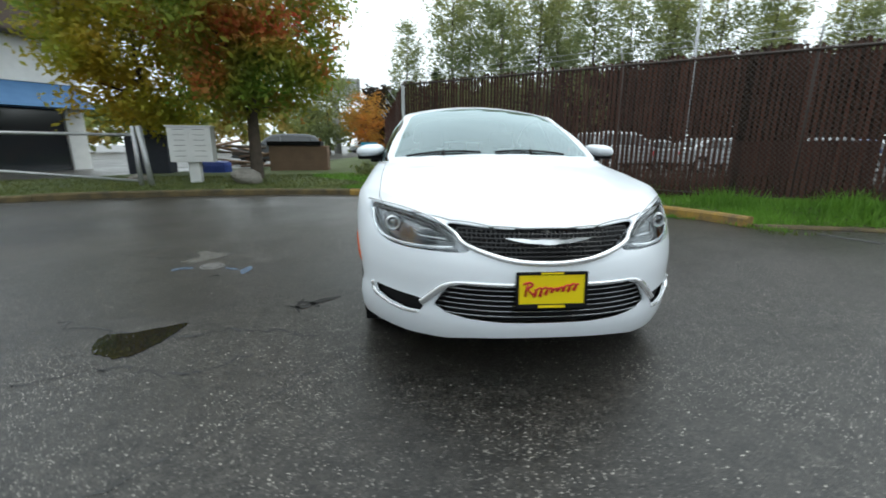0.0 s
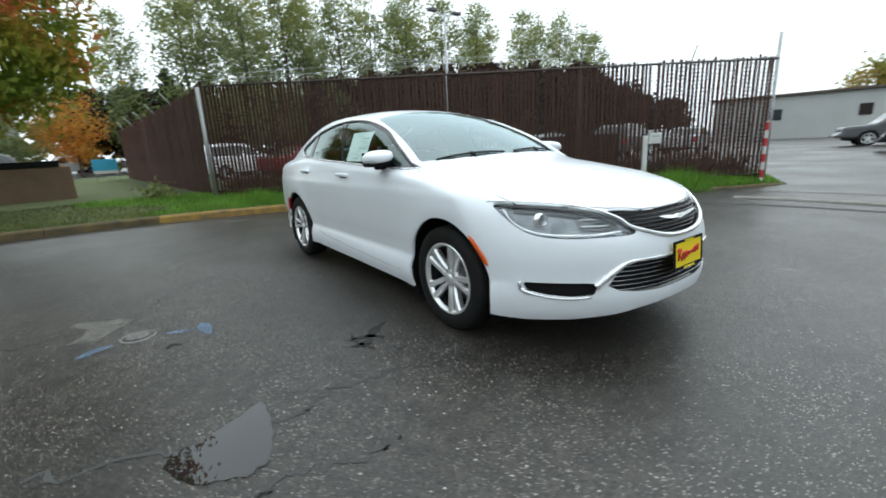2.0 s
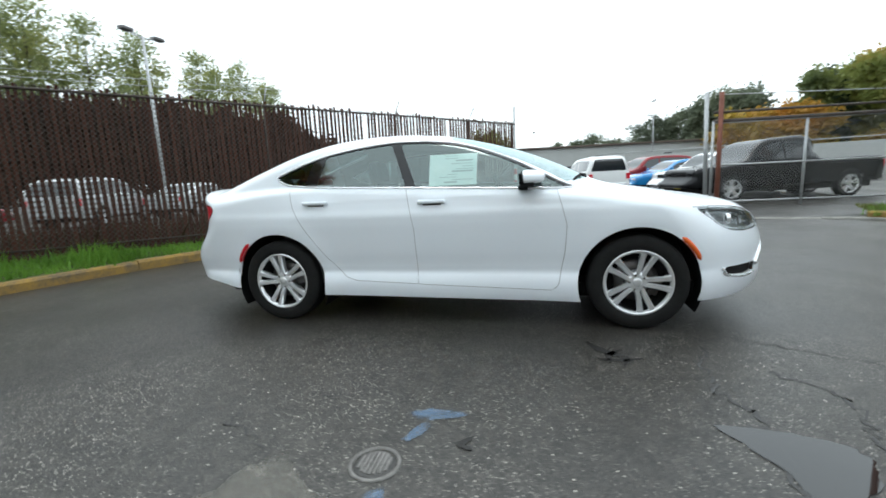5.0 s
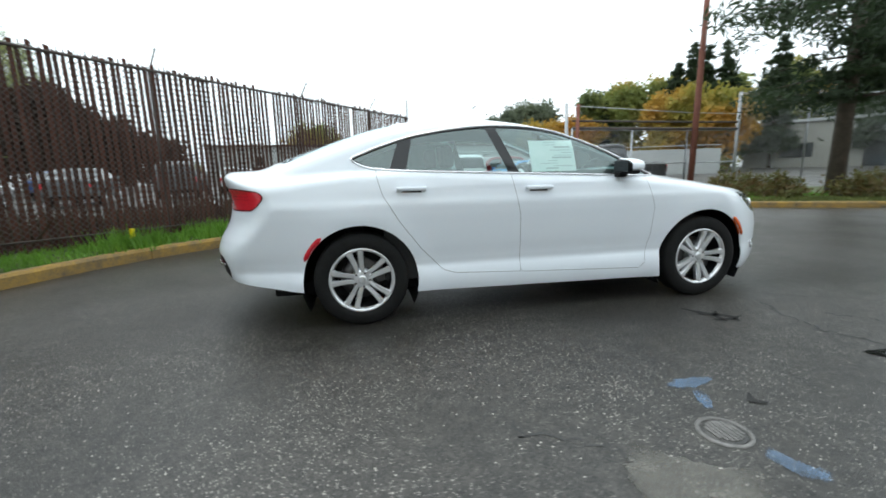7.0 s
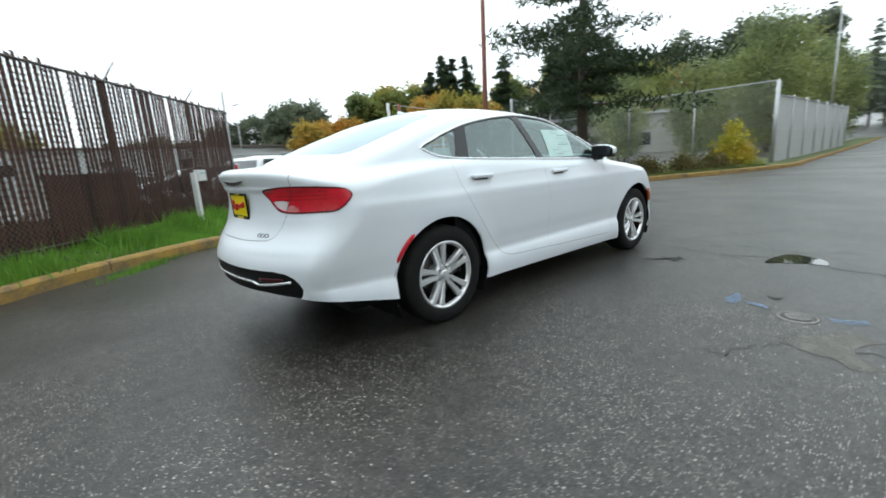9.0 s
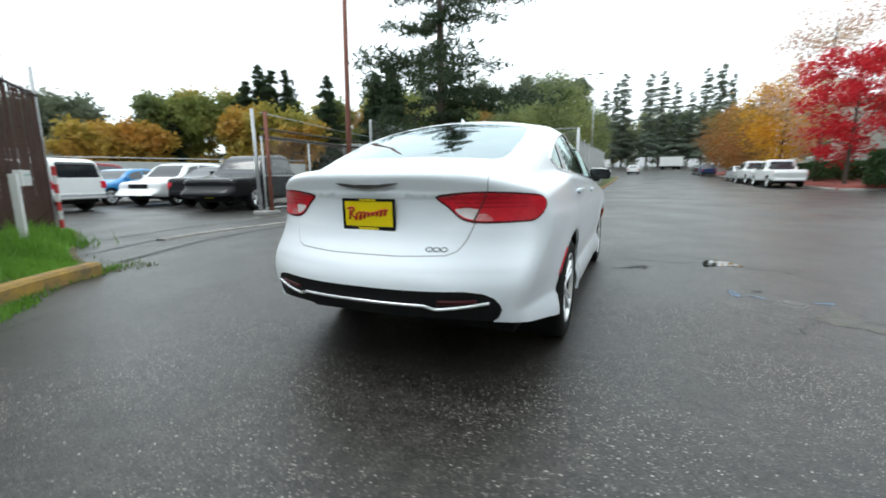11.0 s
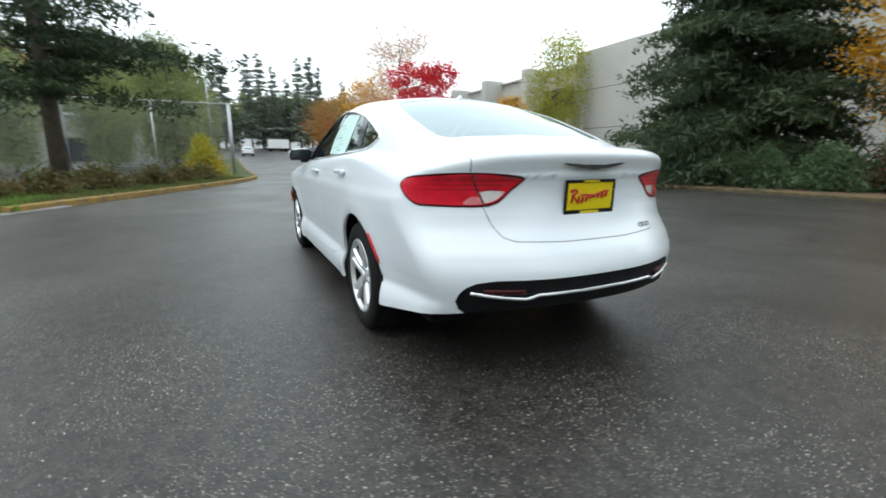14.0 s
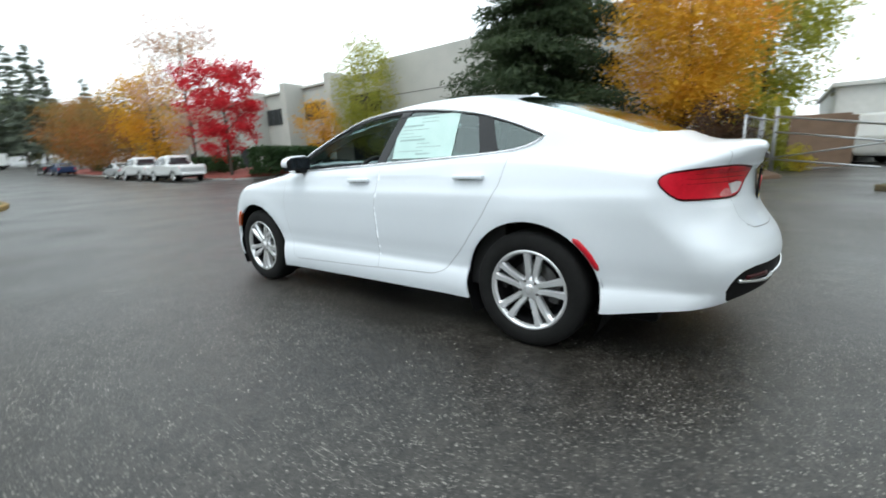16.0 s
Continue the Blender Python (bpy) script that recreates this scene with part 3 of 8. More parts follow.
BACKUP = np.array([(0.425, 0.905), (0.45, 0.87), (0.49, 0.845), (0.57, 0.83), (0.61, 0.90), (0.52, 0.912)])
PINKLENS = np.array([(0.535, 0.83), (0.66, 0.838), (0.63, 0.862), (0.60, 0.885), (0.56, 0.88)])
TRUNK = np.array([(-0.5, 1.4), (0.615, 1.4), (0.615, 1.0), (0.585, 0.92), (0.556, 0.84), (0.525, 0.755), (0.49, 0.705), (0.44, 0.685), (0.2, 0.675), (-0.5, 0.674)])
VALANCE = np.array([(-0.4, 0.522), (0.55, 0.520), (0.63, 0.508), (0.675, 0.484), (0.70, 0.45), (0.708, 0.415), (0.69, 0.375), (0.65, 0.345), (0.62, 0.0), (-0.4, 0.0)])
FDOOR = np.array([(-0.835, 1.6), (-0.835, 1.0), (-0.90, 0.75), (-0.885, 0.55), (-0.84, 0.32), (-0.80, 0.282), (0.15, 0.318), (0.195, 0.322), (0.205, 0.75), (0.262, 1.04), (0.345, 1.6)])
RDOOR = np.array([(0.345, 1.6), (0.262, 1.04), (0.205, 0.75), (0.195, 0.322), (0.70, 0.345), (0.79, 0.375), (0.95, 0.545), (1.10, 0.75), (1.20, 0.92), (1.235, 1.05), (1.22, 1.6)])
FBUMPER = np.array([(-4, -1), (-1.60, -1), (-1.70, 0.56), (-1.745, 0.66), (-1.82, 0.79), (-1.86, 0.86), (-1.95, 0.95), (-4, 0.95)])
TAILSIDE = np.array([(1.985, 0.93), (1.995, 0.952), (2.02, 0.968), (2.06, 0.978), (2.2, 1.01), (2.8, 1.01), (2.8, 0.7), (2.25, 0.78), (2.12, 0.828), (2.07, 0.845), (2.03, 0.873), (2.0, 0.905)])
RBUMPER = np.array([(4, -1), (1.60, -1), (1.70, 0.60), (1.82, 0.73), (1.98, 0.815), (2.05, 0.84), (4, 0.84)])


def car_regions(x, y, z):
    """The panels in order: name, signed field, and half the width of the gap round it."""
    ax = np.abs(x)
    big = 9.0
    side = lambda f, lim=0.45: np.where(ax > lim, f, big)
    fr = lambda f, lim=-1.6: np.where(y < lim, f, big)
    re = lambda f, lim=1.7: np.where(y > lim, f, big)
    low = z - np.interp(y, [-2.4, -2.32, -2.257, -2.11, -1.92, -1.75, -1.0, 1.0, 1.75, 2.1, 2.25, 2.4], [0.285, 0.262, 0.238, 0.214, 0.204, 0.211, 0.196, 0.228, 0.270, 0.325, 0.352, 0.380])
    cuts = [
        ("front_bumper", lambda: fr(sdf(FBUMPER, y, z)), 0),
        ("rear_bumper", lambda: re(sdf(RBUMPER, y, z)), 0),
        ("hood", lambda: np.where(z > 0.62, sdf(HOOD, ax, y), big), 0.003),
        ("trunk_lid", lambda: re(sdf(TRUNK, ax, z), 2.05), 0.0022),
        ("front_door", lambda: side(np.where(z < 1.06, sdf(FDOOR, y, z), big)), 0.002),
        ("rear_door", lambda: side(np.where(z < 1.10, sdf(RDOOR, y, z), big)), 0.002),
        ("grille", lambda: fr(sdf(GRILLE, ax, z), -1.9), 0),
        ("headlight", lambda: fr(sdf(LAMP, ax, z), -1.7), 0),
        ("lower_grille", lambda: fr(sdf(LOWGRILLE, ax, z), -1.9), 0),
        ("fog_insert", lambda: fr(sdf(FOG, ax, z), -1.75), 0),
        ("windshield", lambda: np.where(z > 0.97, sdf(SCREEN, ax, y), big), 0),
        ("rear_window", lambda: np.where((z > 1.04) & (y > 0.9), sdf(BACKLIGHT, ax, y), big), 0),
        ("tail_light", lambda: re(np.maximum(sdf(TAIL, ax, z), sdf(TAILSIDE, y, z)), 1.9), 0),
        ("tail_lens", lambda: re(np.maximum(sdf(TAIL, ax, z) + 0.0085, sdf(TAILSIDE, y, z) + 0.006), 1.9), 0),
        ("pink_lens", lambda: re(np.maximum(sdf(PINKLENS, ax, z), sdf(TAIL, ax, z) + 0.012), 1.9), 0),
        ("backup_lens", lambda: re(np.maximum(np.maximum(sdf(BACKUP, ax, z), sdf(TAIL, ax, z) + 0.015), (ax - 0.60) - (z - 0.97) * 0.42), 1.9), 0),
        ("tail_split", lambda: re(np.maximum(np.abs((ax - 0.60) - (z - 0.97) * 0.42) - 0.0045, np.maximum(sdf(TAIL, ax, z), sdf(TAILSIDE, y, z))), 1.9), 0),
        ("valance", lambda: re(sdf(VALANCE, ax, z), 2.0), 0),
        ("window_surround", lambda: side(sdf(WIN, y, z)), 0),
        ("front_window", lambda: np.maximum(side(sdf(WIN, y, z)) + 0.012, side(y - (0.19 + (z - 1.05) * 0.42))), 0),
        ("rear_side_window", lambda: np.maximum(side(sdf(WIN, y, z)) + 0.012, side(np.maximum(0.265 + (z - 1.05) * 0.42 - y, y - (1.03 - (z - 1.08) * 0.28)))), 0),
        ("quarter_window", lambda: np.maximum(side(sdf(WIN, y, z)) + 0.012, side(1.145 - (z - 1.08) * 0.36 - y)), 0),
        ("cut", lambda: side(np.hypot(y - AXLE_F, z - 0.325) - ARCH_R), 0),
        ("cut", lambda: side(np.hypot(y - AXLE_R, z - 0.325) - ARCH_R), 0),
        ("cut", lambda: low, 0),
    ]
    return cuts


class Sheet:
    """A mesh of one half whose faces are cut along the outlines of the panels."""

    def __init__(self, v, f):
        self.v, self.f, self.lab = [tuple(a) for a in v], [tuple(a) for a in f], ["shell"] * len(f)

    def split(self, field, name, only=None):
        keep_f, keep_l, edge = [], [], {}
        field = list(field)
        for face, lab in zip(self.f, self.lab):
            s = [field[i] for i in face]
            if lab == "cut" or min(s) >= 0 or (only and lab not in only):
                keep_f.append(face), keep_l.append(lab)
                continue
            if max(s) <= 0:
                keep_f.append(face), keep_l.append(name)
                continue
            ins, outs = [], []
            n = len(face)
            for k in range(n):
                a, b = face[k], face[(k + 1) % n]
                fa, fb = field[a], field[b]
                (ins if fa <= 0 else outs).append(a)
                if (fa <= 0) != (fb <= 0):
                    key = (min(a, b), max(a, b))
                    if key not in edge:
                        if abs(fa) > 5 or abs(fb) > 5:
                            t = 0.02 if abs(fa) < abs(fb) else 0.98
                        else:
                            t = fa / (fa - fb)
                        pa, pb = self.v[a], self.v[b]
                        edge[key] = len(self.v)
                        self.v.append(tuple(pa[i] + (pb[i] - pa[i]) * t for i in range(3)))
                        field.append(0.0)
                    ins.append(edge[key]), outs.append(edge[key])
            if len(ins) > 2:
                keep_f.append(tuple(ins)), keep_l.append(name)
            if len(outs) > 2:
                keep_f.append(tuple(outs)), keep_l.append(lab)
        self.f, self.lab = keep_f, keep_l


def car_sheet(ny, nz, nx):
    """The left half of the body as a cut sheet."""
    ys = np.linspace(-2.62, 2.72, ny)
    zs = np.concatenate([np.linspace(-0.5, 0.12, 20)[:-1], np.linspace(0.12, 1.62, nz)])
    xs = np.linspace(0, -1.05, nx)
    index, v, f = {}, [], []

    def vid(p):
        key = tuple(np.round(p, 6))
        if key not in index:
            index[key] = len(v)
            v.append(p)
        return index[key]

    def grid(fn, a, b, flip):
        ids = [[vid(fn(p, q)) for q in b] for p in a]
        for i in range(len(a) - 1):
            for j in range(len(b) - 1):
                q = (ids[i][j], ids[i + 1][j], ids[i + 1][j + 1], ids[i][j + 1])
                f.append(q[::-1] if flip else q)

    grid(lambda p, q: (q, p, zs[-1]), ys, xs, False)
    grid(lambda p, q: (xs[-1], p, q), ys, zs, True)
    grid(lambda p, q: (p, ys[0], q), xs, zs, True)
    grid(lambda p, q: (p, ys[-1], q), xs, zs, False)
    v = np.array(v, float)
    o = np.column_stack([np.zeros(len(v)), np.clip(v[:, 1] * 0.9, -1.85, 1.95), np.full(len(v), 0.62)])
    # the cabin is met from further up so that its faces stay even
    d = v - o
    d /= np.linalg.norm(d, axis=1)[:, None]
    h = car_cast(o, d)
    h[np.abs(v[:, 0]) < 1e-9, 0] = 0
    sh = Sheet(h, f)
    for k in range(len(car_regions(*np.zeros((3, 1))))):
        name, field, gap = car_regions(*np.array(sh.v).T)[k]
        if gap:
            sh.split(field() - gap, "seam", only=("shell", "front_bumper", "rear_bumper", "hood", "trunk_lid", "seam"))
            name, field, gap = car_regions(*np.array(sh.v).T)[k]
            sh.split(field() + gap, name, only=("seam",))
        else:
            sh.split(field(), name)
    return sh


def region_mesh(sh, names, material, mirror, push=0.0, both=False):
    """The faces with these labels: one side (mirror -1: as built, 1: the other), or both joined at the middle."""
    use = [f for f, l in zip(sh.f, sh.lab) if l in names]
    v, f, idx = [], [], {}

    def add(i, s):
        p = sh.v[i]
        key = (i, 0 if abs(p[0]) < 1e-6 else s)
        if key not in idx:
            idx[key] = len(v)
            v.append((p[0] * (-s), p[1], p[2]))
        return idx[key]

    for s in (-1, 1) if both else (mirror,):
        for face in use:
            q = [add(i, s) for i in face]
            f.append(q if s == -1 else q[::-1])
    me = raw(names[0], v, f, material, smooth=True)
    if push:
        bm = bmesh.new()
        bm.from_mesh(me)
        bm.normal_update()
        for w in bm.verts:
            w.co += w.normal * push
        bm.to_mesh(me)
        bm.free()
    return me


def true_normals(me):
    """Shade a panel by the body's own form, so that panels meet without a break."""
    n = len(me.vertices)
    co = np.empty(n * 3)
    me.vertices.foreach_get("co", co)
    p = co.reshape(-1, 3)
    e = 0.004
    g = np.column_stack([car_field(*(p + e * np.eye(3)[k]).T) - car_field(*(p - e * np.eye(3)[k]).T) for k in range(3)])
    g /= np.linalg.norm(g, axis=1)[:, None] + 1e-12
    far = np.abs(car_field(*p.T)) > 0.012
    g[far] = 0
    me.normals_split_custom_set_from_vertices([tuple(q) for q in g])
    return me


def thicken(me, t):
    """A rim of depth t turned inward round the open edges of a panel."""
    bm = bmesh.new()
    bm.from_mesh(me)
    bm.normal_update()
    edges = [e for e in bm.edges if e.is_boundary and not all(abs(w.co.x) < 1e-5 for w in e.verts)]
    n = {w: w.normal.copy() for e in edges for w in e.verts}
    new_v = {w: bm.verts.new(w.co - n[w] * t) for w in n}
    lip = {w: bm.verts.new(w.co - n[w] * 0.0065) for w in n}
    mid = {w: bm.verts.new(w.co) for w in n}
    for e in edges:
        a, b = e.link_loops[0].vert, e.link_loops[0].link_loop_next.vert
        bm.faces.new((mid[b], mid[a], lip[a], lip[b])).smooth = False
        bm.faces.new((lip[b], lip[a], new_v[a], new_v[b])).smooth = False
    bm.to_mesh(me)
    bm.free()
    return true_normals(me)


def wheel_meshes():
    """Tyre, rim with five pairs of spokes, disc, cap and nut; outer face towards -x, centre at the origin."""
    tyre = revolve([(0.226, -0.095), (0.236, -0.104), (0.262, -0.110), (0.295, -0.108), (0.318, -0.098), (0.328, -0.088), (0.333, -0.06), (0.335, 0.0), (0.333, 0.06), (0.326, 0.09), (0.29, 0.108), (0.23, 0.1)], 72, M_TYRE)
    barrel = revolve([(0.232, -0.098), (0.228, -0.104), (0.218, -0.104), (0.211, -0.094), (0.205, -0.078)], 72, M_ALLOY)
    # inside of the alloy barrel, black to paint the shade between the spokes
    shade_well = revolve([(0.205, -0.078), (0.196, 0.0), (0.20, 0.09)], 48, M_BLACK)
    hub = revolve([(0.0, -0.078), (0.05, -0.078), (0.072, -0.07), (0.078, -0.05), (0.078, 0.0)], 40, M_ALLOY)
    spokes = []
    for k in range(5):
        for s in (-1, 1):
            a = 2 * math.pi * k / 5 + math.pi / 2
            t = a + s * 0.22
            bm = bmesh.new()
            prof = [(0.05, a + s * 0.38, 0.017, -0.076), (0.10, a + s * 0.215, 0.0185, -0.086), (0.15, a + s * 0.195, 0.0195, -0.093), (0.19, a + s * 0.19, 0.022, -0.097), (0.214, a + s * 0.19, 0.027, -0.098)]
            rings = []
            for r, ang, w, h in prof:
                c = Vector((0, r * math.cos(ang), r * math.sin(ang)))
                tn = Vector((0, -math.sin(ang), math.cos(ang)))
                rings.append([bm.verts.new(c + tn * (w * u) + Vector((h + dh, 0, 0))) for u, dh in ((-1, 0.014), (-0.62, 0.0), (0.62, 0.0), (1, 0.014), (0.8, 0.05), (-0.8, 0.05))])
            for p, q in zip(rings, rings[1:]):
                for i in range(6):
                    bm.faces.new((p[i], p[(i + 1) % 6], q[(i + 1) % 6], q[i]))
            bm.faces.new(rings[0])
            bm.faces.new(rings[-1][::-1])
            bmesh.ops.recalc_face_normals(bm, faces=bm.faces[:])
            me = bpy.data.meshes.new("spoke")
            bm.to_mesh(me)
            bm.free()
            me.materials.append(M_ALLOY)
            spokes.append(me)
    disc = revolve([(0.08, -0.005), (0.148, -0.005), (0.15, 0.0), (0.15, 0.02)], 48, M_DARKMETAL)
    back = revolve([(0.0, 0.03), (0.20, 0.03)], 32, M_BLACK)
    cap = revolve([(0.0, -0.088), (0.02, -0.087), (0.03, -0.083), (0.032, -0.074)], 24, M_ALLOY)
    nut = revolve([(0.0, -0.082), (0.007, -0.082), (0.009, -0.076), (0.009, -0.06)], 10, M_DARKMETAL)
    caliper = box(-0.03, 0.03, -0.165, -0.10, -0.06, 0.06, 0.01, M_DARKMETAL)
    return tyre, merged([barrel, hub], "rim"), spokes, merged([disc, back, shade_well], "brake_disc"), cap, nut, caliper


def add_wheels(parent, spots, meshes, simple=False):
    tyre, rim, spokes, disc, cap, nut, caliper = meshes
    for x, y, z, turn in spots:
        w = new("wheel")
        w.parent = parent
        w.matrix_basis = pose(x, y, z, 0, 0, 0 if x < 0 else 180) @ pose(0, 0, 0, turn, 0, 0)
        w["label"] = "five twin-spoke silver alloy wheel with black tyre"
        part("tyre", tyre, w, "black rubber tyre")
        r = part("rim", rim, w, "silver alloy rim")
        part("brake_disc", disc, w, "grey steel brake disc, rim inside blackened for shade")
        if simple:
            r.data = simple
            continue
        for s in spokes:
            part("spoke", s, w)
        part("hub_cap", cap, w)
        part("brake_caliper", caliper, w)
        for k in range(5):
            a = 2 * math.pi * (k + 0.5) / 5 + math.pi / 2
            n = part("lug_nut", nut, w)
            n.location = (0, 0.052 * math.cos(a), 0.052 * math.sin(a))


def plate_parts(parent, m, frame_label):
    """A yellow dealer plate in a black frame, in the plane x-z facing -y."""
    p = new("number_plate")
    p.parent = parent
    p.matrix_basis = m
    p["label"] = "yellow dealer plate with red script in a black frame"
    part("plate_frame", merged([box(-0.160, 0.160, -0.006, 0.004, 0.068, 0.082, 0.003, M_BLACK), box(-0.160, 0.160, -0.006, 0.004, -0.082, -0.062, 0.003, M_BLACK), box(-0.160, -0.146, -0.006, 0.004, -0.0625, 0.0685, 0.003, M_BLACK), box(0.146, 0.160, -0.006, 0.004, -0.0625, 0.0685, 0.003, M_BLACK)]), p, frame_label)
    part("plate_sheet", box(-0.147, 0.147, -0.002, 0.003, -0.063, 0.069, 0, M_YELLOW), p, "yellow sheet")
    part("frame_print", box(-0.06, 0.06, -0.0075, -0.005, -0.079, -0.067, 0.001, M_YELLOW), p, "yellow block on the frame")
    part("frame_print", box(-0.05, 0.05, -0.0075, -0.005, 0.071, 0.079, 0.001, M_YELLOW), p, "yellow strip on the frame")
    # a slanted script, too small to read, as a wavy red stroke with bars
    t = np.linspace(0, 1, 110)
    wave = [(-0.085 + 0.20 * k + 0.011 * math.sin(k * 50 + 0.6), -0.004, -0.012 + 0.026 * k + 0.015 * math.cos(k * 50) * (1 + 0.5 * math.sin(k * 9)) * (1 - 0.3 * k)) for k in t]
    big = [(-0.128, -0.004, 0.028), (-0.10, -0.004, 0.036), (-0.085, -0.004, 0.024), (-0.105, -0.004, 0.006), (-0.08, -0.004, -0.022)]
    stem = [(-0.108, -0.004, 0.030), (-0.118, -0.004, -0.026)]
    part("script", merged([tube(wave, 0.0046, 6, M_REDINK, flat=(1, 1)), tube(rounded(big, 5, False), 0.005, 6, M_REDINK), tube(stem, 0.005, 6, M_REDINK)]), p, "red script")
    return p


def emblem(parent, m, w, tall=2.2, metal=None):
    """A winged badge as a plain chrome shape."""
    outline = [(0, 0.016), (0.18, 0.020), (0.30, 0.012), (0.62, 0.030), (1.0, 0.040), (0.80, 0.008), (0.45, -0.022), (0.22, -0.028), (0.12, -0.036), (0, -0.040)]
    pts = [(x * w, z * w * tall) for x, z in outline] + [(-x * w, z * w * tall) for x, z in outline[-2:0:-1]]
    bm = bmesh.new()
    fv = [bm.verts.new((x, -0.008 - 0.006 * (1 - abs(x) / w), z)) for x, z in pts]
    bv = [bm.verts.new((x * 1.02, 0.004, z * 1.05)) for x, z in pts]
    bm.faces.new(fv)
    for i in range(len(pts)):
        j = (i + 1) % len(pts)
        bm.faces.new((fv[i], bv[i], bv[j], fv[j]))
    bmesh.ops.recalc_face_normals(bm, faces=bm.faces[:])
    ob = part("wing_badge", bm, parent, "chrome winged badge", metal or M_CHROME)
    ob.matrix_basis = m
    return ob


def seat_mesh():
    return merged([box(-0.25, 0.25, -0.28, 0.24, 0.42, 0.58, 0.05, M_SEAT), box(-0.24, 0.24, -0.07, 0.07, 0.0, 0.62, 0.05, M_SEAT, pose(0, 0.24, 0.5, -14)), box(-0.13, 0.13, -0.05, 0.05, 0.0, 0.18, 0.045, M_SEAT, pose(0, 0.42, 1.12, -8))])


def build_sedan():
    car = thing("sedan", "glossy white four-door sedan with chrome trim on wet asphalt", "car")
    sh = car_sheet(230, 92, 46)
    P = lambda name, regions, material, label="", push=0.0, rim=0.012, **k: part(name, thicken(region_mesh(sh, regions, material, k.get("mirror", -1), push, k.get("both", False)), rim) if rim else (true_normals if -0.01 < push < 0 and name != "panel_gap" else lambda q: q)(region_mesh(sh, regions, material, k.get("mirror", -1), push, k.get("both", False))), car, label)
    shell = P("body_shell", ["shell"], M_PAINT, "white painted roof, fenders and sills", both=True, rim=0.02)
    P("hood", ["hood"], M_PAINT, "white painted hood", both=True)
    P("trunk_lid", ["trunk_lid"], M_PAINT, "white painted trunk lid", both=True)
    P("front_bumper", ["front_bumper"], M_PAINT, "white painted front bumper", both=True)
    P("rear_bumper", ["rear_bumper"], M_PAINT, "white painted rear bumper", both=True)
    P("panel_gap", ["seam"], M_GAP, "dark gaps between the panels", both=True, rim=0, push=-0.002)
    P("rear_valance", ["valance"], M_BLACK, "black plastic lower rear valance", both=True, push=-0.006)
    w = P("windshield", ["windshield"], M_WINDSHIELD, "tinted windshield reflecting the pale sky", both=True, rim=0, push=-0.004)
    b = P("rear_window", ["rear_window"], M_BACKLIGHT, "tinted rear window", both=True, rim=0, push=-0.004)
    grille_back = P("grille", ["grille"], M_BLACK, "black mesh grille", both=True, push=-0.035, rim=0)
    P("lower_grille", ["lower_grille"], M_BLACK, "black lower grille", both=True, push=-0.04, rim=0)
    for s, side in ((-1, "right"), (1, "left")):
        P("front_door", ["front_door"], M_PAINT, "white front door", mirror=s)
        P("rear_door", ["rear_door"], M_PAINT, "white rear door", mirror=s)
        P("window_surround", ["window_surround"], M_GLOSSBLACK, "gloss black pillars and seals", mirror=s, push=-0.003)
        if s < 0:
            P("front_side_window", ["front_window"], M_GLASS, "front side window with a sticker", mirror=s, rim=0, push=-0.008)
        P("rear_side_window", ["rear_side_window"], M_GLASS, "rear side window", mirror=s, rim=0, push=-0.008)
        P("quarter_window", ["quarter_window"], M_GLASS, "small rear quarter window", mirror=s, rim=0, push=-0.008)
        P("fog_recess", ["fog_insert"], M_BLACK, "black recess beside the lower grille", mirror=s, push=-0.03, rim=0)
        hl = P("headlight", ["headlight"], M_LAMPGLASS, "clear headlight with chrome internals", mirror=s, rim=0, push=0.002)
        hb = region_mesh(sh, ["headlight"], M_LAMPIN, s, -0.045)
        part("reflector", hb, hl, "grey chrome reflector")
        ring_ = revolve([(0.030, 0.004), (0.034, -0.010), (0.039, -0.014), (0.044, -0.008), (0.046, 0.02)], 32, M_CHROME, axis="z")
        bowl = revolve([(0.0, -0.006), (0.012, -0.005), (0.022, -0.001), (0.030, 0.006)], 28, M_DARKCHROME, axis="z")
        for px, pz, rr in ((0.705, 0.745, 0.86),):
            c = on_front([(px * s, pz)], -0.026)[0]
            p = part("lens_ring", ring_, hl, "chrome ring round the projector lens")
            p.matrix_basis = Matrix.Translation(c) @ pose(0, 0, 0, -90, 0, 0) @ Matrix.Scale(rr, 4)
            part("lens_glass", bowl, hl, "dark projector lens").matrix_basis = p.matrix_basis.copy()
        for k in range(5):
            rib = [(s * u, 0.692 + 0.016 * k + 0.02 * (u - 0.5)) for u in np.linspace(0.43 + 0.012 * k, 0.575, 8)]
            part("reflector_rib", tube([(a[0], a[1] + 0.03, a[2]) for a in on_front(rib)], 0.0045, 6, M_CHROME if k % 2 else M_DARKCHROME), hl)
        part("light_bar", tube([(a[0], a[1] + 0.012, a[2]) for a in on_front([(s * u, v) for u, v in rounded([(0.812, 0.80), (0.808, 0.745), (0.775, 0.697), (0.70, 0.672), (0.56, 0.667), (0.42, 0.678)], 6, False)])], 0.0085, 8, M_CHROME), hl, "bright chrome light guide")
        part("bezel", tube([(a[0], a[1] + 0.014, a[2]) for a in on_front([(s * u, v) for u, v in rounded([(0.78, 0.808), (0.66, 0.797), (0.53, 0.768), (0.43, 0.712)], 6, False)])], 0.013, 8, M_GLOSSBLACK), hl, "dark bezel")
        tl = P("tail_light", ["tail_light"], M_DARKRED, "red tail light with a dark border", mirror=s, push=0.003, rim=0.012)
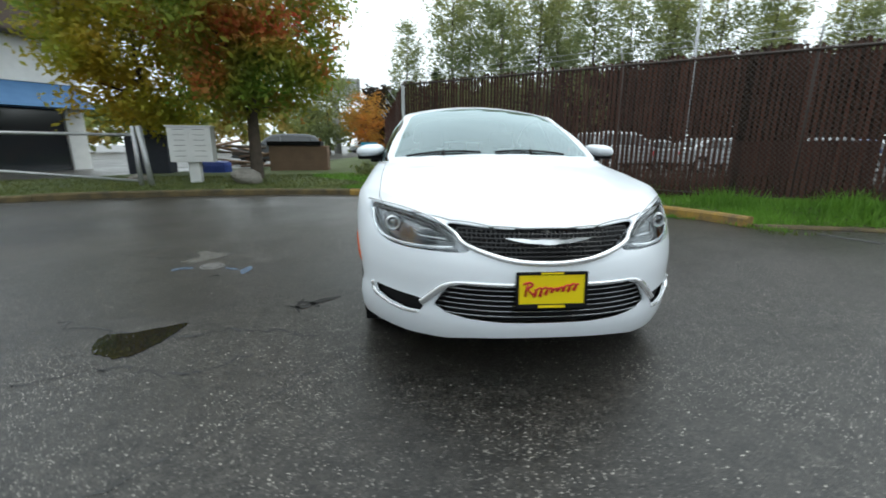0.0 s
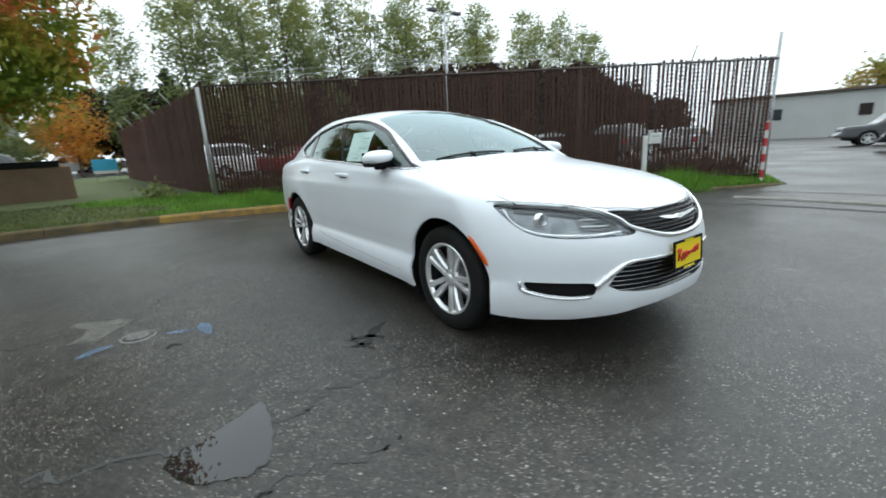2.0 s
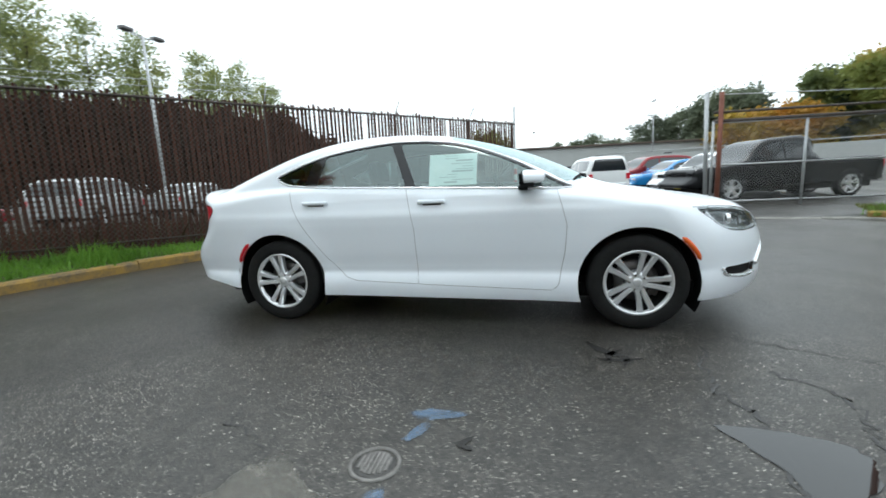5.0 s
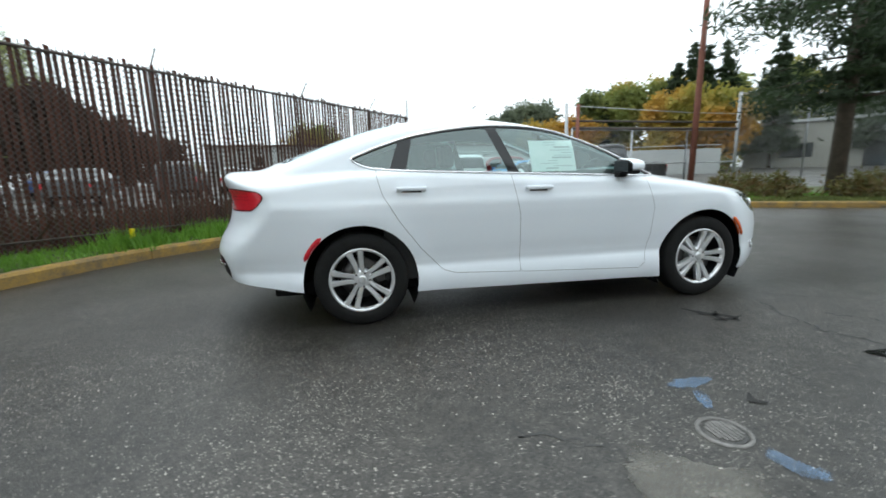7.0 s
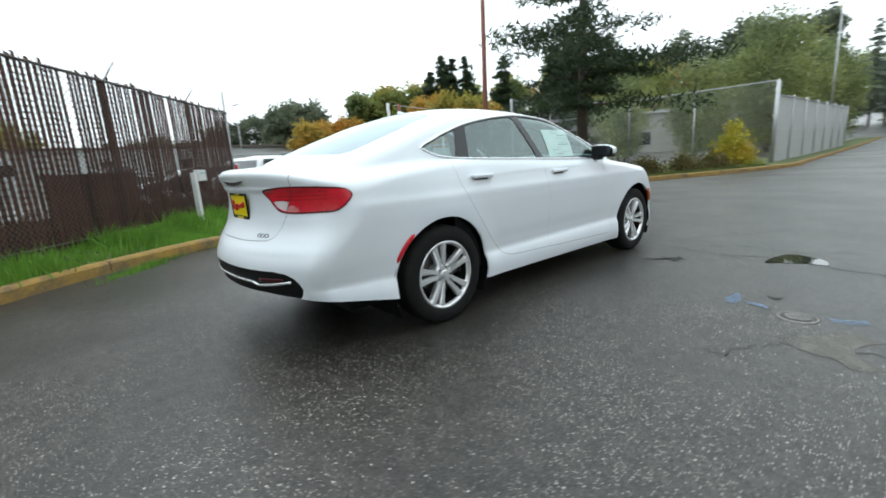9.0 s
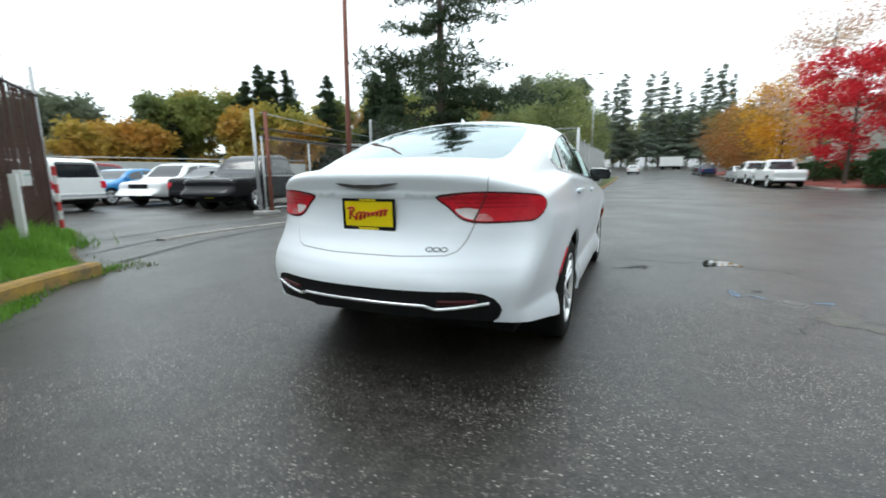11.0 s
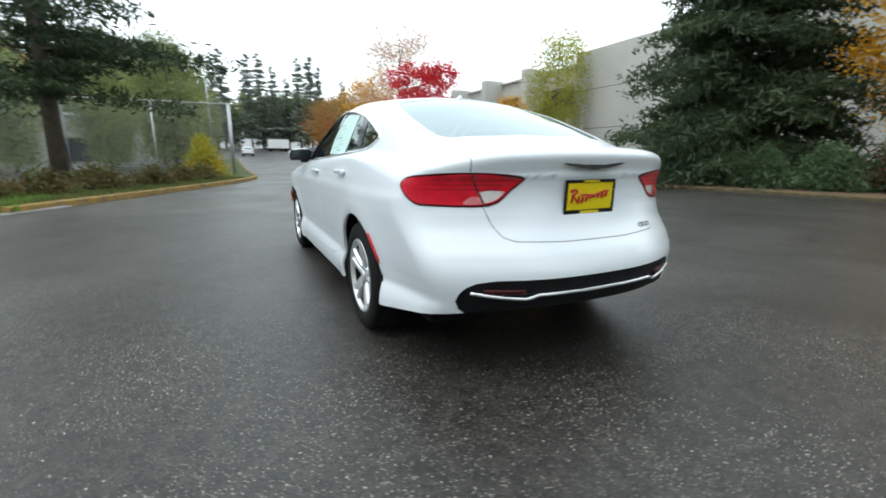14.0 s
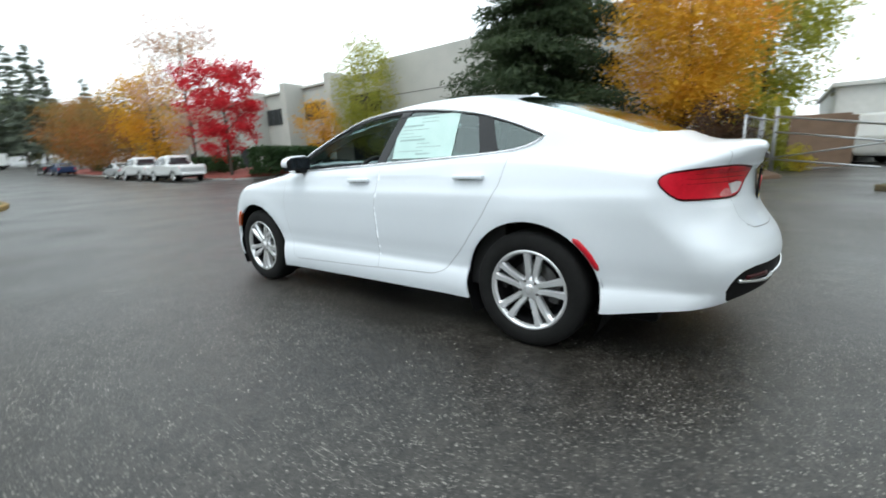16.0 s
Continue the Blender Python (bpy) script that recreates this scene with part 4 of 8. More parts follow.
        part("tail_lens", thicken(region_mesh(sh, ["tail_lens"], M_REDLENS, s, 0.004), 0.008), tl, "bright red lens")
        part("pink_lens", thicken(region_mesh(sh, ["pink_lens"], M_PINKLENS, s, 0.004), 0.008), tl, "pinkish clear corner")
        part("backup_lens", thicken(region_mesh(sh, ["backup_lens"], M_CLEARLENS, s, 0.003), 0.008), tl, "pale clear backup lens")
        part("lamp_gap", region_mesh(sh, ["tail_split"], M_SEAM, s, -0.002), tl)
        for k in range(3):
            z0 = 0.957 - k * 0.021
            part("lamp_rib", tube(on_rear([(s * u, z0) for u in np.linspace(0.44 + 0.02 * k, 0.80, 14)], 0.003), 0.0022, 6, M_DARKRED), tl)
        # trims along the glass and the lamps
        edge = [tuple(q) for q in on_side(WIN, 0.002, s)]
        part("window_chrome", tube(edge, 0.0085, 6, M_CHROME, closed=True), car, "chrome strip round the side windows")
        # handles, markers, mirrors
        for y0, z0 in ((0.06, 0.944), (1.0, 0.962)):
            c = on_side([(y0, z0)], 0, s)[0]
            h = part("door_handle", box(-0.016, 0.016, -0.105, 0.105, -0.014, 0.014, 0.012, M_PAINT), car, "white door handle")
            h.location = (c[0] + s * 0.018, y0, z0)
            # dark block stands in for the shade behind and under the handle
            part("handle_shade", box(-0.006, 0.004, -0.07, 0.07, -0.03, 0.012, 0.003, M_SEAM), h, "dark block painted as the shade behind the grip").location = (-s * 0.018, 0, -0.006)
        for name, yc, a0, a1, m, lab in (("side_marker", AXLE_F, 148, 118, M_AMBER, "amber side marker lamp"), ("side_reflector", AXLE_R, 34, 62, M_REDLENS, "red side marker")):
            pts, rad = [], []
            for k in range(9):
                a = radians(a0 + (a1 - a0) * k / 8)
                # angle from the upward line, towards the bumper
                d = -1 if yc < 0 else 1
                t = radians(38 + 28 * k / 8)
                pts.append((yc + d * (ARCH_R + 0.016) * math.sin(t), 0.325 + (ARCH_R + 0.016) * math.cos(t)))
                rad.append(0.020 if 0 < k < 8 else 0.013)
            part(name, tube(on_side(pts, -0.012, s), rad, 8, m), car, lab)
        mi = new("door_mirror")
        mi.parent = car
        mi["label"] = "white door mirror on a black arm"
        mi.location = (s * 0.93, -0.62, 1.085)
        bm = bmesh.new()
        bmesh.ops.create_uvsphere(bm, u_segments=28, v_segments=18, radius=1)
        for v in bm.verts:
            x, y, z = v.co
            e = 0.75
            f = lambda q: math.copysign(abs(q) ** e, q)
            v.co = (f(x) * 0.108, f(y) * (0.135 if y < 0 else 0.028), f(z) * (0.052 if z > 0 else 0.04) - 0.012 * x * s)
        for f_ in bm.faces:
            f_.smooth = True
        cap_ = part("mirror_cap", bm, mi, "white cap", M_PAINT)
        part("mirror_base", merged([box(-0.095, 0.095, -0.06, 0.03, -0.062, -0.028, 0.012, M_BLACK), box(-0.13, 0.0, -0.05, 0.02, -0.085, -0.05, 0.012, M_BLACK, pose(0, 0, 0, 0, 0, 0 if s > 0 else 180))]), mi, "black foot")
        hs = bpy.data.meshes.new("mirror_housing")
        bm = bmesh.new()
        bmesh.ops.create_uvsphere(bm, u_segments=28, v_segments=14, radius=1)
        for v in bm.verts:
            x, y, z = v.co
            v.co = (math.copysign(abs(x) ** 0.7, x) * 0.106, 0.012 + y * 0.024, math.copysign(abs(z) ** 0.7, z) * (0.046 if z > 0 else 0.056) - 0.012 * x * s)
        for f_ in bm.faces:
            f_.smooth = True
        bm.to_mesh(hs)
        bm.free()
        hs.materials.append(M_BLACK)
        part("mirror_housing", hs, mi, "black housing rim")
        part("mirror_glass", box(-0.09, 0.09, 0.034, 0.039, -0.045, 0.036, 0.002, M_WINDOWDARK), mi, "dark mirror glass")
        # wheel housings and inner panels
        for yc in (AXLE_F, AXLE_R):
            arc = [(yc + 0.414 * math.cos(a), 0.325 + 0.414 * math.sin(a)) for a in np.linspace(-0.5, math.pi + 0.5, 40)]
            v = [(s * xx, y, z) for y, z in arc for xx in (0.885, 0.50)]
            f = [(2 * k, 2 * k + 1, 2 * k + 3, 2 * k + 2) for k in range(39)] + [tuple(2 * k + 1 for k in range(40))]
            part("wheel_housing", raw("wheel_housing", v, f, M_BLACK), car, "black wheel housing")
        part("door_card", box(min(s * 0.80, s * 0.83), max(s * 0.80, s * 0.83), -0.85, 1.2, 0.3, 1.0, 0.01, M_DASH), car, "dark inner door trim")
    tl_c = rounded([(-0.845, 0.842), (-0.74, 0.838), (-0.62, 0.824), (-0.50, 0.793), (-0.415, 0.743), (-0.365, 0.695), (-0.19, 0.640), (0.0, 0.624), (0.19, 0.640), (0.365, 0.695), (0.415, 0.743), (0.50, 0.793), (0.62, 0.824), (0.74, 0.838), (0.845, 0.842)], 6, False)
    part("grille_chrome", tube(on_front(tl_c, 0.002), [0.0042 + 0.0095 * math.exp(-(abs(p[0]) / 0.44) ** 6) for p in tl_c], 8, M_CHROME), car, "chrome line under the grille and over the lamps")
    lg = rounded([(-0.565, 0.405), (-0.54, 0.43), (-0.495, 0.475), (-0.45, 0.513), (-0.385, 0.530), (-0.2, 0.531), (0, 0.531), (0.2, 0.531), (0.385, 0.530), (0.45, 0.513), (0.495, 0.475), (0.54, 0.43), (0.565, 0.405)], 6, False)
    part("lower_grille_chrome", tube(on_front(lg, -0.001), [0.009 + 0.010 * min(1, max(0, (abs(p[0]) - 0.42) / 0.07)) for p in lg], 8, M_CHROME), car, "chrome frame over the lower grille")
    for s in (-1, 1):
        fg = rounded([(s * 0.82, 0.425), (s * 0.81, 0.378), (s * 0.745, 0.350), (s * 0.66, 0.340), (s * 0.585, 0.350)], 6, False)
        part("fog_chrome", tube(on_front(fg, -0.002), [0.013 if abs(q[0]) > 0.79 else 0.0075 for q in fg], 8, M_CHROME), car, "chrome edge of the fog recess")
    for k in range(6):
        z0 = 0.378 + k * 0.024
        w0 = 0.50 - 0.35 * max(0, z0 - 0.42)
        part("grille_bar", tube(on_front([(x, z0) for x in np.linspace(-w0, w0, 24)], -0.016), 0.0058, 6, M_DARKCHROME, flat=(1.3, 0.7)), car, "grey horizontal bar")
    for k in range(7):
        z0 = 0.648 + k * 0.018
        w0 = np.interp(z0, [0.64, 0.66, 0.69, 0.735, 0.775], [0.17, 0.24, 0.345, 0.395, 0.40])
        part("grille_slat", tube(on_front([(x, z0 + 0.004 * (x / 0.4) ** 2) for x in np.linspace(-w0, w0, 24)], -0.020), 0.0045, 6, M_GLOSSBLACK), car)
    for k in range(-19, 20):
        x0 = 0.021 * k
        hi_, lo_ = 0.762, np.interp(abs(x0), [0.0, 0.17, 0.24, 0.345, 0.40], [0.640, 0.650, 0.664, 0.696, 0.738])
        zz = np.linspace(lo_, hi_, 7)
        part("grille_strut", tube(on_front([(x0 + (0.004 if i % 2 else -0.004), q) for i, q in enumerate(zz)], -0.020), 0.0035, 5, M_GLOSSBLACK), car)
    fe = on_front([(0, 0.712)])[0]
    emblem(car, pose(0, fe[1] - 0.006, 0.715, -24, 0, 0), 0.20)
    re_ = on_rear([(0, 1.022)])[0]
    emblem(car, pose(0, re_[1] + 0.004, 1.018, 0, 0, 180), 0.19, 2.0, M_DARKMETAL)
    plate_parts(car, pose(0, -2.395, 0.515, -4, 0, 0), "black plate frame")
    plate_parts(car, pose(0, 2.342, 0.872, 2, 0, 180), "black plate frame")
    rim_line = rounded([(-0.655, 0.462), (-0.55, 0.444), (-0.43, 0.430), (-0.40, 0.432), (-0.36, 0.445), (-0.33, 0.447), (0, 0.449), (0.33, 0.447), (0.36, 0.445), (0.40, 0.432), (0.43, 0.430), (0.55, 0.444), (0.655, 0.462)], 5, False)
    part("valance_chrome", tube(on_rear(rim_line, 0.004), 0.0085, 8, M_CHROME), car, "chrome line on the rear valance")
    for s in (-1, 1):
        part("rear_reflector", tube(on_rear([(s * x, 0.462 + 0.03 * (x - 0.4)) for x in np.linspace(0.42, 0.60, 8)], -0.002), 0.010, 8, M_DARKRED, flat=(0.6, 1.2)), car, "dark red reflector")
    # model badge as three plain rings
    ring = lambda x0: on_rear([(x0 + 0.016 * math.cos(a), 0.712 + 0.009 * math.sin(a)) for a in np.linspace(0, 2 * math.pi, 18)[:-1]], 0.002)
    part("model_badge", merged([tube(ring(x0), 0.003, 6, M_DARKCHROME, closed=True) for x0 in (-0.355, -0.391, -0.427)]), car, "small chrome model badge")
    # roof fin, wipers
    bm = bmesh.new()
    for y0, h, wd in ((0.0, 0.0, 0.002), (0.05, 0.010, 0.016), (0.11, 0.026, 0.018), (0.15, 0.034, 0.012), (0.165, 0.0, 0.016)):
        for x, z in ((-wd, 0), (-wd * 0.4, h), (wd * 0.4, h), (wd, 0)):
            bm.verts.new((x, y0, z))
    bm.verts.ensure_lookup_table()
    for k in range(4):
        for j in range(3):
            a = k * 4 + j
            bm.faces.new([bm.verts[i] for i in (a, a + 1, a + 5, a + 4)])
    fin = part("roof_fin", bm, car, "white antenna fin", M_PAINT)
    fin.location = on_top([(0, 0.90)], -0.012)[0]
    fin.scale = (0.7, 0.7, 0.7)
    for a, b2 in (((-0.64, -0.965), (-0.12, -1.10)), ((-0.02, -1.105), (0.50, -1.02))):
        pts = on_top([(a[0] + (b2[0] - a[0]) * k / 10, a[1] + (b2[1] - a[1]) * k / 10) for k in range(11)], 0.007)
        part("wiper", merged([tube(pts, 0.008, 6, M_BLACK), tube([pts[5] + [0, -0.05, -0.02], pts[5] + [0, 0, 0.008]], 0.009, 6, M_BLACK)]), car, "black wiper blade")
    # inside
    seat = seat_mesh()
    for x, y in ((-0.38, 0.22), (0.38, 0.22)):
        o = part("front_seat", seat, car, "dark cloth front seat")
        o.location = (x, y, -0.02)
    part("rear_seat", merged([box(-0.66, 0.66, 0.85, 1.35, 0.42, 0.58, 0.06, M_SEAT), box(-0.66, 0.66, -0.07, 0.07, 0, 0.55, 0.05, M_SEAT, pose(0, 1.36, 0.5, -20))] + [box(-0.12, 0.12, -0.05, 0.05, 0, 0.15, 0.04, M_SEAT, pose(x, 1.56, 1.02, -12)) for x in (-0.4, 0, 0.4)]), car, "dark rear bench")
    part("dashboard", merged([box(-0.74, 0.74, -1.05, -0.52, 0.55, 0.96, 0.06, M_DASH), box(0.18, 0.56, -0.6, -0.45, 0.85, 1.0, 0.04, M_DASH)]), car, "dark dashboard")
    part("steering_wheel", merged([tube([(0.185 * math.cos(a), 0, 0.185 * math.sin(a)) for a in np.linspace(0, 2 * math.pi, 40)[:-1]], 0.016, 8, M_DASH, closed=True), box(-0.17, 0.17, -0.015, 0.015, -0.03, 0.03, 0.012, M_DASH), box(-0.06, 0.06, -0.03, 0.02, -0.06, 0.06, 0.02, M_DASH)]), car, "black steering wheel").matrix_basis = pose(0.38, -0.36, 0.93, -24, 0, 0)
    part("floor_pan", box(-0.70, 0.70, -1.85, 2.0, 0.2, 0.30, 0.02, M_BLACK), car, "black underbody")
    part("parcel_shelf", box(-0.62, 0.62, 1.5, 2.1, 0.98, 1.03, 0.01, M_DASH), car, "dark parcel shelf")
    roof_in = [f for f, l in zip(sh.f, sh.lab) if l == "shell" and min(sh.v[i][2] for i in f) > 1.06 and -0.7 < sh.v[f[0]][1] < 1.5]
    keep = sh.lab
    inner = set(roof_in)
    sh.lab = ["roof" if f in inner else "none" for f in sh.f]
    part("headliner", region_mesh(sh, ["roof"], mat("headliner_cloth", (0.45, 0.45, 0.43), (0.5, 0.5, 0.48), rough=0.95), -1, -0.03, True), car, "grey headliner")
    sh.lab = keep
    # window stickers
    def sticker(s, y0, y1, z0, z1):
        g = on_side([(y0 + (y1 - y0) * i / 6, z0 + (z1 - z0) * j / 4) for i in range(7) for j in range(5)], -0.005, s)
        f = [(i * 5 + j, i * 5 + j + 1, i * 5 + j + 6, i * 5 + j + 5) for i in range(6) for j in range(4)]
        o = part("window_sticker", raw("window_sticker", g, f, M_STICKER), car, "pale green window sticker with fine print")
        bars = []
        rnd = random.Random(5)
        for k in range(11):
            zz = z0 + (z1 - z0) * (0.08 + 0.085 * k)
            a = y0 + (y1 - y0) * rnd.choice((0.06, 0.08, 0.4))
            b = a + (y1 - y0) * rnd.uniform(0.2, 0.5)
            hh = 0.004 if k % 4 else 0.010
            q = on_side([(a, zz), (b, zz), (b, zz + hh), (a, zz + hh)], -0.0035, s)
            bars.append(raw("bar", q, [(0, 1, 2, 3)], M_INK))
        part("print", merged(bars), o, "grey print bars")
    sticker(-1, -0.27, 0.09, 1.055, 1.285)
    sticker(1, 0.335, 0.83, 1.08, 1.35)
    wm = wheel_meshes()
    add_wheels(car, [(-0.80, AXLE_F, 0.333, 20), (-0.80, AXLE_R, 0.333, -12), (0.80, AXLE_F, 0.333, 33), (0.80, AXLE_R, 0.333, 8)], wm)
    return car, sh, wm


sedan, SHEET, WHEEL = build_sedan()

# ---- ground details ----


def gz(x, y):
    return float(ground_z(x, y))


def strip_normals(p):
    d = np.gradient(p, axis=0)
    n = np.column_stack([-d[:, 1], d[:, 0]])
    return n / (np.linalg.norm(n, axis=1)[:, None] + 1e-9)


def kerb(points, label, width=0.16, height=0.14, step=1.6, stone=M_KERB):
    """Kerb stones laid end to end along a curve; each stone is a part."""
    line = rounded(points, 8, False)
    seg = np.concatenate([[0], np.cumsum(np.linalg.norm(np.diff(line, axis=0), axis=1))])
    total = seg[-1]
    root = thing("kerb", label, "kerb", kind="structure")
    n = max(1, int(total / step))
    rnd = random.Random(int(total * 100))
    for k in range(n):
        a, b = total * k / n + 0.006, total * (k + 1) / n - 0.006
        s = np.linspace(a, b, 5)
        p = np.column_stack([np.interp(s, seg, line[:, 0]), np.interp(s, seg, line[:, 1])])
        nn = strip_normals(p)
        dz = rnd.uniform(-0.012, 0.008)
        v = []
        for q, m in zip(p, nn):
            z0 = gz(*q)
            for off, z in ((0, -0.05), (0.0, height - 0.03), (0.025, height), (width - 0.02, height), (width, height - 0.02), (width, -0.05)):
                v.append((q[0] + m[0] * off, q[1] + m[1] * off, z0 + z + dz))
        f = [(i * 6 + j, i * 6 + j + 1, i * 6 + j + 7, i * 6 + j + 6) for i in range(4) for j in range(5)] + [(0, 1, 2, 3, 4, 5), tuple(24 + j for j in (5, 4, 3, 2, 1, 0))]
        bare = p[:, 0].mean() < -1.9 + rnd.uniform(-0.9, 0.9) and p[0, 1] > 3
        part("kerb_stone", raw("kerb_stone", v, f, M_KERBDARK if bare else stone), root)
    return line


def slab(name, outline, z, material, label, category, kind="structure", lift=None):
    """A flat area with a shallow edge, cut from one outline; lift gives the height by place."""
    bm = bmesh.new()
    vs = [bm.verts.new((x, y, 0)) for x, y in outline]
    bm.faces.new(vs)
    bmesh.ops.triangulate(bm, faces=bm.faces[:])
    for _ in range(3):
        bmesh.ops.subdivide_edges(bm, edges=[e for e in bm.edges if e.calc_length() > 1.2], cuts=1)
    bmesh.ops.triangulate(bm, faces=bm.faces[:])
    for v in bm.verts:
        v.co.z = gz(v.co.x, v.co.y) + (lift(v.co.x, v.co.y) if lift else z)
    bm.normal_update()
    if sum(f.normal.z for f in bm.faces) < 0:
        bmesh.ops.reverse_faces(bm, faces=bm.faces[:])
    for f in bm.faces:
        f.smooth = True
    rim = [e for e in bm.edges if e.is_boundary]
    low = bmesh.ops.extrude_edge_only(bm, edges=rim)["geom"]
    for v in low:
        if isinstance(v, bmesh.types.BMVert):
            v.co.z -= 0.35
    bmesh.ops.recalc_face_normals(bm, faces=bm.faces[:])
    me = bpy.data.meshes.new(name)
    bm.to_mesh(me)
    bm.free()
    me.materials.append(material)
    return tagged(new(name, me), label, category, kind=kind)


FENCE_A, FENCE_B = np.array([-0.83, 7.75]), np.array([8.5, -0.08])


def fence_side(x, y):
    """Distance in front of the slatted fence."""
    d = FENCE_B - FENCE_A
    n = np.array([d[1], -d[0]]) / np.linalg.norm(d)
    return (x - FENCE_A[0]) * n[0] + (y - FENCE_A[1]) * n[1]


def verge_a_z(x, y):
    k = kerb_a
    d = np.min(np.hypot(k[:, 0] - x, k[:, 1] - y))
    e = np.array([8.7, -0.5]) - [3.95, 1.75]
    m = ((x - 3.95) * -e[1] + (y - 1.75) * e[0]) / np.linalg.norm(e)
    return (0.12 + 0.16 * min(1.0, d / 2.2)) * min(1.0, max(-0.02, m / 0.7)) if x > 3.2 else 0.12 + 0.16 * min(1.0, d / 2.2)


KERB_A = [(-9.6, 4.1), (-8.9, 4.7), (-7.7, 5.35), (-6.0, 5.75), (-4.2, 6.0), (-2.4, 5.95), (-0.6, 5.55), (1.0, 4.95), (2.2, 4.25), (3.1, 3.35), (3.65, 2.5), (3.95, 1.95), (4.12, 1.5)]
kerb_a = kerb(KERB_A, "worn concrete kerb with flaking yellow paint")
ka = rounded(KERB_A, 6, False)
kerb([(4.2, 1.40), (5.0, 1.22), (5.7, 0.98), (6.9, 0.40), (8.5, -0.42)], "low bare kerb at the end of the verge", height=0.05, stone=M_KERBDARK)
slab("verge", [tuple(p + q * 0.13) for p, q in zip(ka, strip_normals(ka))] + [(5.6, 1.05), (8.7, -0.5), (9.5, 1.0), (0.5, 9.0), (-0.5, 30), (-4.5, 30), (-6.0, 14), (-9.0, 9.0), (-10.5, 6.0)], 0.12, M_GRASS, "short green grass verge behind the kerb", "grass", lift=verge_a_z)
KERB_B = [(5.3, -6.6), (4.9, -7.5), (4.2, -8.9), (3.3, -10.7), (2.3, -12.8), (1.35, -15.0), (0.75, -16.8), (0.45, -18.6), (0.55, -21.0), (0.6, -26), (0.6, -34), (0.6, -45), (0.6, -60)]
kerb_b = kerb(KERB_B, "yellow-painted kerb round the planted corner", step=2.2)
kb = rounded(KERB_B, 6, False)
slab("verge", [tuple(p + q * 0.13) for p, q in zip(kb, strip_normals(kb))] + [(2.5, -60), (2.5, -24), (6.5, -19), (9.3, -14), (8.7, -10.4), (7.0, -8.6), (6.0, -7.2)], 0.13, M_GRASS, "grassy planted corner with low shrubs", "grass", lift=lambda x, y: 0.13)
KERB_C = [(-12.4, 1.6), (-12.6, -0.5), (-12.4, -3.5), (-11.8, -5.6), (-11.2, -7.0), (-11.4, -8.6), (-12.5, -9.8), (-14.5, -10.2)]
kerb([p for p in KERB_C[::-1]], "low leaf-strewn concrete kerb", step=2.0, height=0.10, stone=M_KERBDARK)
kc = rounded(KERB_C[::-1], 6, False)
slab("verge", [tuple(p + q * 0.13) for p, q in zip(kc, strip_normals(kc))] + [(-13.5, 2.6), (-22, 1.5), (-24, -3.0), (-24, -10.5)], 0.1, M_SOIL, "leaf litter under the conifer", "ground", lift=lambda x, y: 0.10)
slab("planting_bank", [(-12.0, -27.5), (-13.5, -27), (-19, -25.5), (-20, -29), (-20, -75), (-12.0, -75)], 0.2, M_MULCH, "bank covered in fallen red leaves", "ground", lift=lambda x, y: 0.10 + 0.5 * min(1, max(0, (-12.0 - x) / 3)))

kerb([(-11.85, -75), (-11.85, -50), (-11.85, -30), (-11.95, -27.7), (-13.4, -26.85), (-19.2, -25.3)], "pale concrete kerb of the planted bank", height=0.12, step=4.0, stone=M_CONCRETE)


def blades(name, spots, h0, h1, w, material, label, seed, base):
    r = np.random.default_rng(seed)
    n = len(spots)
    a = r.uniform(0, 2 * np.pi, n)
    h = r.uniform(h0, h1, n)
    lean = r.normal(0, 0.35, (n, 2)) * h[:, None]
    z = np.array([base(*p) for p in spots])
    c, s = np.cos(a) * w, np.sin(a) * w
    v = np.empty((n, 3, 3))
    v[:, 0] = np.column_stack([spots[:, 0] - c, spots[:, 1] - s, z])
    v[:, 1] = np.column_stack([spots[:, 0] + c, spots[:, 1] + s, z])
    v[:, 2] = np.column_stack([spots[:, 0] + lean[:, 0], spots[:, 1] + lean[:, 1], z + h])
    me = raw(name, v.reshape(-1, 3), np.arange(3 * n).reshape(-1, 3), material)
    return tagged(new(name, me), label, "grass", kind="stuff")


def band_spots(line, lo, hi, n, seed):
    r = np.random.default_rng(seed)
    seg = np.concatenate([[0], np.cumsum(np.linalg.norm(np.diff(line, axis=0), axis=1))])
    s = r.uniform(0, seg[-1], n)
    nn = strip_normals(line)
    off = r.uniform(lo, hi, n)
    cols = [np.interp(s, seg, line[:, k]) + np.interp(s, seg, nn[:, k]) * off for k in (0, 1)]
    return np.column_stack(cols)


sp = band_spots(kerb_a, 0.15, 2.6, 42000, 3)
sp = sp[fence_side(sp[:, 0], sp[:, 1]) > -0.2]
dull = sp[:, 0] < -2.6 + np.sin(sp[:, 1] * 2.1) * 0.8
blades("grass", sp[~dull], 0.04, 0.12, 0.008, M_BLADE, "bright green uneven grass along the fence", 4, verge_a_z)
blades("grass", sp[dull][::2], 0.02, 0.08, 0.009, M_DRYBLADE, "thin dull grass with bare earth under the maples", 14, verge_a_z)
r6 = np.random.default_rng(66)
tuft = np.array([(0.9, 5.6), (2.6, 4.45), (3.4, 3.7), (4.6, 2.7), (5.8, 1.6), (-0.2, 6.3), (6.9, 0.7)])
sp = tuft[r6.integers(0, len(tuft), 2600)] + r6.normal(0, 0.22, (2600, 2))
blades("weeds", sp, 0.10, 0.30, 0.012, M_BLADE, "taller weed tufts in the grass", 15, verge_a_z)
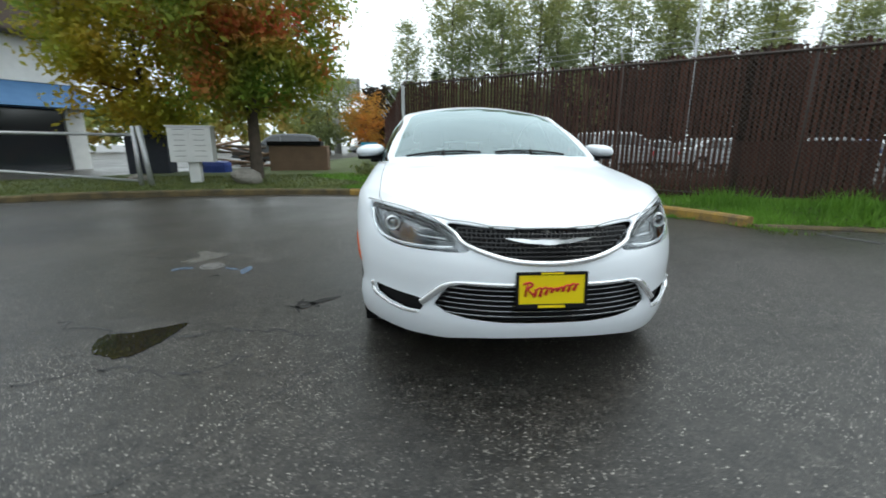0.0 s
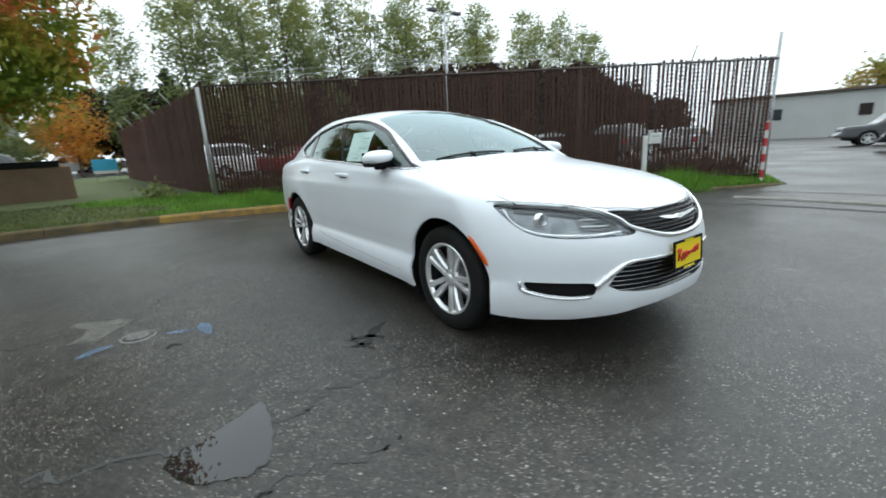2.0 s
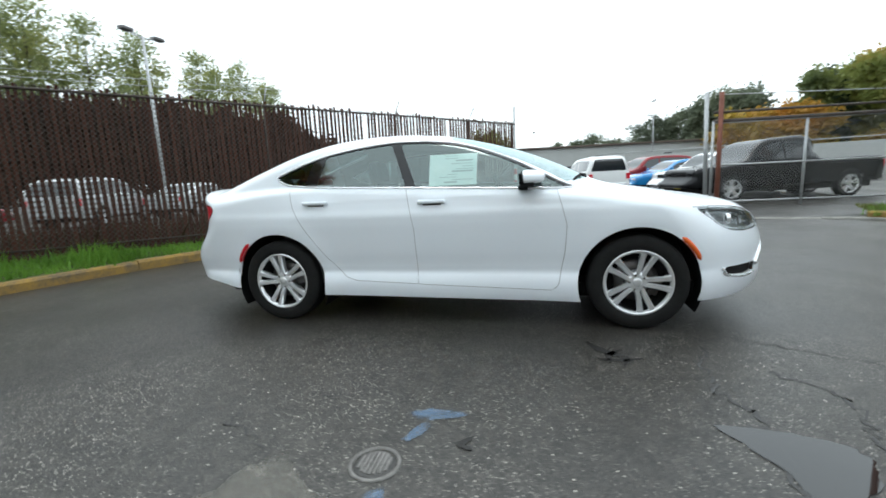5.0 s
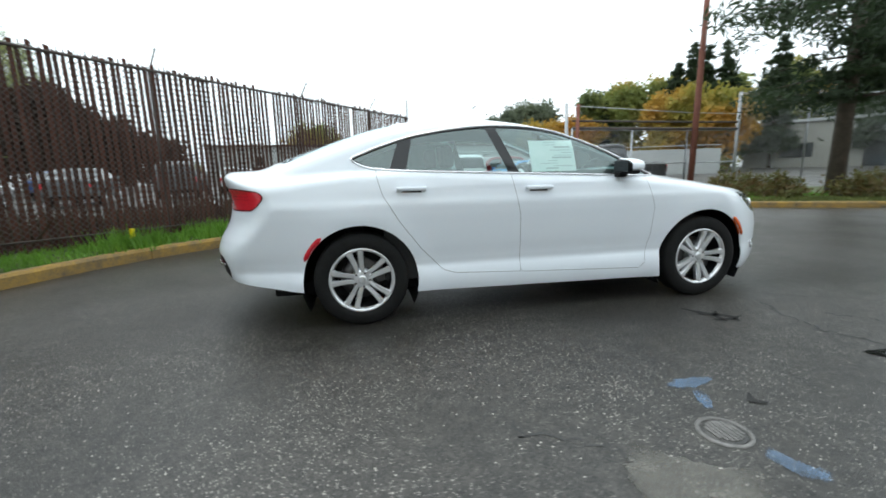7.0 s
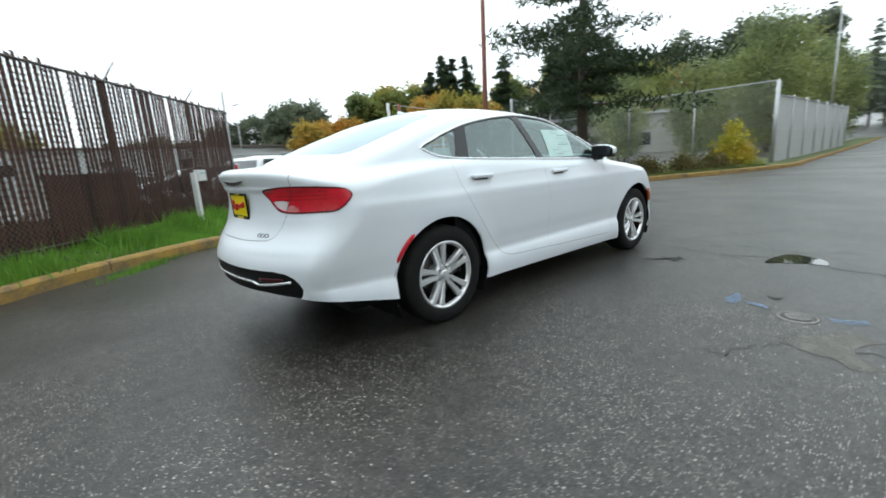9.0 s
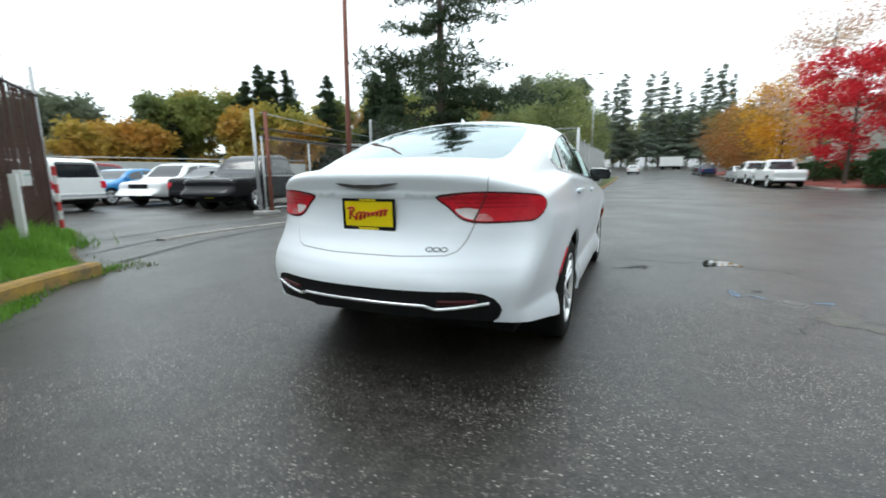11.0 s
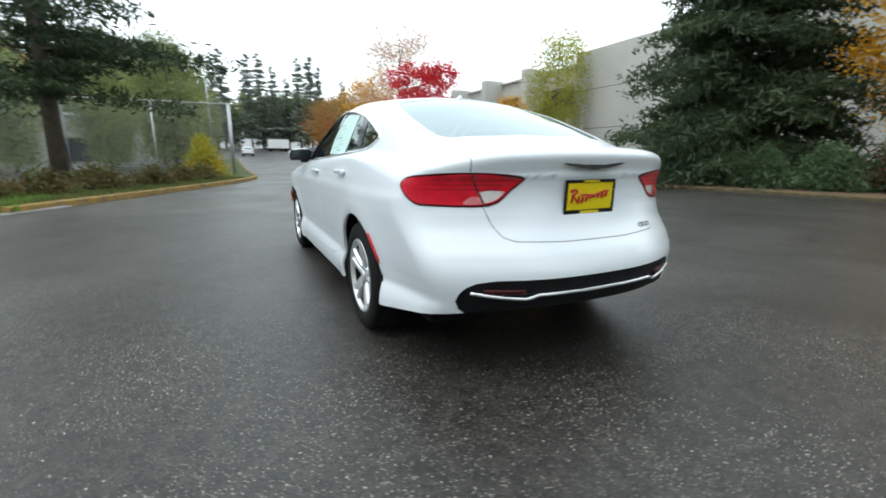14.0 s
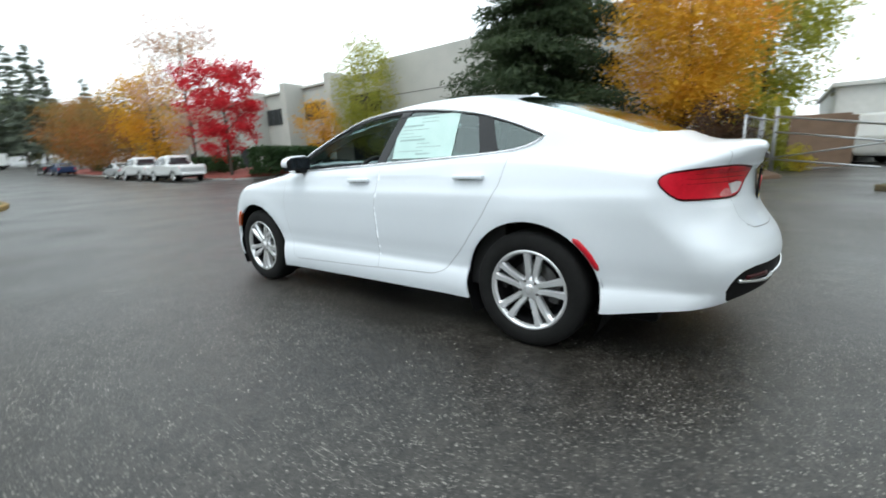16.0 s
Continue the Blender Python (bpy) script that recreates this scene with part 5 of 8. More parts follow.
sp = band_spots(kerb_b[: len(kerb_b) // 2], 0.17, 1.4, 9000, 5)
blades("grass", sp, 0.03, 0.10, 0.010, M_DRYBLADE, "short grass on the planted corner", 6, lambda x, y: gz(x, y) + 0.13)
sp = band_spots(np.array([(4.05, 1.62), (5.6, 1.15), (8.6, -0.38)]), 0.0, 2.2, 30000, 7)
blades("grass", sp[fence_side(sp[:, 0], sp[:, 1]) > -0.2], 0.03, 0.11, 0.008, M_BLADE, "green grass at the end of the verge", 5, verge_a_z)
r7 = np.random.default_rng(77)
sp = np.column_stack([r7.uniform(5.2, 8.8, 9000), r7.uniform(-11.5, -6.6, 9000)])
sp = sp[(sp[:, 1] < -6.4 - (sp[:, 0] - 5.2) * 1.05 + r7.normal(0, 0.15, len(sp))) & (sp[:, 1] > -12.3 + (sp[:, 0] - 5.2) * 0.3)]
blades("weeds", sp, 0.04, 0.20, 0.012, M_BLADE, "green weeds and grass at the foot of the gate", 18, lambda x, y: 0.06)
r5 = np.random.default_rng(8)
sp = np.column_stack([4.0 + r5.gamma(1.5, 0.35, 500), r5.uniform(0.9, 1.9, 500)])
blades("weeds", sp[::2], 0.02, 0.06, 0.008, M_DRYBLADE, "scattered weeds at the end of the kerb", 9, lambda x, y: 0.0)

for cx, cy, ex, ey, n0 in ((3.30, 2.62, 0.20, -0.20, 420), (4.22, 1.50, 0.10, -0.20, 300)):
    d5 = r5.normal(0, 1, n0)
    sp = np.column_stack([cx + ex * d5 + r5.normal(0, 0.05, n0), cy + ey * d5 + r5.normal(0, 0.05, n0)])
    blades("weeds", sp, 0.02, 0.09, 0.008, M_BLADE, "weed clump growing in the gutter", n0, lambda x, y: 0.0)
g = thing("yellow_marker", "small bright yellow plastic marker in the grass", "marker", (2.755, 4.51, 0.28))
part("tab", box(-0.045, 0.045, -0.02, 0.02, -0.05, 0.10, 0.015, M_YELLOW), g)
# brush along the back of the fence
sp = FENCE_A + (FENCE_B - FENCE_A) * r5.random((15000, 1)) * 0.98
sp = sp + (FENCE_B - FENCE_A)[::-1] * [-1, 1] / 12.2 * (0.2 + 1.1 * r5.random((15000, 1)))
blades("bramble", sp[::2], 0.15, 0.7, 0.04, leaf_material("dead_bramble", (0.03, 0.02, 0.012), (0.08, 0.055, 0.03)), "dark dead bramble along the back of the fence", 17, lambda x, y: 0.05)


def blob(name, outline, z, material, label, category, wob=0.12, seed=1):
    """A flat uneven patch lying on the asphalt."""
    p = rounded(outline, 7)
    rnd = random.Random(seed)
    c = p.mean(0)
    p = [c + (q - c) * (1 + rnd.uniform(-wob, wob)) for q in p]
    v = [(q[0], q[1], z + gz(*q)) for q in p] + [(q[0] * 1.0, q[1], -0.01 + gz(*q)) for q in p]
    n = len(p)
    f = [tuple(range(n))] + [(i, n + i, n + (i + 1) % n, (i + 1) % n) for i in range(n)]
    me = raw(name, v, f, material)
    bm = bmesh.new()
    bm.from_mesh(me)
    bmesh.ops.recalc_face_normals(bm, faces=bm.faces[:])
    bm.to_mesh(me)
    bm.free()
    return tagged(new(name, me), label, category, kind="structure")


blob("puddle", [(-2.48, -1.60), (-2.42, -1.80), (-2.22, -1.90), (-2.10, -1.75), (-2.07, -1.45), (-2.2, -1.5), (-2.35, -1.57)], 0.004, M_WATER, "shallow rain puddle on the asphalt", "puddle", 0.05, 11)
MAN = (-2.53, -0.06)
blob("asphalt_patch", [(-3.05, 0.66), (-2.72, 0.48), (-2.54, 0.41), (-2.48, 0.36), (-2.60, 0.26), (-2.70, 0.14), (-2.76, 0.0), (-2.90, -0.06), (-2.98, 0.04), (-2.86, 0.18), (-2.82, 0.34), (-2.92, 0.48)], 0.003, M_PATCH, "pale worn repair patch by the manhole", "patch", 0.10, 5)


def streak(pts, widths, material, label, category, seed):
    """A smeared stroke lying on the asphalt, uneven in width."""
    p = rounded(pts, 6, False)
    rnd = np.random.default_rng(seed)
    w = np.interp(np.linspace(0, 1, len(p)), np.linspace(0, 1, len(widths)), widths) * rnd.uniform(0.7, 1.25, len(p))
    nn = strip_normals(p) * w[:, None]
    k = len(p)
    v = np.concatenate([np.column_stack([p + nn, np.full(k, 0.0045)]), np.column_stack([p - nn, np.full(k, 0.0045)])])
    tagged(new("paint_mark" if category == "paint mark" else "stain", raw("streak", v, [(i, i + 1, k + i + 1, k + i) for i in range(k - 1)], material)), label, category, kind="structure")


streak([(-2.20, -0.05), (-2.16, -0.16), (-2.14, -0.28), (-2.10, -0.42)], (0.02, 0.05, 0.045, 0.01), M_BLUEMARK, "faded pale blue utility paint stroke", "paint mark", 7)
streak([(-2.19, -0.22), (-2.30, -0.17), (-2.42, -0.11)], (0.022, 0.025, 0.02), M_BLUEMARK, "faded blue paint line running to the manhole", "paint mark", 9)
streak([(-2.62, -0.10), (-2.72, -0.12), (-2.80, -0.16), (-2.86, -0.24)], (0.02, 0.045, 0.05, 0.02), M_BLUEMARK, "faded blue utility paint stroke", "paint mark", 8)
streak([(-1.16, -1.00), (-1.30, -1.08), (-1.40, -1.20), (-1.50, -1.18)], (0.008, 0.032, 0.024, 0.006), M_STAIN, "dark smear of wet dirt by the front wheel", "stain", 21)
streak([(-1.28, -1.20), (-1.36, -1.12), (-1.47, -1.10)], (0.006, 0.022, 0.008), M_STAIN, "dark smear of wet dirt by the front wheel", "stain", 23)
streak([(-1.40, -1.30), (-1.44, -1.18), (-1.43, -1.04)], (0.005, 0.018, 0.006), M_STAIN, "dark smear of wet dirt by the front wheel", "stain", 24)
streak([(-2.30, -0.42), (-2.36, -0.38), (-2.39, -0.43)], (0.006, 0.018, 0.006), M_STAIN, "small dark crumb of dirt on the asphalt", "stain", 22)


def manhole(x, y, r):
    m = thing("manhole_cover", "round cast-iron manhole cover with raised bars", "manhole", (x, y, 0))
    part("frame_ring", revolve([(r + 0.022, -0.01), (r + 0.022, 0.004), (r + 0.008, 0.008), (r + 0.006, -0.01)], 40, M_IRONRIM, axis="z"), m, "pale worn ring")
    part("lid", revolve([(0, 0.004), (r * 0.96, 0.004), (r, 0.0), (r, -0.01)], 40, M_IRON, axis="z"), m)
    for k in range(-3, 4):
        w = math.sqrt(max(0, (r * 0.82) ** 2 - (k * r * 0.22) ** 2))
        part("bar", box(-w, w, k * r * 0.22 - 0.006, k * r * 0.22 + 0.006, 0.004, 0.010, 0.002, M_IRONRIM), m)


manhole(MAN[0], MAN[1], 0.084)
def crack(pts, seed, w=0.006):
    p = rounded(pts, 14, False)
    rnd = np.random.default_rng(seed)
    p = p + rnd.normal(0, 0.02, p.shape)
    n = strip_normals(p)
    ww = w * rnd.uniform(0.3, 1.2, len(p))[:, None]
    v = np.concatenate([np.column_stack([p + n * ww, np.full(len(p), 0.0025)]), np.column_stack([p - n * ww, np.full(len(p), 0.0025)])])
    k = len(p)
    f = [(i, i + 1, k + i + 1, k + i) for i in range(k - 1)]
    tagged(new("crack", raw("crack", v, f, M_SEAM)), "dark crack in the asphalt", "crack", kind="structure")


crack([(-2.0, -3.6), (-1.75, -3.0), (-1.3, -2.4), (-1.0, -1.9)], 1)
crack([(-2.6, -2.2), (-2.2, -2.0), (-1.8, -2.1), (-1.5, -1.9)], 2, 0.009)
crack([(-2.3, 0.8), (-2.6, 0.4), (-3.2, 0.3), (-3.9, 0.6)], 3)
crack([(-1.2, -1.7), (-1.7, -1.55), (-2.1, -1.65), (-2.9, -1.4)], 4, 0.012)
crack([(3.0, 5.0), (2.6, 3.6), (2.9, 2.6)], 5)
# old rail of the sliding gate and patched strips in the lot's mouth
for x0, lab, mt in ((5.6, "dark seam where two layers of asphalt meet", M_SEAM), (6.6, "steel gate track set in the ground", M_IRON), (7.5, "pale concrete strip across the driveway", M_PATCH)):
    pts = np.array([(x0 - 0.9, 1.0), (x0 - 0.15, -1.0), (x0, -3.0), (x0 + 0.05, -5.0), (x0 + 0.4, -7.0)])
    p = rounded(pts, 8, False)
    n = strip_normals(p) * (0.05 if mt is not M_PATCH else 0.12)
    k = len(p)
    v = np.concatenate([np.column_stack([p + n, np.full(k, 0.006)]), np.column_stack([p - n, np.full(k, 0.006)])])
    tagged(new("driveway_strip", raw("driveway_strip", v, [(i, i + 1, k + i + 1, k + i) for i in range(k - 1)], mt)), lab, "strip", kind="structure")

kerb([(4.82, -7.75), (5.42, -6.6), (5.95, -4.8), (6.3, -3.0), (6.38, -1.3), (6.2, -0.4)], "worn pale concrete gutter across the driveway", width=0.2, height=0.03, stone=mat("worn_gutter", (0.12, 0.115, 0.105), (0.32, 0.31, 0.285), rough=0.85, scale=4, fine=40, bump=0.5))

# ---- fences ----


def fence_post(root, x, y, z0, h, r=0.035, m=None, lean=(0, 0), name="post", label=""):
    return part(name, tube([(x, y, z0 - 0.1), (x + lean[0], y + lean[1], z0 + h)], r, 10, m or M_GALV), root, label)


def slat_fence(a, b, z0a, z0b, h, label, broken, pitch=0.086, width=0.068, seed=1, thin=0.012):
    """A chain-link frame filled with upright brown slats; each slat is a part."""
    root = thing("slat_fence", label, "fence")
    a, b = np.array(a, float), np.array(b, float)
    L = np.linalg.norm(b - a)
    u = (b - a) / L
    ang = math.degrees(math.atan2(u[1], u[0]))
    rnd = random.Random(seed)
    shapes = []
    for k in range(5):
        hh = h + 0.03 - 0.02 * k
        bm = bmesh.new()
        w, t = width / 2, thin / 2
        ring = [(-w, -t), (w, -t), (w, t), (-w, t)]
        lo = [bm.verts.new((x, y, 0)) for x, y in ring]
        hi = [bm.verts.new((x * (0.9 if k % 2 else 0.7), y, hh + (0.015 if x < 0 else 0))) for x, y in ring]
        for i in range(4):
            bm.faces.new((lo[i], lo[(i + 1) % 4], hi[(i + 1) % 4], hi[i]))
        bm.faces.new(hi)
        me = bpy.data.meshes.new("slat")
        bm.to_mesh(me)
        bm.free()
        me.materials.append(M_SLAT)
        shapes.append(me)
    n = int(L / pitch)
    for i in range(n):
        if rnd.random() < broken:
            continue
        p = a + u * (i + 0.5) * pitch
        z = z0a + (z0b - z0a) * i / n
        o = new("slat", shapes[rnd.randrange(5)])
        o.parent = root
        o.matrix_basis = pose(p[0], p[1], z - 0.02 + rnd.uniform(-0.02, 0.03), rnd.uniform(-0.3, 0.3), rnd.uniform(-0.35, 0.35), ang + rnd.uniform(-2, 2))
    nrm = np.array([u[1], -u[0]])
    for zz, r in ((h - 0.06, 0.020), (0.12, 0.010)):
        q = nrm * 0.03
        part("rail", tube([(a[0] + q[0], a[1] + q[1], z0a + zz), (b[0] + q[0], b[1] + q[1], z0b + zz)], r, 8, M_RAILDARK), root, "dark horizontal rail")
    # barbs of the mesh along the top
    v, f = [], []
    m = int(L / 0.06)
    for i in range(m):
        p = a + u * (i + 0.5) * L / m
        z = z0a + (z0b - z0a) * i / m + h - 0.04
        dx = rnd.uniform(-0.02, 0.009)
        k = len(v)
        hh = rnd.uniform(0.03, 0.08)
        for sx in (-0.006, 0.006):
            v += [(p[0] + u[0] * sx, p[1] + u[1] * sx, z), (p[0] + u[0] * (sx + dx), p[1] + u[1] * (sx + dx), z + hh)]
        f.append((k, k + 1, k + 3, k + 2))
    tagged(part("mesh_top", raw("mesh_top", v, f, M_RAILDARK), root, "frayed wire along the top"), kind="stuff")
    return root, u, nrm


fa, fu, fn = slat_fence(FENCE_A, FENCE_B, 0.28, 0.12, 2.44, "tall chain-link fence filled with dark brown upright slats", 0.012, width=0.057, pitch=0.085)
for px, py, zb in ((3.40, 5.3 - 1.05, 0.2), (5.56, 3.767 - 1.35, 0.16), (7.24, 0.98, 0.14)):
    t = np.dot(np.array([px, py]) - FENCE_A, fu)
    p = FENCE_A + fu * t - fn * 0.05
    fence_post(fa, p[0], p[1], zb, 2.42, 0.03, M_RAILDARK, label="dark steel post")
    part("barb_arm", tube([(p[0], p[1], zb + 2.40), (p[0] + fn[0] * 0.22, p[1] + fn[1] * 0.22, zb + 2.68)], 0.014, 6, M_GALV), fa)
fence_post(fa, FENCE_A[0] + 0.02, FENCE_A[1] - 0.06, 0.28, 2.36, 0.045, M_GALV, label="pale galvanised corner post")
fence_post(fa, FENCE_B[0] + 0.05, FENCE_B[1], 0.05, 2.95, 0.032, M_GALV, label="tall galvanised end post")
part("wire", tube([(FENCE_A[0], FENCE_A[1], 2.78), (3.4, 4.2, 2.80), (FENCE_B[0], FENCE_B[1], 2.70)], 0.004, 4, M_GALV), fa)
part("wire", tube([(FENCE_A[0], FENCE_A[1], 2.88), (3.4, 4.2, 2.90), (FENCE_B[0], FENCE_B[1], 2.80)], 0.004, 4, M_GALV), fa)
fb, _, bn = slat_fence(FENCE_A + [-0.03, 0.06], (-2.3, 24.0), 0.28, 0.3, 2.32, "brown slatted fence running back along the grass", 0.0, pitch=0.060, width=0.056, seed=4)
for k in range(1, 6):
    p = FENCE_A + (np.array([-2.3, 24.0]) - FENCE_A) * k / 6
    part("barb_arm", tube([(p[0], p[1], 2.5), (p[0] - 0.25, p[1], 2.85)], 0.014, 6, M_GALV), fb)
# striped guard pipe at the fence's end
g = thing("guard_post", "red and white striped steel guard post", "bollard", (8.36, -0.10, 0))
for k in range(8):
    part("stripe", revolve([(0.036, 0.16 * k), (0.036, 0.16 * k + 0.16)], 16, mat("red_guard_paint", (0.45, 0.03, 0.03), (0.55, 0.05, 0.05), rough=0.6) if k % 2 else M_WHITEBOX, axis="z"), g)
part("cap", revolve([(0, 1.30), (0.026, 1.295), (0.036, 1.28)], 16, M_WHITEBOX, axis="z"), g)
# small sign box on a post
g = thing("sign_post", "white post with a small pale notice box", "sign", (6.22, 1.30, 0.13), rz=-44)
part("post", box(-0.042, 0.042, -0.042, 0.042, 0, 1.0, 0.008, M_WHITEBOX), g, "white square post")
part("notice_box", box(0.05, 0.29, -0.07, 0.03, 0.84, 1.05, 0.01, M_WHITEBOX), g, "pale notice box")
part("print", box(0.09, 0.25, -0.076, -0.072, 0.97, 1.0, 0, M_INK), g)
part("arm", box(-0.03, 0.12, -0.03, 0.03, 0.93, 0.98, 0.006, M_WHITEBOX), g)


def mesh_panel(a, b, z0, h, spacing=0.09, wire=0.0017, material=None):
    """Diagonal wires of a chain-link panel."""
    a, b = np.array(a, float), np.array(b, float)
    L = np.linalg.norm(b - a)
    u = np.array([*(b - a) / L, 0])
    nr = np.array([u[1], -u[0], 0])
    v, f = [], []
    n = int((L + h) / spacing)
    for s in (1, -1):
        for i in range(n):
            t0 = i * spacing - (h if s > 0 else 0)
            q = []
            for zz in (0, h):
                t = t0 + (zz if s > 0 else h - zz) if s > 0 else t0 - zz
                q.append((t, zz))
            (t1, z1), (t2, z2) = q
            # clip to the panel
            if t2 == t1:
                continue
            lo, hi = 0.0, 1.0
            for bound, sign in ((0.0, 1), (L, -1)):
                g0, g1 = sign * (t1 - bound), sign * (t2 - bound)
                if g0 < 0 and g1 < 0:
                    lo, hi = 1, 0
                elif g0 < 0:
                    lo = max(lo, g0 / (g0 - g1))
                elif g1 < 0:
                    hi = min(hi, g0 / (g0 - g1))
            if hi - lo < 0.02:
                continue
            e = []
            for k in (lo, hi):
                t, zz = t1 + (t2 - t1) * k, z1 + (z2 - z1) * k
                e.append(np.array([a[0], a[1], z0]) + u * t + np.array([0, 0, zz]))
            dv = (u * s + np.array([0, 0, -1.0])) * wire
            k = len(v)
            v += [e[0] - dv, e[0] + dv, e[1] + dv, e[1] - dv]
            f.append((k, k + 1, k + 2, k + 3))
            k = len(v)
    return raw("wire_mesh", v, f, material or M_GALV)


for k in range(4):
    pa, pb = FENCE_A + (FENCE_B - FENCE_A) * k / 4 + fn * 0.02, FENCE_A + (FENCE_B - FENCE_A) * (k + 1) / 4 + fn * 0.02
    tagged(part("wire_mesh", mesh_panel(pa, pb, 0.26 - 0.04 * k, 2.42, 0.075, 0.0028, M_RAILDARK), fa, "dark diamond wire mesh"), kind="stuff")
BOARD = FENCE_A + fu * 8.35 - fn * 0.5
g = thing("plywood_panel", "brown plywood sheet standing behind the slatted fence", "board", (BOARD[0], BOARD[1], 0.05), rz=math.degrees(math.atan2(fu[1], fu[0])))
part("sheet", box(-0.95, 0.95, -0.012, 0.012, 0, 1.16, 0.003, mat("brown_stained_plywood", (0.035, 0.014, 0.010), (0.075, 0.032, 0.022), rough=0.8, scale=2.5, fine=30)), g, "brown-stained sheet")
part("batten", box(-0.95, 0.95, 0.012, 0.05, 1.10, 1.16, 0.004, M_RAILDARK), g, "dark top batten")


def chain_fence(points, h, label, posts=3.0, z0=0.12, rails=("top",), name="chain_link_fence", m=None):
    root = thing(name, label, "fence")
    for a, b in zip(points, points[1:]):
        a, b = np.array(a, float), np.array(b, float)
        L = np.linalg.norm(b - a)
        n = max(1, round(L / posts))
        for k in range(n + 1):
            p = a + (b - a) * k / n
            fence_post(root, p[0], p[1], z0 + gz(*p) - 0.1, h + 0.14, 0.032, m, label="galvanised post")
        za, zb = z0 + gz(*a), z0 + gz(*b)
        part("rail", tube([(*a, za + h), (*b, zb + h)], 0.022, 8, m or M_GALV), root, "top rail")
        if "mid" in rails:
            part("rail", tube([(*a, za + h * 0.5), (*b, zb + h * 0.5)], 0.02, 8, m or M_GALV), root)
            part("rail", tube([(*a, za + 0.12), (*b, zb + 0.12)], 0.02, 8, m or M_GALV), root)
        for k in range(n):
            p, q = a + (b - a) * k / n, a + (b - a) * (k + 1) / n
            tagged(part("wire_mesh", mesh_panel(p, q, z0 + gz(*p), h), root, "diamond wire mesh"), kind="stuff")
    return root


chain_fence([(9.0, -11.5), (9.5, -15.0), (7.5, -19.0), (1.42, -18.9)], 3.25, "galvanised chain-link fence behind the planted corner")
gt = chain_fence([(8.5, -5.1), (8.9, -9.45), (9.0, -11.5)], 2.12, "chain-link sliding driveway gate with dark top beams", posts=2.3, rails=("mid",), name="driveway_gate", z0=0.04)
for zz, rr_ in ((2.20, 0.045), (2.42, 0.03)):
    part("beam", tube([(8.5, -5.1, zz), (8.9, -9.45, zz), (9.0, -11.5, zz)], rr_, 8, M_RAILDARK), gt, "dark steel top beam")
part("wire", tube([(8.5, -5.1, 2.86), (8.9, -9.45, 2.72), (9.0, -11.5, 2.70)], 0.012, 6, M_GALV), gt, "pale top wire")
fence_post(gt, 8.44, -5.24, 0.0, 2.9, 0.055, M_RUST, label="rusty brown gate post")
fence_post(gt, 8.68, -5.06, 0.0, 2.95, 0.05, M_GALV, label="tall leaning gate post", lean=(-0.04, 0.10))
part("footing", box(8.28, 8.84, -5.42, -4.9, -0.02, 0.09, 0.03, M_CONCRETE), gt, "rough concrete footing")
fence_post(gt, 9.0, -11.5, 0.0, 3.4, 0.05, M_GALV, label="tall galvanised gate post")
# grey slatted screen along the street
g = thing("street_fence", "chain-link fence with pale grey slats along the street", "fence")
for k in range(130):
    y0 = -19.0 - 0.16 * k
    o = part("slat", box(-0.006, 0.006, -0.07, 0.07, 0, 2.75, 0, M_WAREHOUSE), g) if k == 0 else new("slat", o.data)
    o.parent = g
    o.location = (1.45, y0, gz(1.45, y0) + 0.1)
for k in range(8):
    y0 = -18.9 - 3.0 * k
    fence_post(g, 1.42, y0, gz(1.4, y0), 3.35 if k == 0 else 2.95, 0.075 if k == 0 else 0.035, label="galvanised post")
part("rail", tube([(1.42, -18.9, 2.85), (1.42, -39.9, 3.0)], 0.025, 8, M_GALV), g)

# rusty pole, light poles
g = thing("utility_pole", "tall slim rust-brown steel pole", "pole", (8.84, -9.66, 0.1))
part("shaft", tube([(0, 0, -0.2), (-0.05, 0, 3), (-0.2, 0.05, 11)], [0.10, 0.095, 0.07], 12, M_RUST), g)
part("foot", revolve([(0.22, 0), (0.2, 0.12), (0.12, 0.16)], 16, M_RUST, axis="z"), g)


def light_pole(x, y, h, label, arm=0.6):
    g = thing("street_lamp", label, "lamp", (x, y, gz(x, y)))
    part("pole", tube([(0, 0, 0), (0, 0, h)], [0.09, 0.05], 8, M_GALV), g)
    for s in (-1, 1):
        part("arm", tube([(0, 0, h - 0.1), (s * arm, 0, h + 0.05)], 0.03, 6, M_GALV), g)
        part("lamp_head", box(s * arm - 0.25, s * arm + 0.25, -0.15, 0.15, h, h + 0.14, 0.04, M_DARKMETAL), g, "dark flood lamp head")


light_pole(12.0, 15.4, 7.6, "twin flood lamp on a pole behind the slatted fence", 0.75)
light_pole(66.0, -0.2, 7.4, "slim twin flood lamp behind the long shed")
light_pole(58.0, -15.5, 9.6, "slim twin flood lamp far behind the lot")
light_pole(3.0, -45, 11.0, "tall lamp post beside the street")

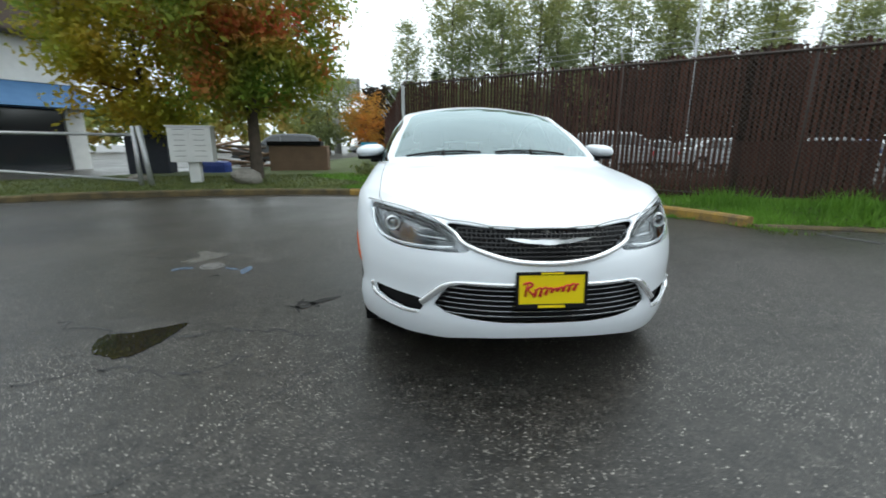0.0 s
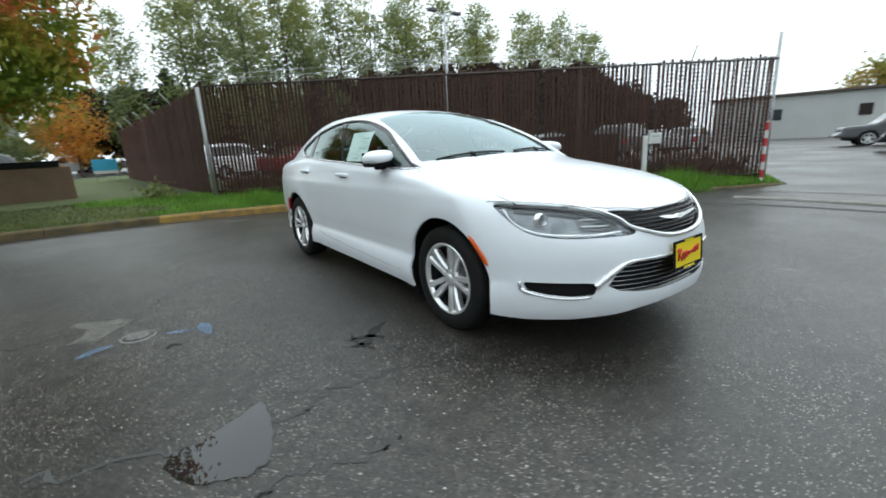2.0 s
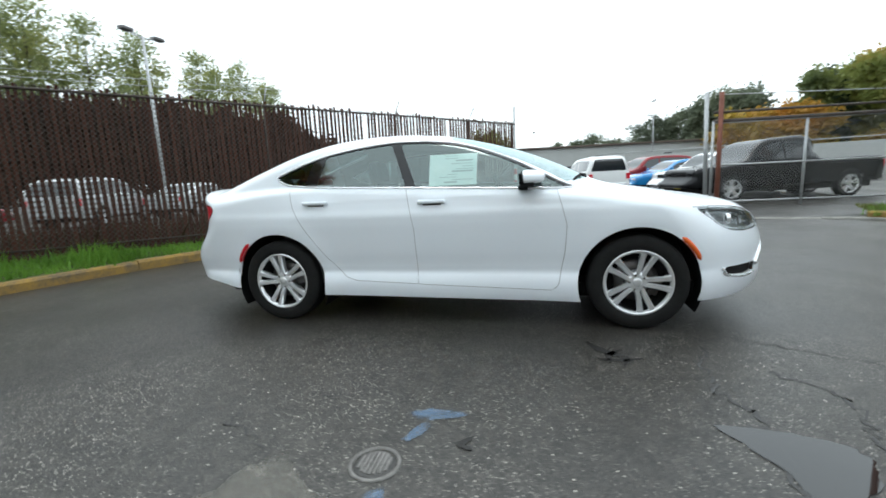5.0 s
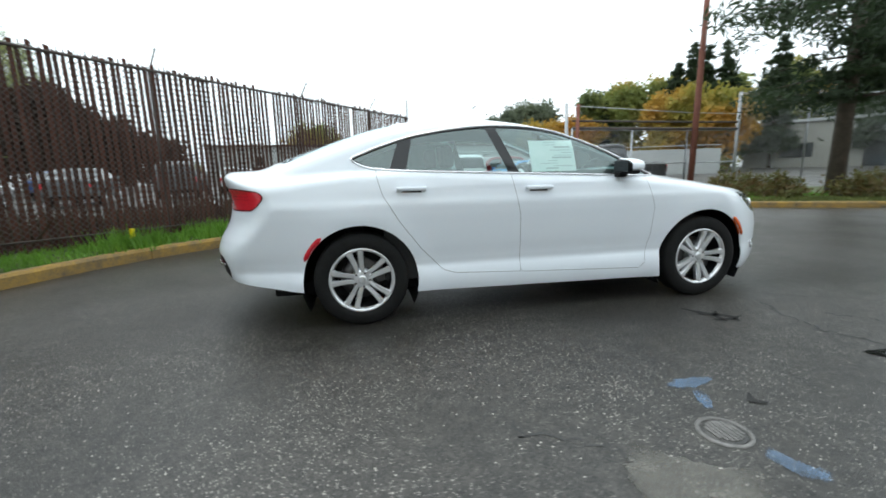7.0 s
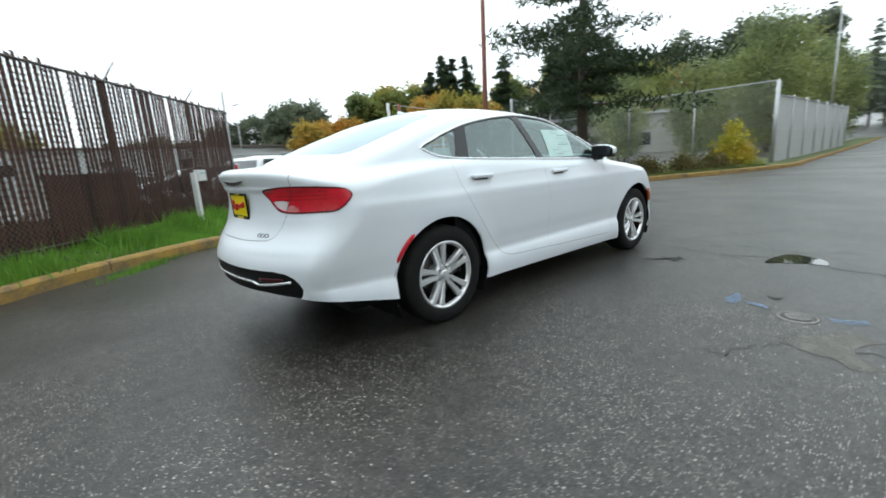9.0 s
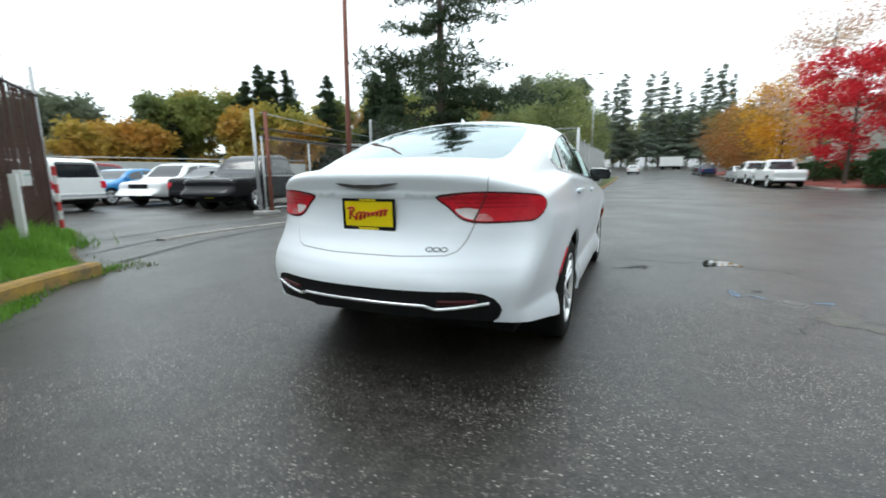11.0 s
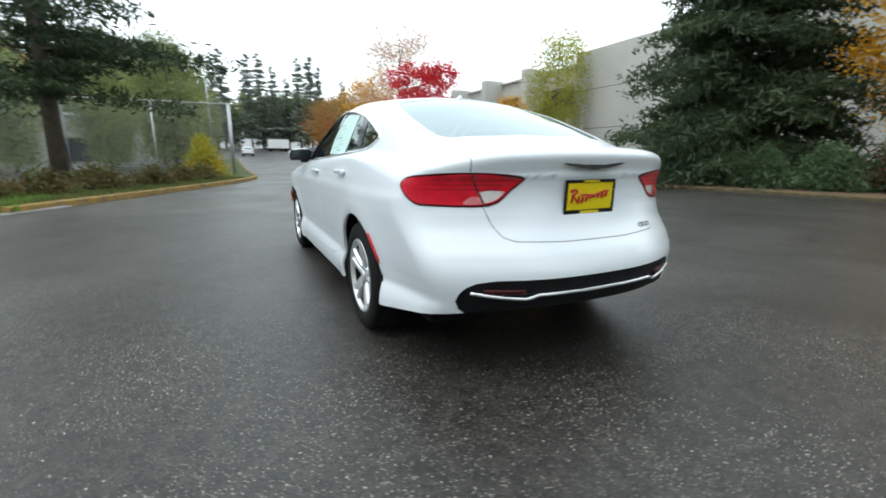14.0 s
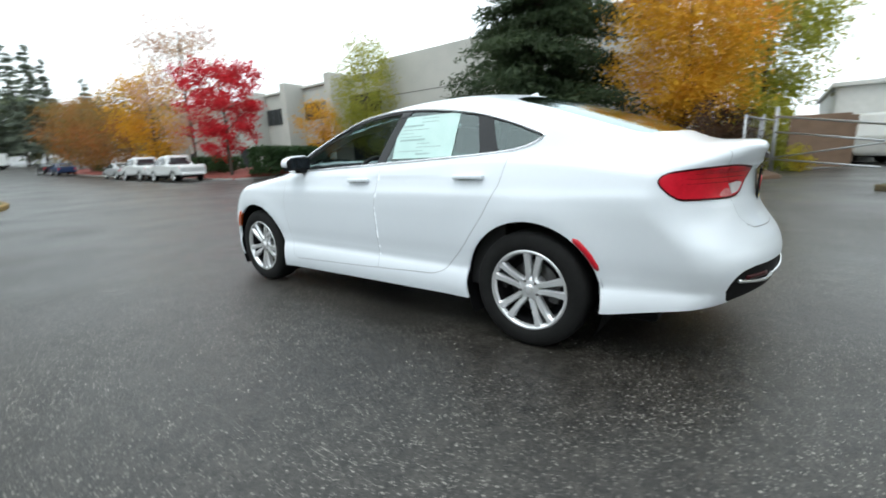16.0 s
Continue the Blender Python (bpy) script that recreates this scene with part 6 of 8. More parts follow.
# ---- trees ----


def leaf_cloud(centres, spread, per, size, seed, flat=1.0, long=1.0, hang=0.0):
    """Many small leaf quads scattered round the centres; returns vertices and faces."""
    r = np.random.default_rng(seed)
    c = np.repeat(np.asarray(centres, float), per, axis=0)
    n = len(c)
    sp = np.repeat(np.broadcast_to(np.asarray(spread, float), (len(centres),)), per)
    p = c + r.normal(0, 1, (n, 3)) * sp[:, None] * [1, 1, flat]
    a = r.normal(0, 1, (n, 3))
    a[:, 2] -= hang
    a /= np.linalg.norm(a, axis=1)[:, None]
    b = np.cross(a, r.normal(0, 1, (n, 3)))
    b /= np.linalg.norm(b, axis=1)[:, None] + 1e-9
    s = (size * r.uniform(0.6, 1.4, n))[:, None]
    a, b = a * s * long, b * s / math.sqrt(long)
    v = np.stack([p - a, p + b * 0.6, p + a, p - b * 0.6], axis=1).reshape(-1, 3)
    return v, np.arange(4 * n).reshape(-1, 4)


def fast_mesh(name, v, f, material):
    me = bpy.data.meshes.new(name)
    n, k = len(f), f.shape[1]
    me.vertices.add(len(v))
    me.vertices.foreach_set("co", np.ascontiguousarray(v, dtype=np.float32).ravel())
    me.loops.add(n * k)
    me.loops.foreach_set("vertex_index", f.astype(np.int32).ravel())
    me.polygons.add(n)
    me.polygons.foreach_set("loop_start", np.arange(0, n * k, k, dtype=np.int32))
    me.polygons.foreach_set("loop_total", np.full(n, k, dtype=np.int32))
    me.materials.append(material)
    me.update(calc_edges=True)
    return me


def limbs(h, r0, z_first, z_last, reach, count, rnd, rise=0.5, wob=0.2):
    """Trunk and limbs; returns meshes and the limbs' outer points."""
    n = 9
    trunk = [(wob * math.sin(k * 0.9 + rnd.random()) * k / n * 0.6, wob * math.cos(k * 0.7) * k / n * 0.5, h * k / (n - 1)) for k in range(n)]
    ms = [tube([(0, 0, -0.15)] + trunk, [r0 * 1.35] + [r0 * (1 - 0.9 * k / n) for k in range(n)], 9, M_BARK)]
    ends = []
    for k in range(count):
        t = (k + rnd.random()) / count
        z = z_first + (z_last - z_first) * t
        a = k * 2.4 + rnd.uniform(-0.4, 0.4)
        L = reach(z) * rnd.uniform(0.75, 1.1)
        bx, by = np.interp(z, [q[2] for q in trunk], [q[0] for q in trunk]), np.interp(z, [q[2] for q in trunk], [q[1] for q in trunk])
        pts = [(bx + math.cos(a) * L * s, by + math.sin(a) * L * s, z + L * rise * s + 0.1 * L * math.sin(s * 5 + k)) for s in (0, 0.3, 0.6, 1.0)]
        rr = r0 * (0.5 - 0.35 * t)
        ms.append(tube(pts, [rr, rr * 0.7, rr * 0.4, rr * 0.12], 5, M_BARK))
        ends.append(np.array(pts))
    return ms, ends


def broadleaf(name, label, at, h, crown, z0, leaf, n_clump, per, size, seed, trunk=0.14, spread=0.42, rise=0.5, category="tree", thin=1.0):
    """A leafy tree: bent trunk, limbs and a crown of clumped leaves with gaps."""
    rnd = random.Random(seed)
    t = thing(name, label, category, at, rz=rnd.uniform(0, 360))
    top = lambda z: crown * math.sqrt(max(0.05, 1 - ((z - (z0 + h) / 2) / ((h - z0) / 2 + 0.3)) ** 2))
    ms, ends = limbs(h * 0.92, trunk, z0 * 0.85, h * 0.86, top, 14, rnd, rise)
    part("trunk", merged(ms), t, "grey-brown trunk and limbs")
    c = []
    rn = np.random.default_rng(seed)
    while len(c) < n_clump:
        if rn.random() < 0.55:
            e = ends[rn.integers(len(ends))]
            k = rn.uniform(0.35, 1.05)
            p = e[0] + (e[-1] - e[0]) * k + rn.normal(0, 0.18 * crown, 3)
        else:
            z = rn.uniform(z0, h)
            a, q = rn.uniform(0, 6.283), math.sqrt(rn.uniform(0.1, 1)) * top(z)
            p = np.array([math.cos(a) * q, math.sin(a) * q, z])
        if z0 * 0.9 < p[2] < h * 1.03 and math.hypot(p[0], p[1]) < top(min(max(p[2], z0), h)) * 1.15 and noise.noise(Vector(p) * 0.9 + Vector((seed, 0, 0))) > -0.22 * thin:
            c.append(p)
    v, f = leaf_cloud(c, spread, per, size, seed, flat=0.75, long=1.25)
    part("crown", fast_mesh("crown", v, f, leaf), t)
    return t


def conifer(name, label, at, h, reach, z0, leaf, seed, trunk=0.2, droop=0.25, size=0.14, dense=1.0, levels=26, per=9, ragged=0.2, shape=None):
    """A fir or pine: whorls of drooping boughs set with tufts of needles."""
    rnd = random.Random(seed)
    t = thing(name, label, "tree", at, rz=rnd.uniform(0, 360))
    ms = [tube([(0, 0, -0.2), (0.03, 0, h * 0.3), (-0.05, 0.04, h * 0.7), (0, 0, h)], [trunk * 1.2, trunk * 0.85, trunk * 0.5, 0.02], 9, M_BARK)]
    cen, spr = [], []
    for i in range(levels):
        z = z0 + (h - z0) * (i + rnd.random() * 0.6) / levels
        q = (z - z0) / (h - z0)
        R = reach * (shape(q) if shape else (1 - q) ** 0.8) + 0.15
        m = max(4, int(8 * dense * (1 - 0.45 * q)))
        for k in range(m):
            a = rnd.uniform(0, 6.283)
            L = R * rnd.uniform(1 - 2.2 * ragged, 1 + ragged)
            if L < 0.2:
                continue
            pts = [(math.cos(a) * L * s, math.sin(a) * L * s, z + 0.12 * L * s - droop * L * s * s) for s in (0, 0.35, 0.7, 1.0)]
            ms.append(tube(pts, [0.035 * (1 - q) + 0.012, 0.02, 0.012, 0.005], 4, M_BARK))
            w = max(3, int(L * 5 * dense))
            for j in range(w):
                s = 0.22 + 0.8 * (j + rnd.random()) / w
                side = rnd.uniform(-0.28, 0.28) * L * (1.1 - 0.6 * s)
                cen.append((math.cos(a) * L * s - math.sin(a) * side, math.sin(a) * L * s + math.cos(a) * side, z + 0.12 * L * s - droop * L * s * s + rnd.uniform(-0.06, 0.05)))
                spr.append(0.10 + 0.05 * L)
    part("trunk", merged(ms), t, "dark trunk and boughs")
    v, f = leaf_cloud(cen, spr, per, size, seed, flat=0.4, long=1.9, hang=0.35)
    part("crown", fast_mesh("crown", v, f, leaf), t)
    return t


def bush(name, label, at, rx, ry, h, leaf, n, size, seed, category="shrub", box_=False, rz=0.0):
    """A shrub of many leaves on short stems."""
    r = np.random.default_rng(seed)
    t = thing(name, label, category, at, rz=rz)
    if box_:
        c = np.column_stack([r.uniform(-rx, rx, n), r.uniform(-ry, ry, n), r.uniform(0.08, h, n)])
        face = r.integers(0, 3, n)
        c[face == 0, 2] = h + r.normal(0, 0.03, (face == 0).sum())
        c[face == 1, 1] = np.sign(c[face == 1, 1]) * ry
        c[face == 2, 0] = np.where(r.random((face == 2).sum()) < 0.3, np.sign(c[face == 2, 0]) * rx, c[face == 2, 0])
        sp = 0.09
    else:
        a, q, zz = r.uniform(0, 6.283, n), np.sqrt(r.random(n)), r.random(n)
        k = np.sqrt(np.clip(1 - zz**2, 0.05, 1))
        lump = 0.8 + 0.35 * np.sin(a * 3 + seed) * np.cos(a * 5)
        c = np.column_stack([np.cos(a) * q * k * rx * lump, np.sin(a) * q * k * ry * lump, zz * h * (0.75 + 0.3 * np.sin(a * 4 + seed))])
        sp = 0.10
    stems = [tube([(0.3 * rx * math.cos(k), 0.3 * ry * math.sin(k), -0.05), (0.5 * rx * math.cos(k), 0.5 * ry * math.sin(k), h * 0.5)], [0.03, 0.01], 5, M_BARK) for k in range(5)]
    tagged(part("stems", merged(stems), t), kind="stuff")
    v, f = leaf_cloud(c, sp, 7, size, seed, long=1.3)
    part("leaves", fast_mesh("leaves", v, f, leaf), t)
    return t


def copies(src, spots, group):
    """Turned and scaled repeats of a tree at (x, y, height factor)."""
    tagged(src, group=group)
    rnd = random.Random(len(spots))
    for x, y, k in spots:
        o = copy_thing(src, pose(x, y, gz(x, y) - 0.05, 0, 0, rnd.uniform(0, 360)) @ Matrix.Diagonal((k * rnd.uniform(0.85, 1.15), k * rnd.uniform(0.85, 1.15), k, 1)))
        o["group"] = group


# by the mailbox
broadleaf("maple_tree", "autumn maple turning red over green leaves", (-4.75, 7.8, 0.2), 7.6, 2.5, 2.0, L_MAPLE, 400, 105, 0.064, 21, trunk=0.17, spread=0.28, thin=0.2)
broadleaf("maple_tree", "young maple with yellow and green autumn leaves", (-8.5, 9.8, 0.1), 6.8, 2.3, 1.7, L_YGREEN, 300, 105, 0.066, 22, trunk=0.11, spread=0.32, thin=0.35)
broadleaf("maple_tree", "orange autumn tree beyond the grass", (-5.2, 42, 0), 6.2, 1.9, 1.4, leaf_material("bright_orange_leaves", (0.62, 0.20, 0.03), (0.55, 0.28, 0.05), (0.30, 0.24, 0.05), scale=0.5, island=0.3), 70, 60, 0.10, 23)
broadleaf("maple_tree", "green tree beyond the parked trucks", (-9.5, 44, 0), 8.5, 4.0, 1.2, L_POPLAR, 120, 60, 0.13, 24)
bush("juniper_bush", "low green weed clump on the verge", (-1.9, 8.3, 0.25), 0.5, 0.4, 0.28, L_POPLAR, 60, 0.05, 30)
# tall row behind the fence
POP = [broadleaf("poplar_tree", "tall thin poplar with pale grey-green leaves", (4, 46, 0), 19, 2.5, 2.0, L_POPLAR, 200, 30, 0.15, 31, trunk=0.2, spread=0.55, rise=1.1),
       broadleaf("poplar_tree", "tall poplar with yellowing leaves", (14, 47, 0), 21, 2.7, 2.0, L_POPLAR, 215, 30, 0.16, 32, trunk=0.22, spread=0.55, rise=1.1),
       broadleaf("poplar_tree", "slender poplar with gaps in its crown", (24, 46, 0), 18, 2.1, 3.0, L_POPLAR, 160, 30, 0.15, 33, trunk=0.18, spread=0.5, rise=1.2)]
copies(POP[0], [(-1, 52, 0.8), (9, 44, 1.0), (19, 44, 1.0), (34, 45, 1.0), (48, 44, 1.0), (70, 47, 1.0)], "poplars behind the fence")
copies(POP[1], [(11.5, 55, 0.9), (28.5, 45, 0.95), (40, 45, 0.95), (58, 45, 1.0), (21, 57, 0.9)], "poplars behind the fence")
copies(POP[2], [(6.5, 50, 1.05), (17, 50, 1.1), (31, 50, 1.1), (44, 50, 1.0), (53, 46, 1.1), (65, 46, 1.1)], "poplars behind the fence")
conifer("fir_tree", "dark fir among the poplars", (2.2, 47, 0), 9.5, 2.2, 0.6, L_FIR, 34, levels=20, size=0.24, per=6)


def woodland(name, label, a, b, depth, h, leaf, n, seed, size=0.5, taper=(1, 1, 1, 1), crown=2.6, low=0.8, close=1.5):
    """A far belt of trees as one mass of leaves: rounded crowns of clumps, side by side, uneven in height."""
    r = np.random.default_rng(seed)
    length = math.hypot(b[0] - a[0], b[1] - a[1])
    cen, spr = [], []
    count = max(6, int(length / crown * close))
    for k in range(count):
        t = (k + r.random()) / count
        top = h * np.interp(t, (0, 0.55, 0.8, 1), taper) * r.uniform(low, 1.05)
        x, y = a[0] + (b[0] - a[0]) * t + r.normal(0, depth), a[1] + (b[1] - a[1]) * t + r.normal(0, depth)
        rad = crown * r.uniform(0.65, 1.25)
        z0 = float(ground_z(x, y))
        m = int(10 + 3.5 * top / crown)
        for _ in range(m):
            zz = math.sqrt(r.random())
            ring = rad * (1.0 if zz < 0.6 else math.sqrt(max(0.06, 1 - ((zz - 0.6) / 0.42) ** 2)))
            ang, q = r.uniform(0, 6.283), math.sqrt(r.random())
            cen.append((x + math.cos(ang) * q * ring, y + math.sin(ang) * q * ring, z0 + max(0.3, zz * top)))
            spr.append(0.16 * rad + 0.12)
    per = max(4, int(n * 5 / len(cen)))
    v, f = leaf_cloud(cen, spr, per, size, seed)
    return tagged(new(name, fast_mesh(name, v, f, leaf)), label, "woodland", kind="stuff")


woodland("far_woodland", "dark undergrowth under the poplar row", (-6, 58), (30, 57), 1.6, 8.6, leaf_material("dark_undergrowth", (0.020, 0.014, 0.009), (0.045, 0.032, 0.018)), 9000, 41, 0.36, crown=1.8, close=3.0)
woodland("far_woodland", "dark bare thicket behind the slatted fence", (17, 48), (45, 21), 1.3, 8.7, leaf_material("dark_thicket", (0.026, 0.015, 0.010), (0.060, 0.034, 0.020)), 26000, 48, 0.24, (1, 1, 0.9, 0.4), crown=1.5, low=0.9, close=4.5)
woodland("far_woodland", "far green wood beyond the side street", (-70, 70), (-6, 62), 3, 6.5, L_HILL, 1500, 46)
# wooded slope behind the car lot
L_HILLDARK = leaf_material("dark_hillside_leaves", (0.08, 0.10, 0.07), (0.17, 0.195, 0.12), scale=0.1, island=0.2)
L_HILLGOLD = leaf_material("golden_hillside_leaves", (0.40, 0.17, 0.03), (0.42, 0.27, 0.05), (0.24, 0.25, 0.05), scale=0.12, island=0.2)


def belt(az0, az1, far, h, leaf, n, seed, label, size=0.26, crown=2.6, depth=2.5):
    """A belt of woods across a stretch of compass bearings as seen from the lot."""
    p = [(far * math.cos(radians(q)), far * math.sin(radians(q))) for q in (az0, az1)]
    return woodland("far_woodland", label, p[0], p[1], depth, h, leaf, n, seed, size, crown=crown)


belt(8.0, 4.6, 85, 9.6, L_HILL, 1400, 40, "lone round tree behind the shed", crown=3.2, depth=0.8)
belt(-3, -12, 120, 9.6, L_HILLDARK, 3500, 42, "dark far woods rising behind the shed", crown=3.0)
belt(-11, -24, 112, 13.2, L_HILLDARK, 5000, 43, "dark far woods rising behind the shed", crown=3.2)
belt(-22, -33, 74, 11.2, L_HILLDARK, 6000, 44, "grey-green trees on the slope behind the lot", crown=3.0)
belt(-22, -31, 62, 7.2, L_HILLGOLD, 4000, 49, "golden undergrowth in front of the grey-green trees", crown=2.2)
belt(-31, -40, 66, 11.0, L_HILL, 6500, 45, "yellow and green woodland on the slope behind the lot", crown=2.8)
belt(-38.5, -46.5, 54, 9.0, L_HILLGOLD, 5000, 50, "orange woodland on the slope behind the lot", crown=2.6)
belt(-46, -62, 74, 13.2, L_HILL, 7000, 51, "yellow and green woodland behind the warehouse", crown=3.0)
belt(-56, -84, 82, 17.5, L_HILLDARK, 9000, 52, "dark green woodland beyond the planted corner", crown=3.2)
belt(-60, -82, 70, 11.6, L_HILL, 7000, 53, "green and yellow woodland beyond the planted corner", crown=2.8)
FIR = conifer("fir_tree", "tall dark fir standing over the far woods", (45.6, -38.5, 0), 13.4, 2.5, 2, L_PINE, 51, levels=22, size=0.22, per=6, ragged=0.45, dense=1.3)
copies(FIR, [(44.5, -40.0, 1.14), (43.3, -40.6, 1.1), (42.5, -42.6, 1.12), (46.8, -39.6, 1.0), (37.6, -44.8, 1.06), (34, -51.5, 1.16), (31.5, -51.0, 1.26), (29.8, -49.5, 1.18), (33.0, -50.0, 1.1), (54.0, -34.0, 0.72)], "far firs")
# planted corner with the pine
conifer("pine_tree", "large dark pine with open ragged boughs", (5.9, -11.8, 0.15), 13.5, 3.4, 2.4, L_PINE, 61, trunk=0.19, droop=0.16, size=0.065, dense=0.95, levels=21, per=24, ragged=0.45, shape=lambda q: 0.95 - 0.25 * q if q < 0.22 else (0.35 + 0.55 * (1 - q)) * (0.65 if int(q * 11) % 2 else 1.0))
for k, (x, y) in enumerate(((6.4, -8.6), (5.6, -9.6), (4.8, -11.0), (5.4, -12.4), (3.9, -12.7), (3.2, -14.4), (7.2, -10.2), (2.6, -15.6))):
    bush("low_shrub", "low spreading shrub with green and russet leaves", (x, y, gz(x, y) + 0.12), 0.85, 0.75, 0.55, L_BUSH, 190, 0.05, 62 + k)
bush("tall_shrub", "yellow-green shrub by the fence post", (2.6, -18.0, 0.15), 1.1, 0.9, 1.7, L_YGREEN, 420, 0.06, 75)
# street trees
POPS = broadleaf("poplar_tree", "green poplar along the street", (5.4, -37, 0.1), 10, 2.3, 1.0, L_POPLAR, 220, 50, 0.11, 81, spread=0.5, rise=1.0)
copies(POPS, [(8.5, -31, 0.7), (7.0, -44, 0.95), (5.5, -51, 0.95), (9.5, -38, 0.75), (12.5, -29, 0.65), (15, -33, 0.75), (4.5, -60, 1.0)], "poplars along the street")
FAR = conifer("fir_tree", "slim far fir at the end of the street", (-4, -118, 2.6), 23, 3.0, 3, L_HAZEFIR, 82, levels=30, size=0.19, per=8, ragged=0.45, dense=1.0, shape=lambda q: 0.9 - 0.75 * q)
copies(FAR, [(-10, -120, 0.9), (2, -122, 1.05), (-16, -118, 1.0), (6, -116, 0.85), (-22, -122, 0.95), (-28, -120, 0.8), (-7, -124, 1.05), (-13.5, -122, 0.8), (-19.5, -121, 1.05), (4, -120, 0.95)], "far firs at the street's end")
woodland("far_woodland", "grey-green treeline at the end of the street", (-60, -130), (40, -130), 2.5, 14, L_HAZEMIX, 14000, 83, 0.4, crown=3.6, close=3.0, low=0.6)
broadleaf("maple_tree", "scarlet maple at the corner of the drive", (-13.2, -30.0, 0.3), 8.8, 2.9, 1.8, L_RED, 90, 130, 0.085, 95, trunk=0.12, spread=0.30, thin=0.05)
broadleaf("birch_tree", "half-bare tree with pinkish thin leaves", (-14.0, -37.5, 0.5), 12.8, 3.6, 2.2, L_PINK, 210, 40, 0.085, 92, thin=0.6, spread=0.5)
broadleaf("birch_tree", "tree with yellow autumn leaves", (-13.2, -43.5, 0.5), 9.5, 3.0, 1.5, L_YELLOW, 140, 56, 0.095, 93, spread=0.5)
ORA = broadleaf("maple_tree", "orange autumn street tree", (-13.5, -51, 0.6), 8.5, 3.4, 1.4, L_ORANGE, 150, 44, 0.10, 94, spread=0.5, thin=0.5)
copies(ORA, [(-13.3, -58, 1.0), (-13.6, -66, 1.05), (-14.5, -75, 1.1)], "orange street trees")
bush("clipped_hedge", "dense clipped dark green hedge", (-16.2, -26.9, 0.35), 3.1, 0.9, 1.75, L_HEDGE, 1500, 0.09, 95, category="hedge", box_=True, rz=15)
for k, y in enumerate((-36, -41, -46, -52, -58, -65)):
    bush("clipped_hedge", "clipped green shrub under the street trees", (-15.0, y, 0.6), 1.3, 2.2, 1.1, L_HEDGE, 420, 0.11, 101 + k, category="hedge", box_=True)
broadleaf("maple_tree", "small orange-yellow tree before the building", (-24.5, -33.5, 0.1), 6.6, 2.3, 1.8, L_YELLOW, 80, 50, 0.09, 111, spread=0.4, trunk=0.09, thin=0.6)
broadleaf("willow_tree", "slender yellow-green tree against the concrete wall", (-26.6, -29.2, 0.1), 12.0, 2.9, 2.0, L_LIME, 230, 60, 0.085, 112, spread=0.5, trunk=0.12)
for k, (x, y) in enumerate(((-27, -24), (-27.4, -21), (-27, -36), (-27, -42))):
    bush("foundation_shrub", "rounded green shrub at the foot of the wall", (x, y, 0.05), 1.2, 1.2, 1.2, L_HEDGE, 260, 0.09, 120 + k)
conifer("spruce_tree", "broad dark spruce sweeping to the ground", (-16.4, -6.6, 0.1), 16.0, 4.2, 0.25, L_FIR, 131, trunk=0.24, droop=0.30, size=0.078, dense=1.65, levels=38, per=17, ragged=0.26, shape=lambda q: (1 - q) ** 0.75)
for k, (x, y) in enumerate(((-13.9, -7.6), (-13.8, -5.8), (-13.9, -4.1), (-14.0, -2.4), (-15.2, -1.4), (-14.6, -8.9))):
    bush("juniper_bush", "feathery low juniper along the kerb", (x, y, 0.08), 1.15, 1.05, 1.25, L_JUNIPER, 900, 0.05, 140 + k)
broadleaf("maple_tree", "broad golden-orange autumn maple", (-17.8, -0.8, 0.1), 9.6, 2.9, 1.9, L_GOLD, 520, 90, 0.058, 151, trunk=0.15, spread=0.42)
broadleaf("maple_tree", "tall yellow-green tree beside the gate", (-25.5, 1.6, 0.1), 11.5, 2.9, 2.4, L_LIME, 300, 60, 0.09, 152, trunk=0.15, spread=0.5, thin=0.6)
bush("tall_shrub", "bare brownish shrub under the golden tree", (-15.6, 0.3, 0.08), 1.7, 1.3, 2.5, L_BROWN, 420, 0.05, 153)
for k, (x, y) in enumerate(((-17.4, -0.5), (-18.6, 0.6), (-15.0, -0.9))):
    bush("tall_shrub", "brown leafless thicket behind the junipers", (x, y, 0.08), 1.9, 1.5, 2.7 if k < 2 else 1.8, L_BROWN, 420, 0.05, 160 + k)
for k, (x, y) in enumerate(((-15.4, 0.3), (-16.2, 1.0), (-14.6, 0.9), (-17.2, 1.2))):
    bush("low_shrub", "low weedy green growth along the old fence", (x, y, 0.06), 0.95, 0.75, 0.5, L_WEED, 420, 0.045, 170 + k)
for k, (x, y) in enumerate(((-20.0, 1.4), (-21.6, 2.2), (-21.0, 0.2))):
    bush("tall_shrub", "yellow-green shrub behind the old fence", (x, y, 0.05), 1.7, 1.5, 3.2 - 0.4 * k, L_LIME, 800, 0.075, 180 + k)
for k, (x, y) in enumerate(((-17.6, 0.7), (-18.4, 1.3))):
    bush("tall_shrub", "brown leafless thicket beside the gate", (x, y, 0.08), 1.2, 1.1, 2.3, L_BROWN, 520, 0.05, 190 + k)
bush("low_shrub", "weedy shrub at the fence foot", (-14.6, 1.6, 0.08), 0.8, 0.5, 0.35, L_BUSH, 200, 0.05, 154)
bush("low_shrub", "weedy shrub at the gate post", (-17.6, 3.0, 0.05), 0.6, 0.5, 0.9, L_YGREEN, 130, 0.05, 155)

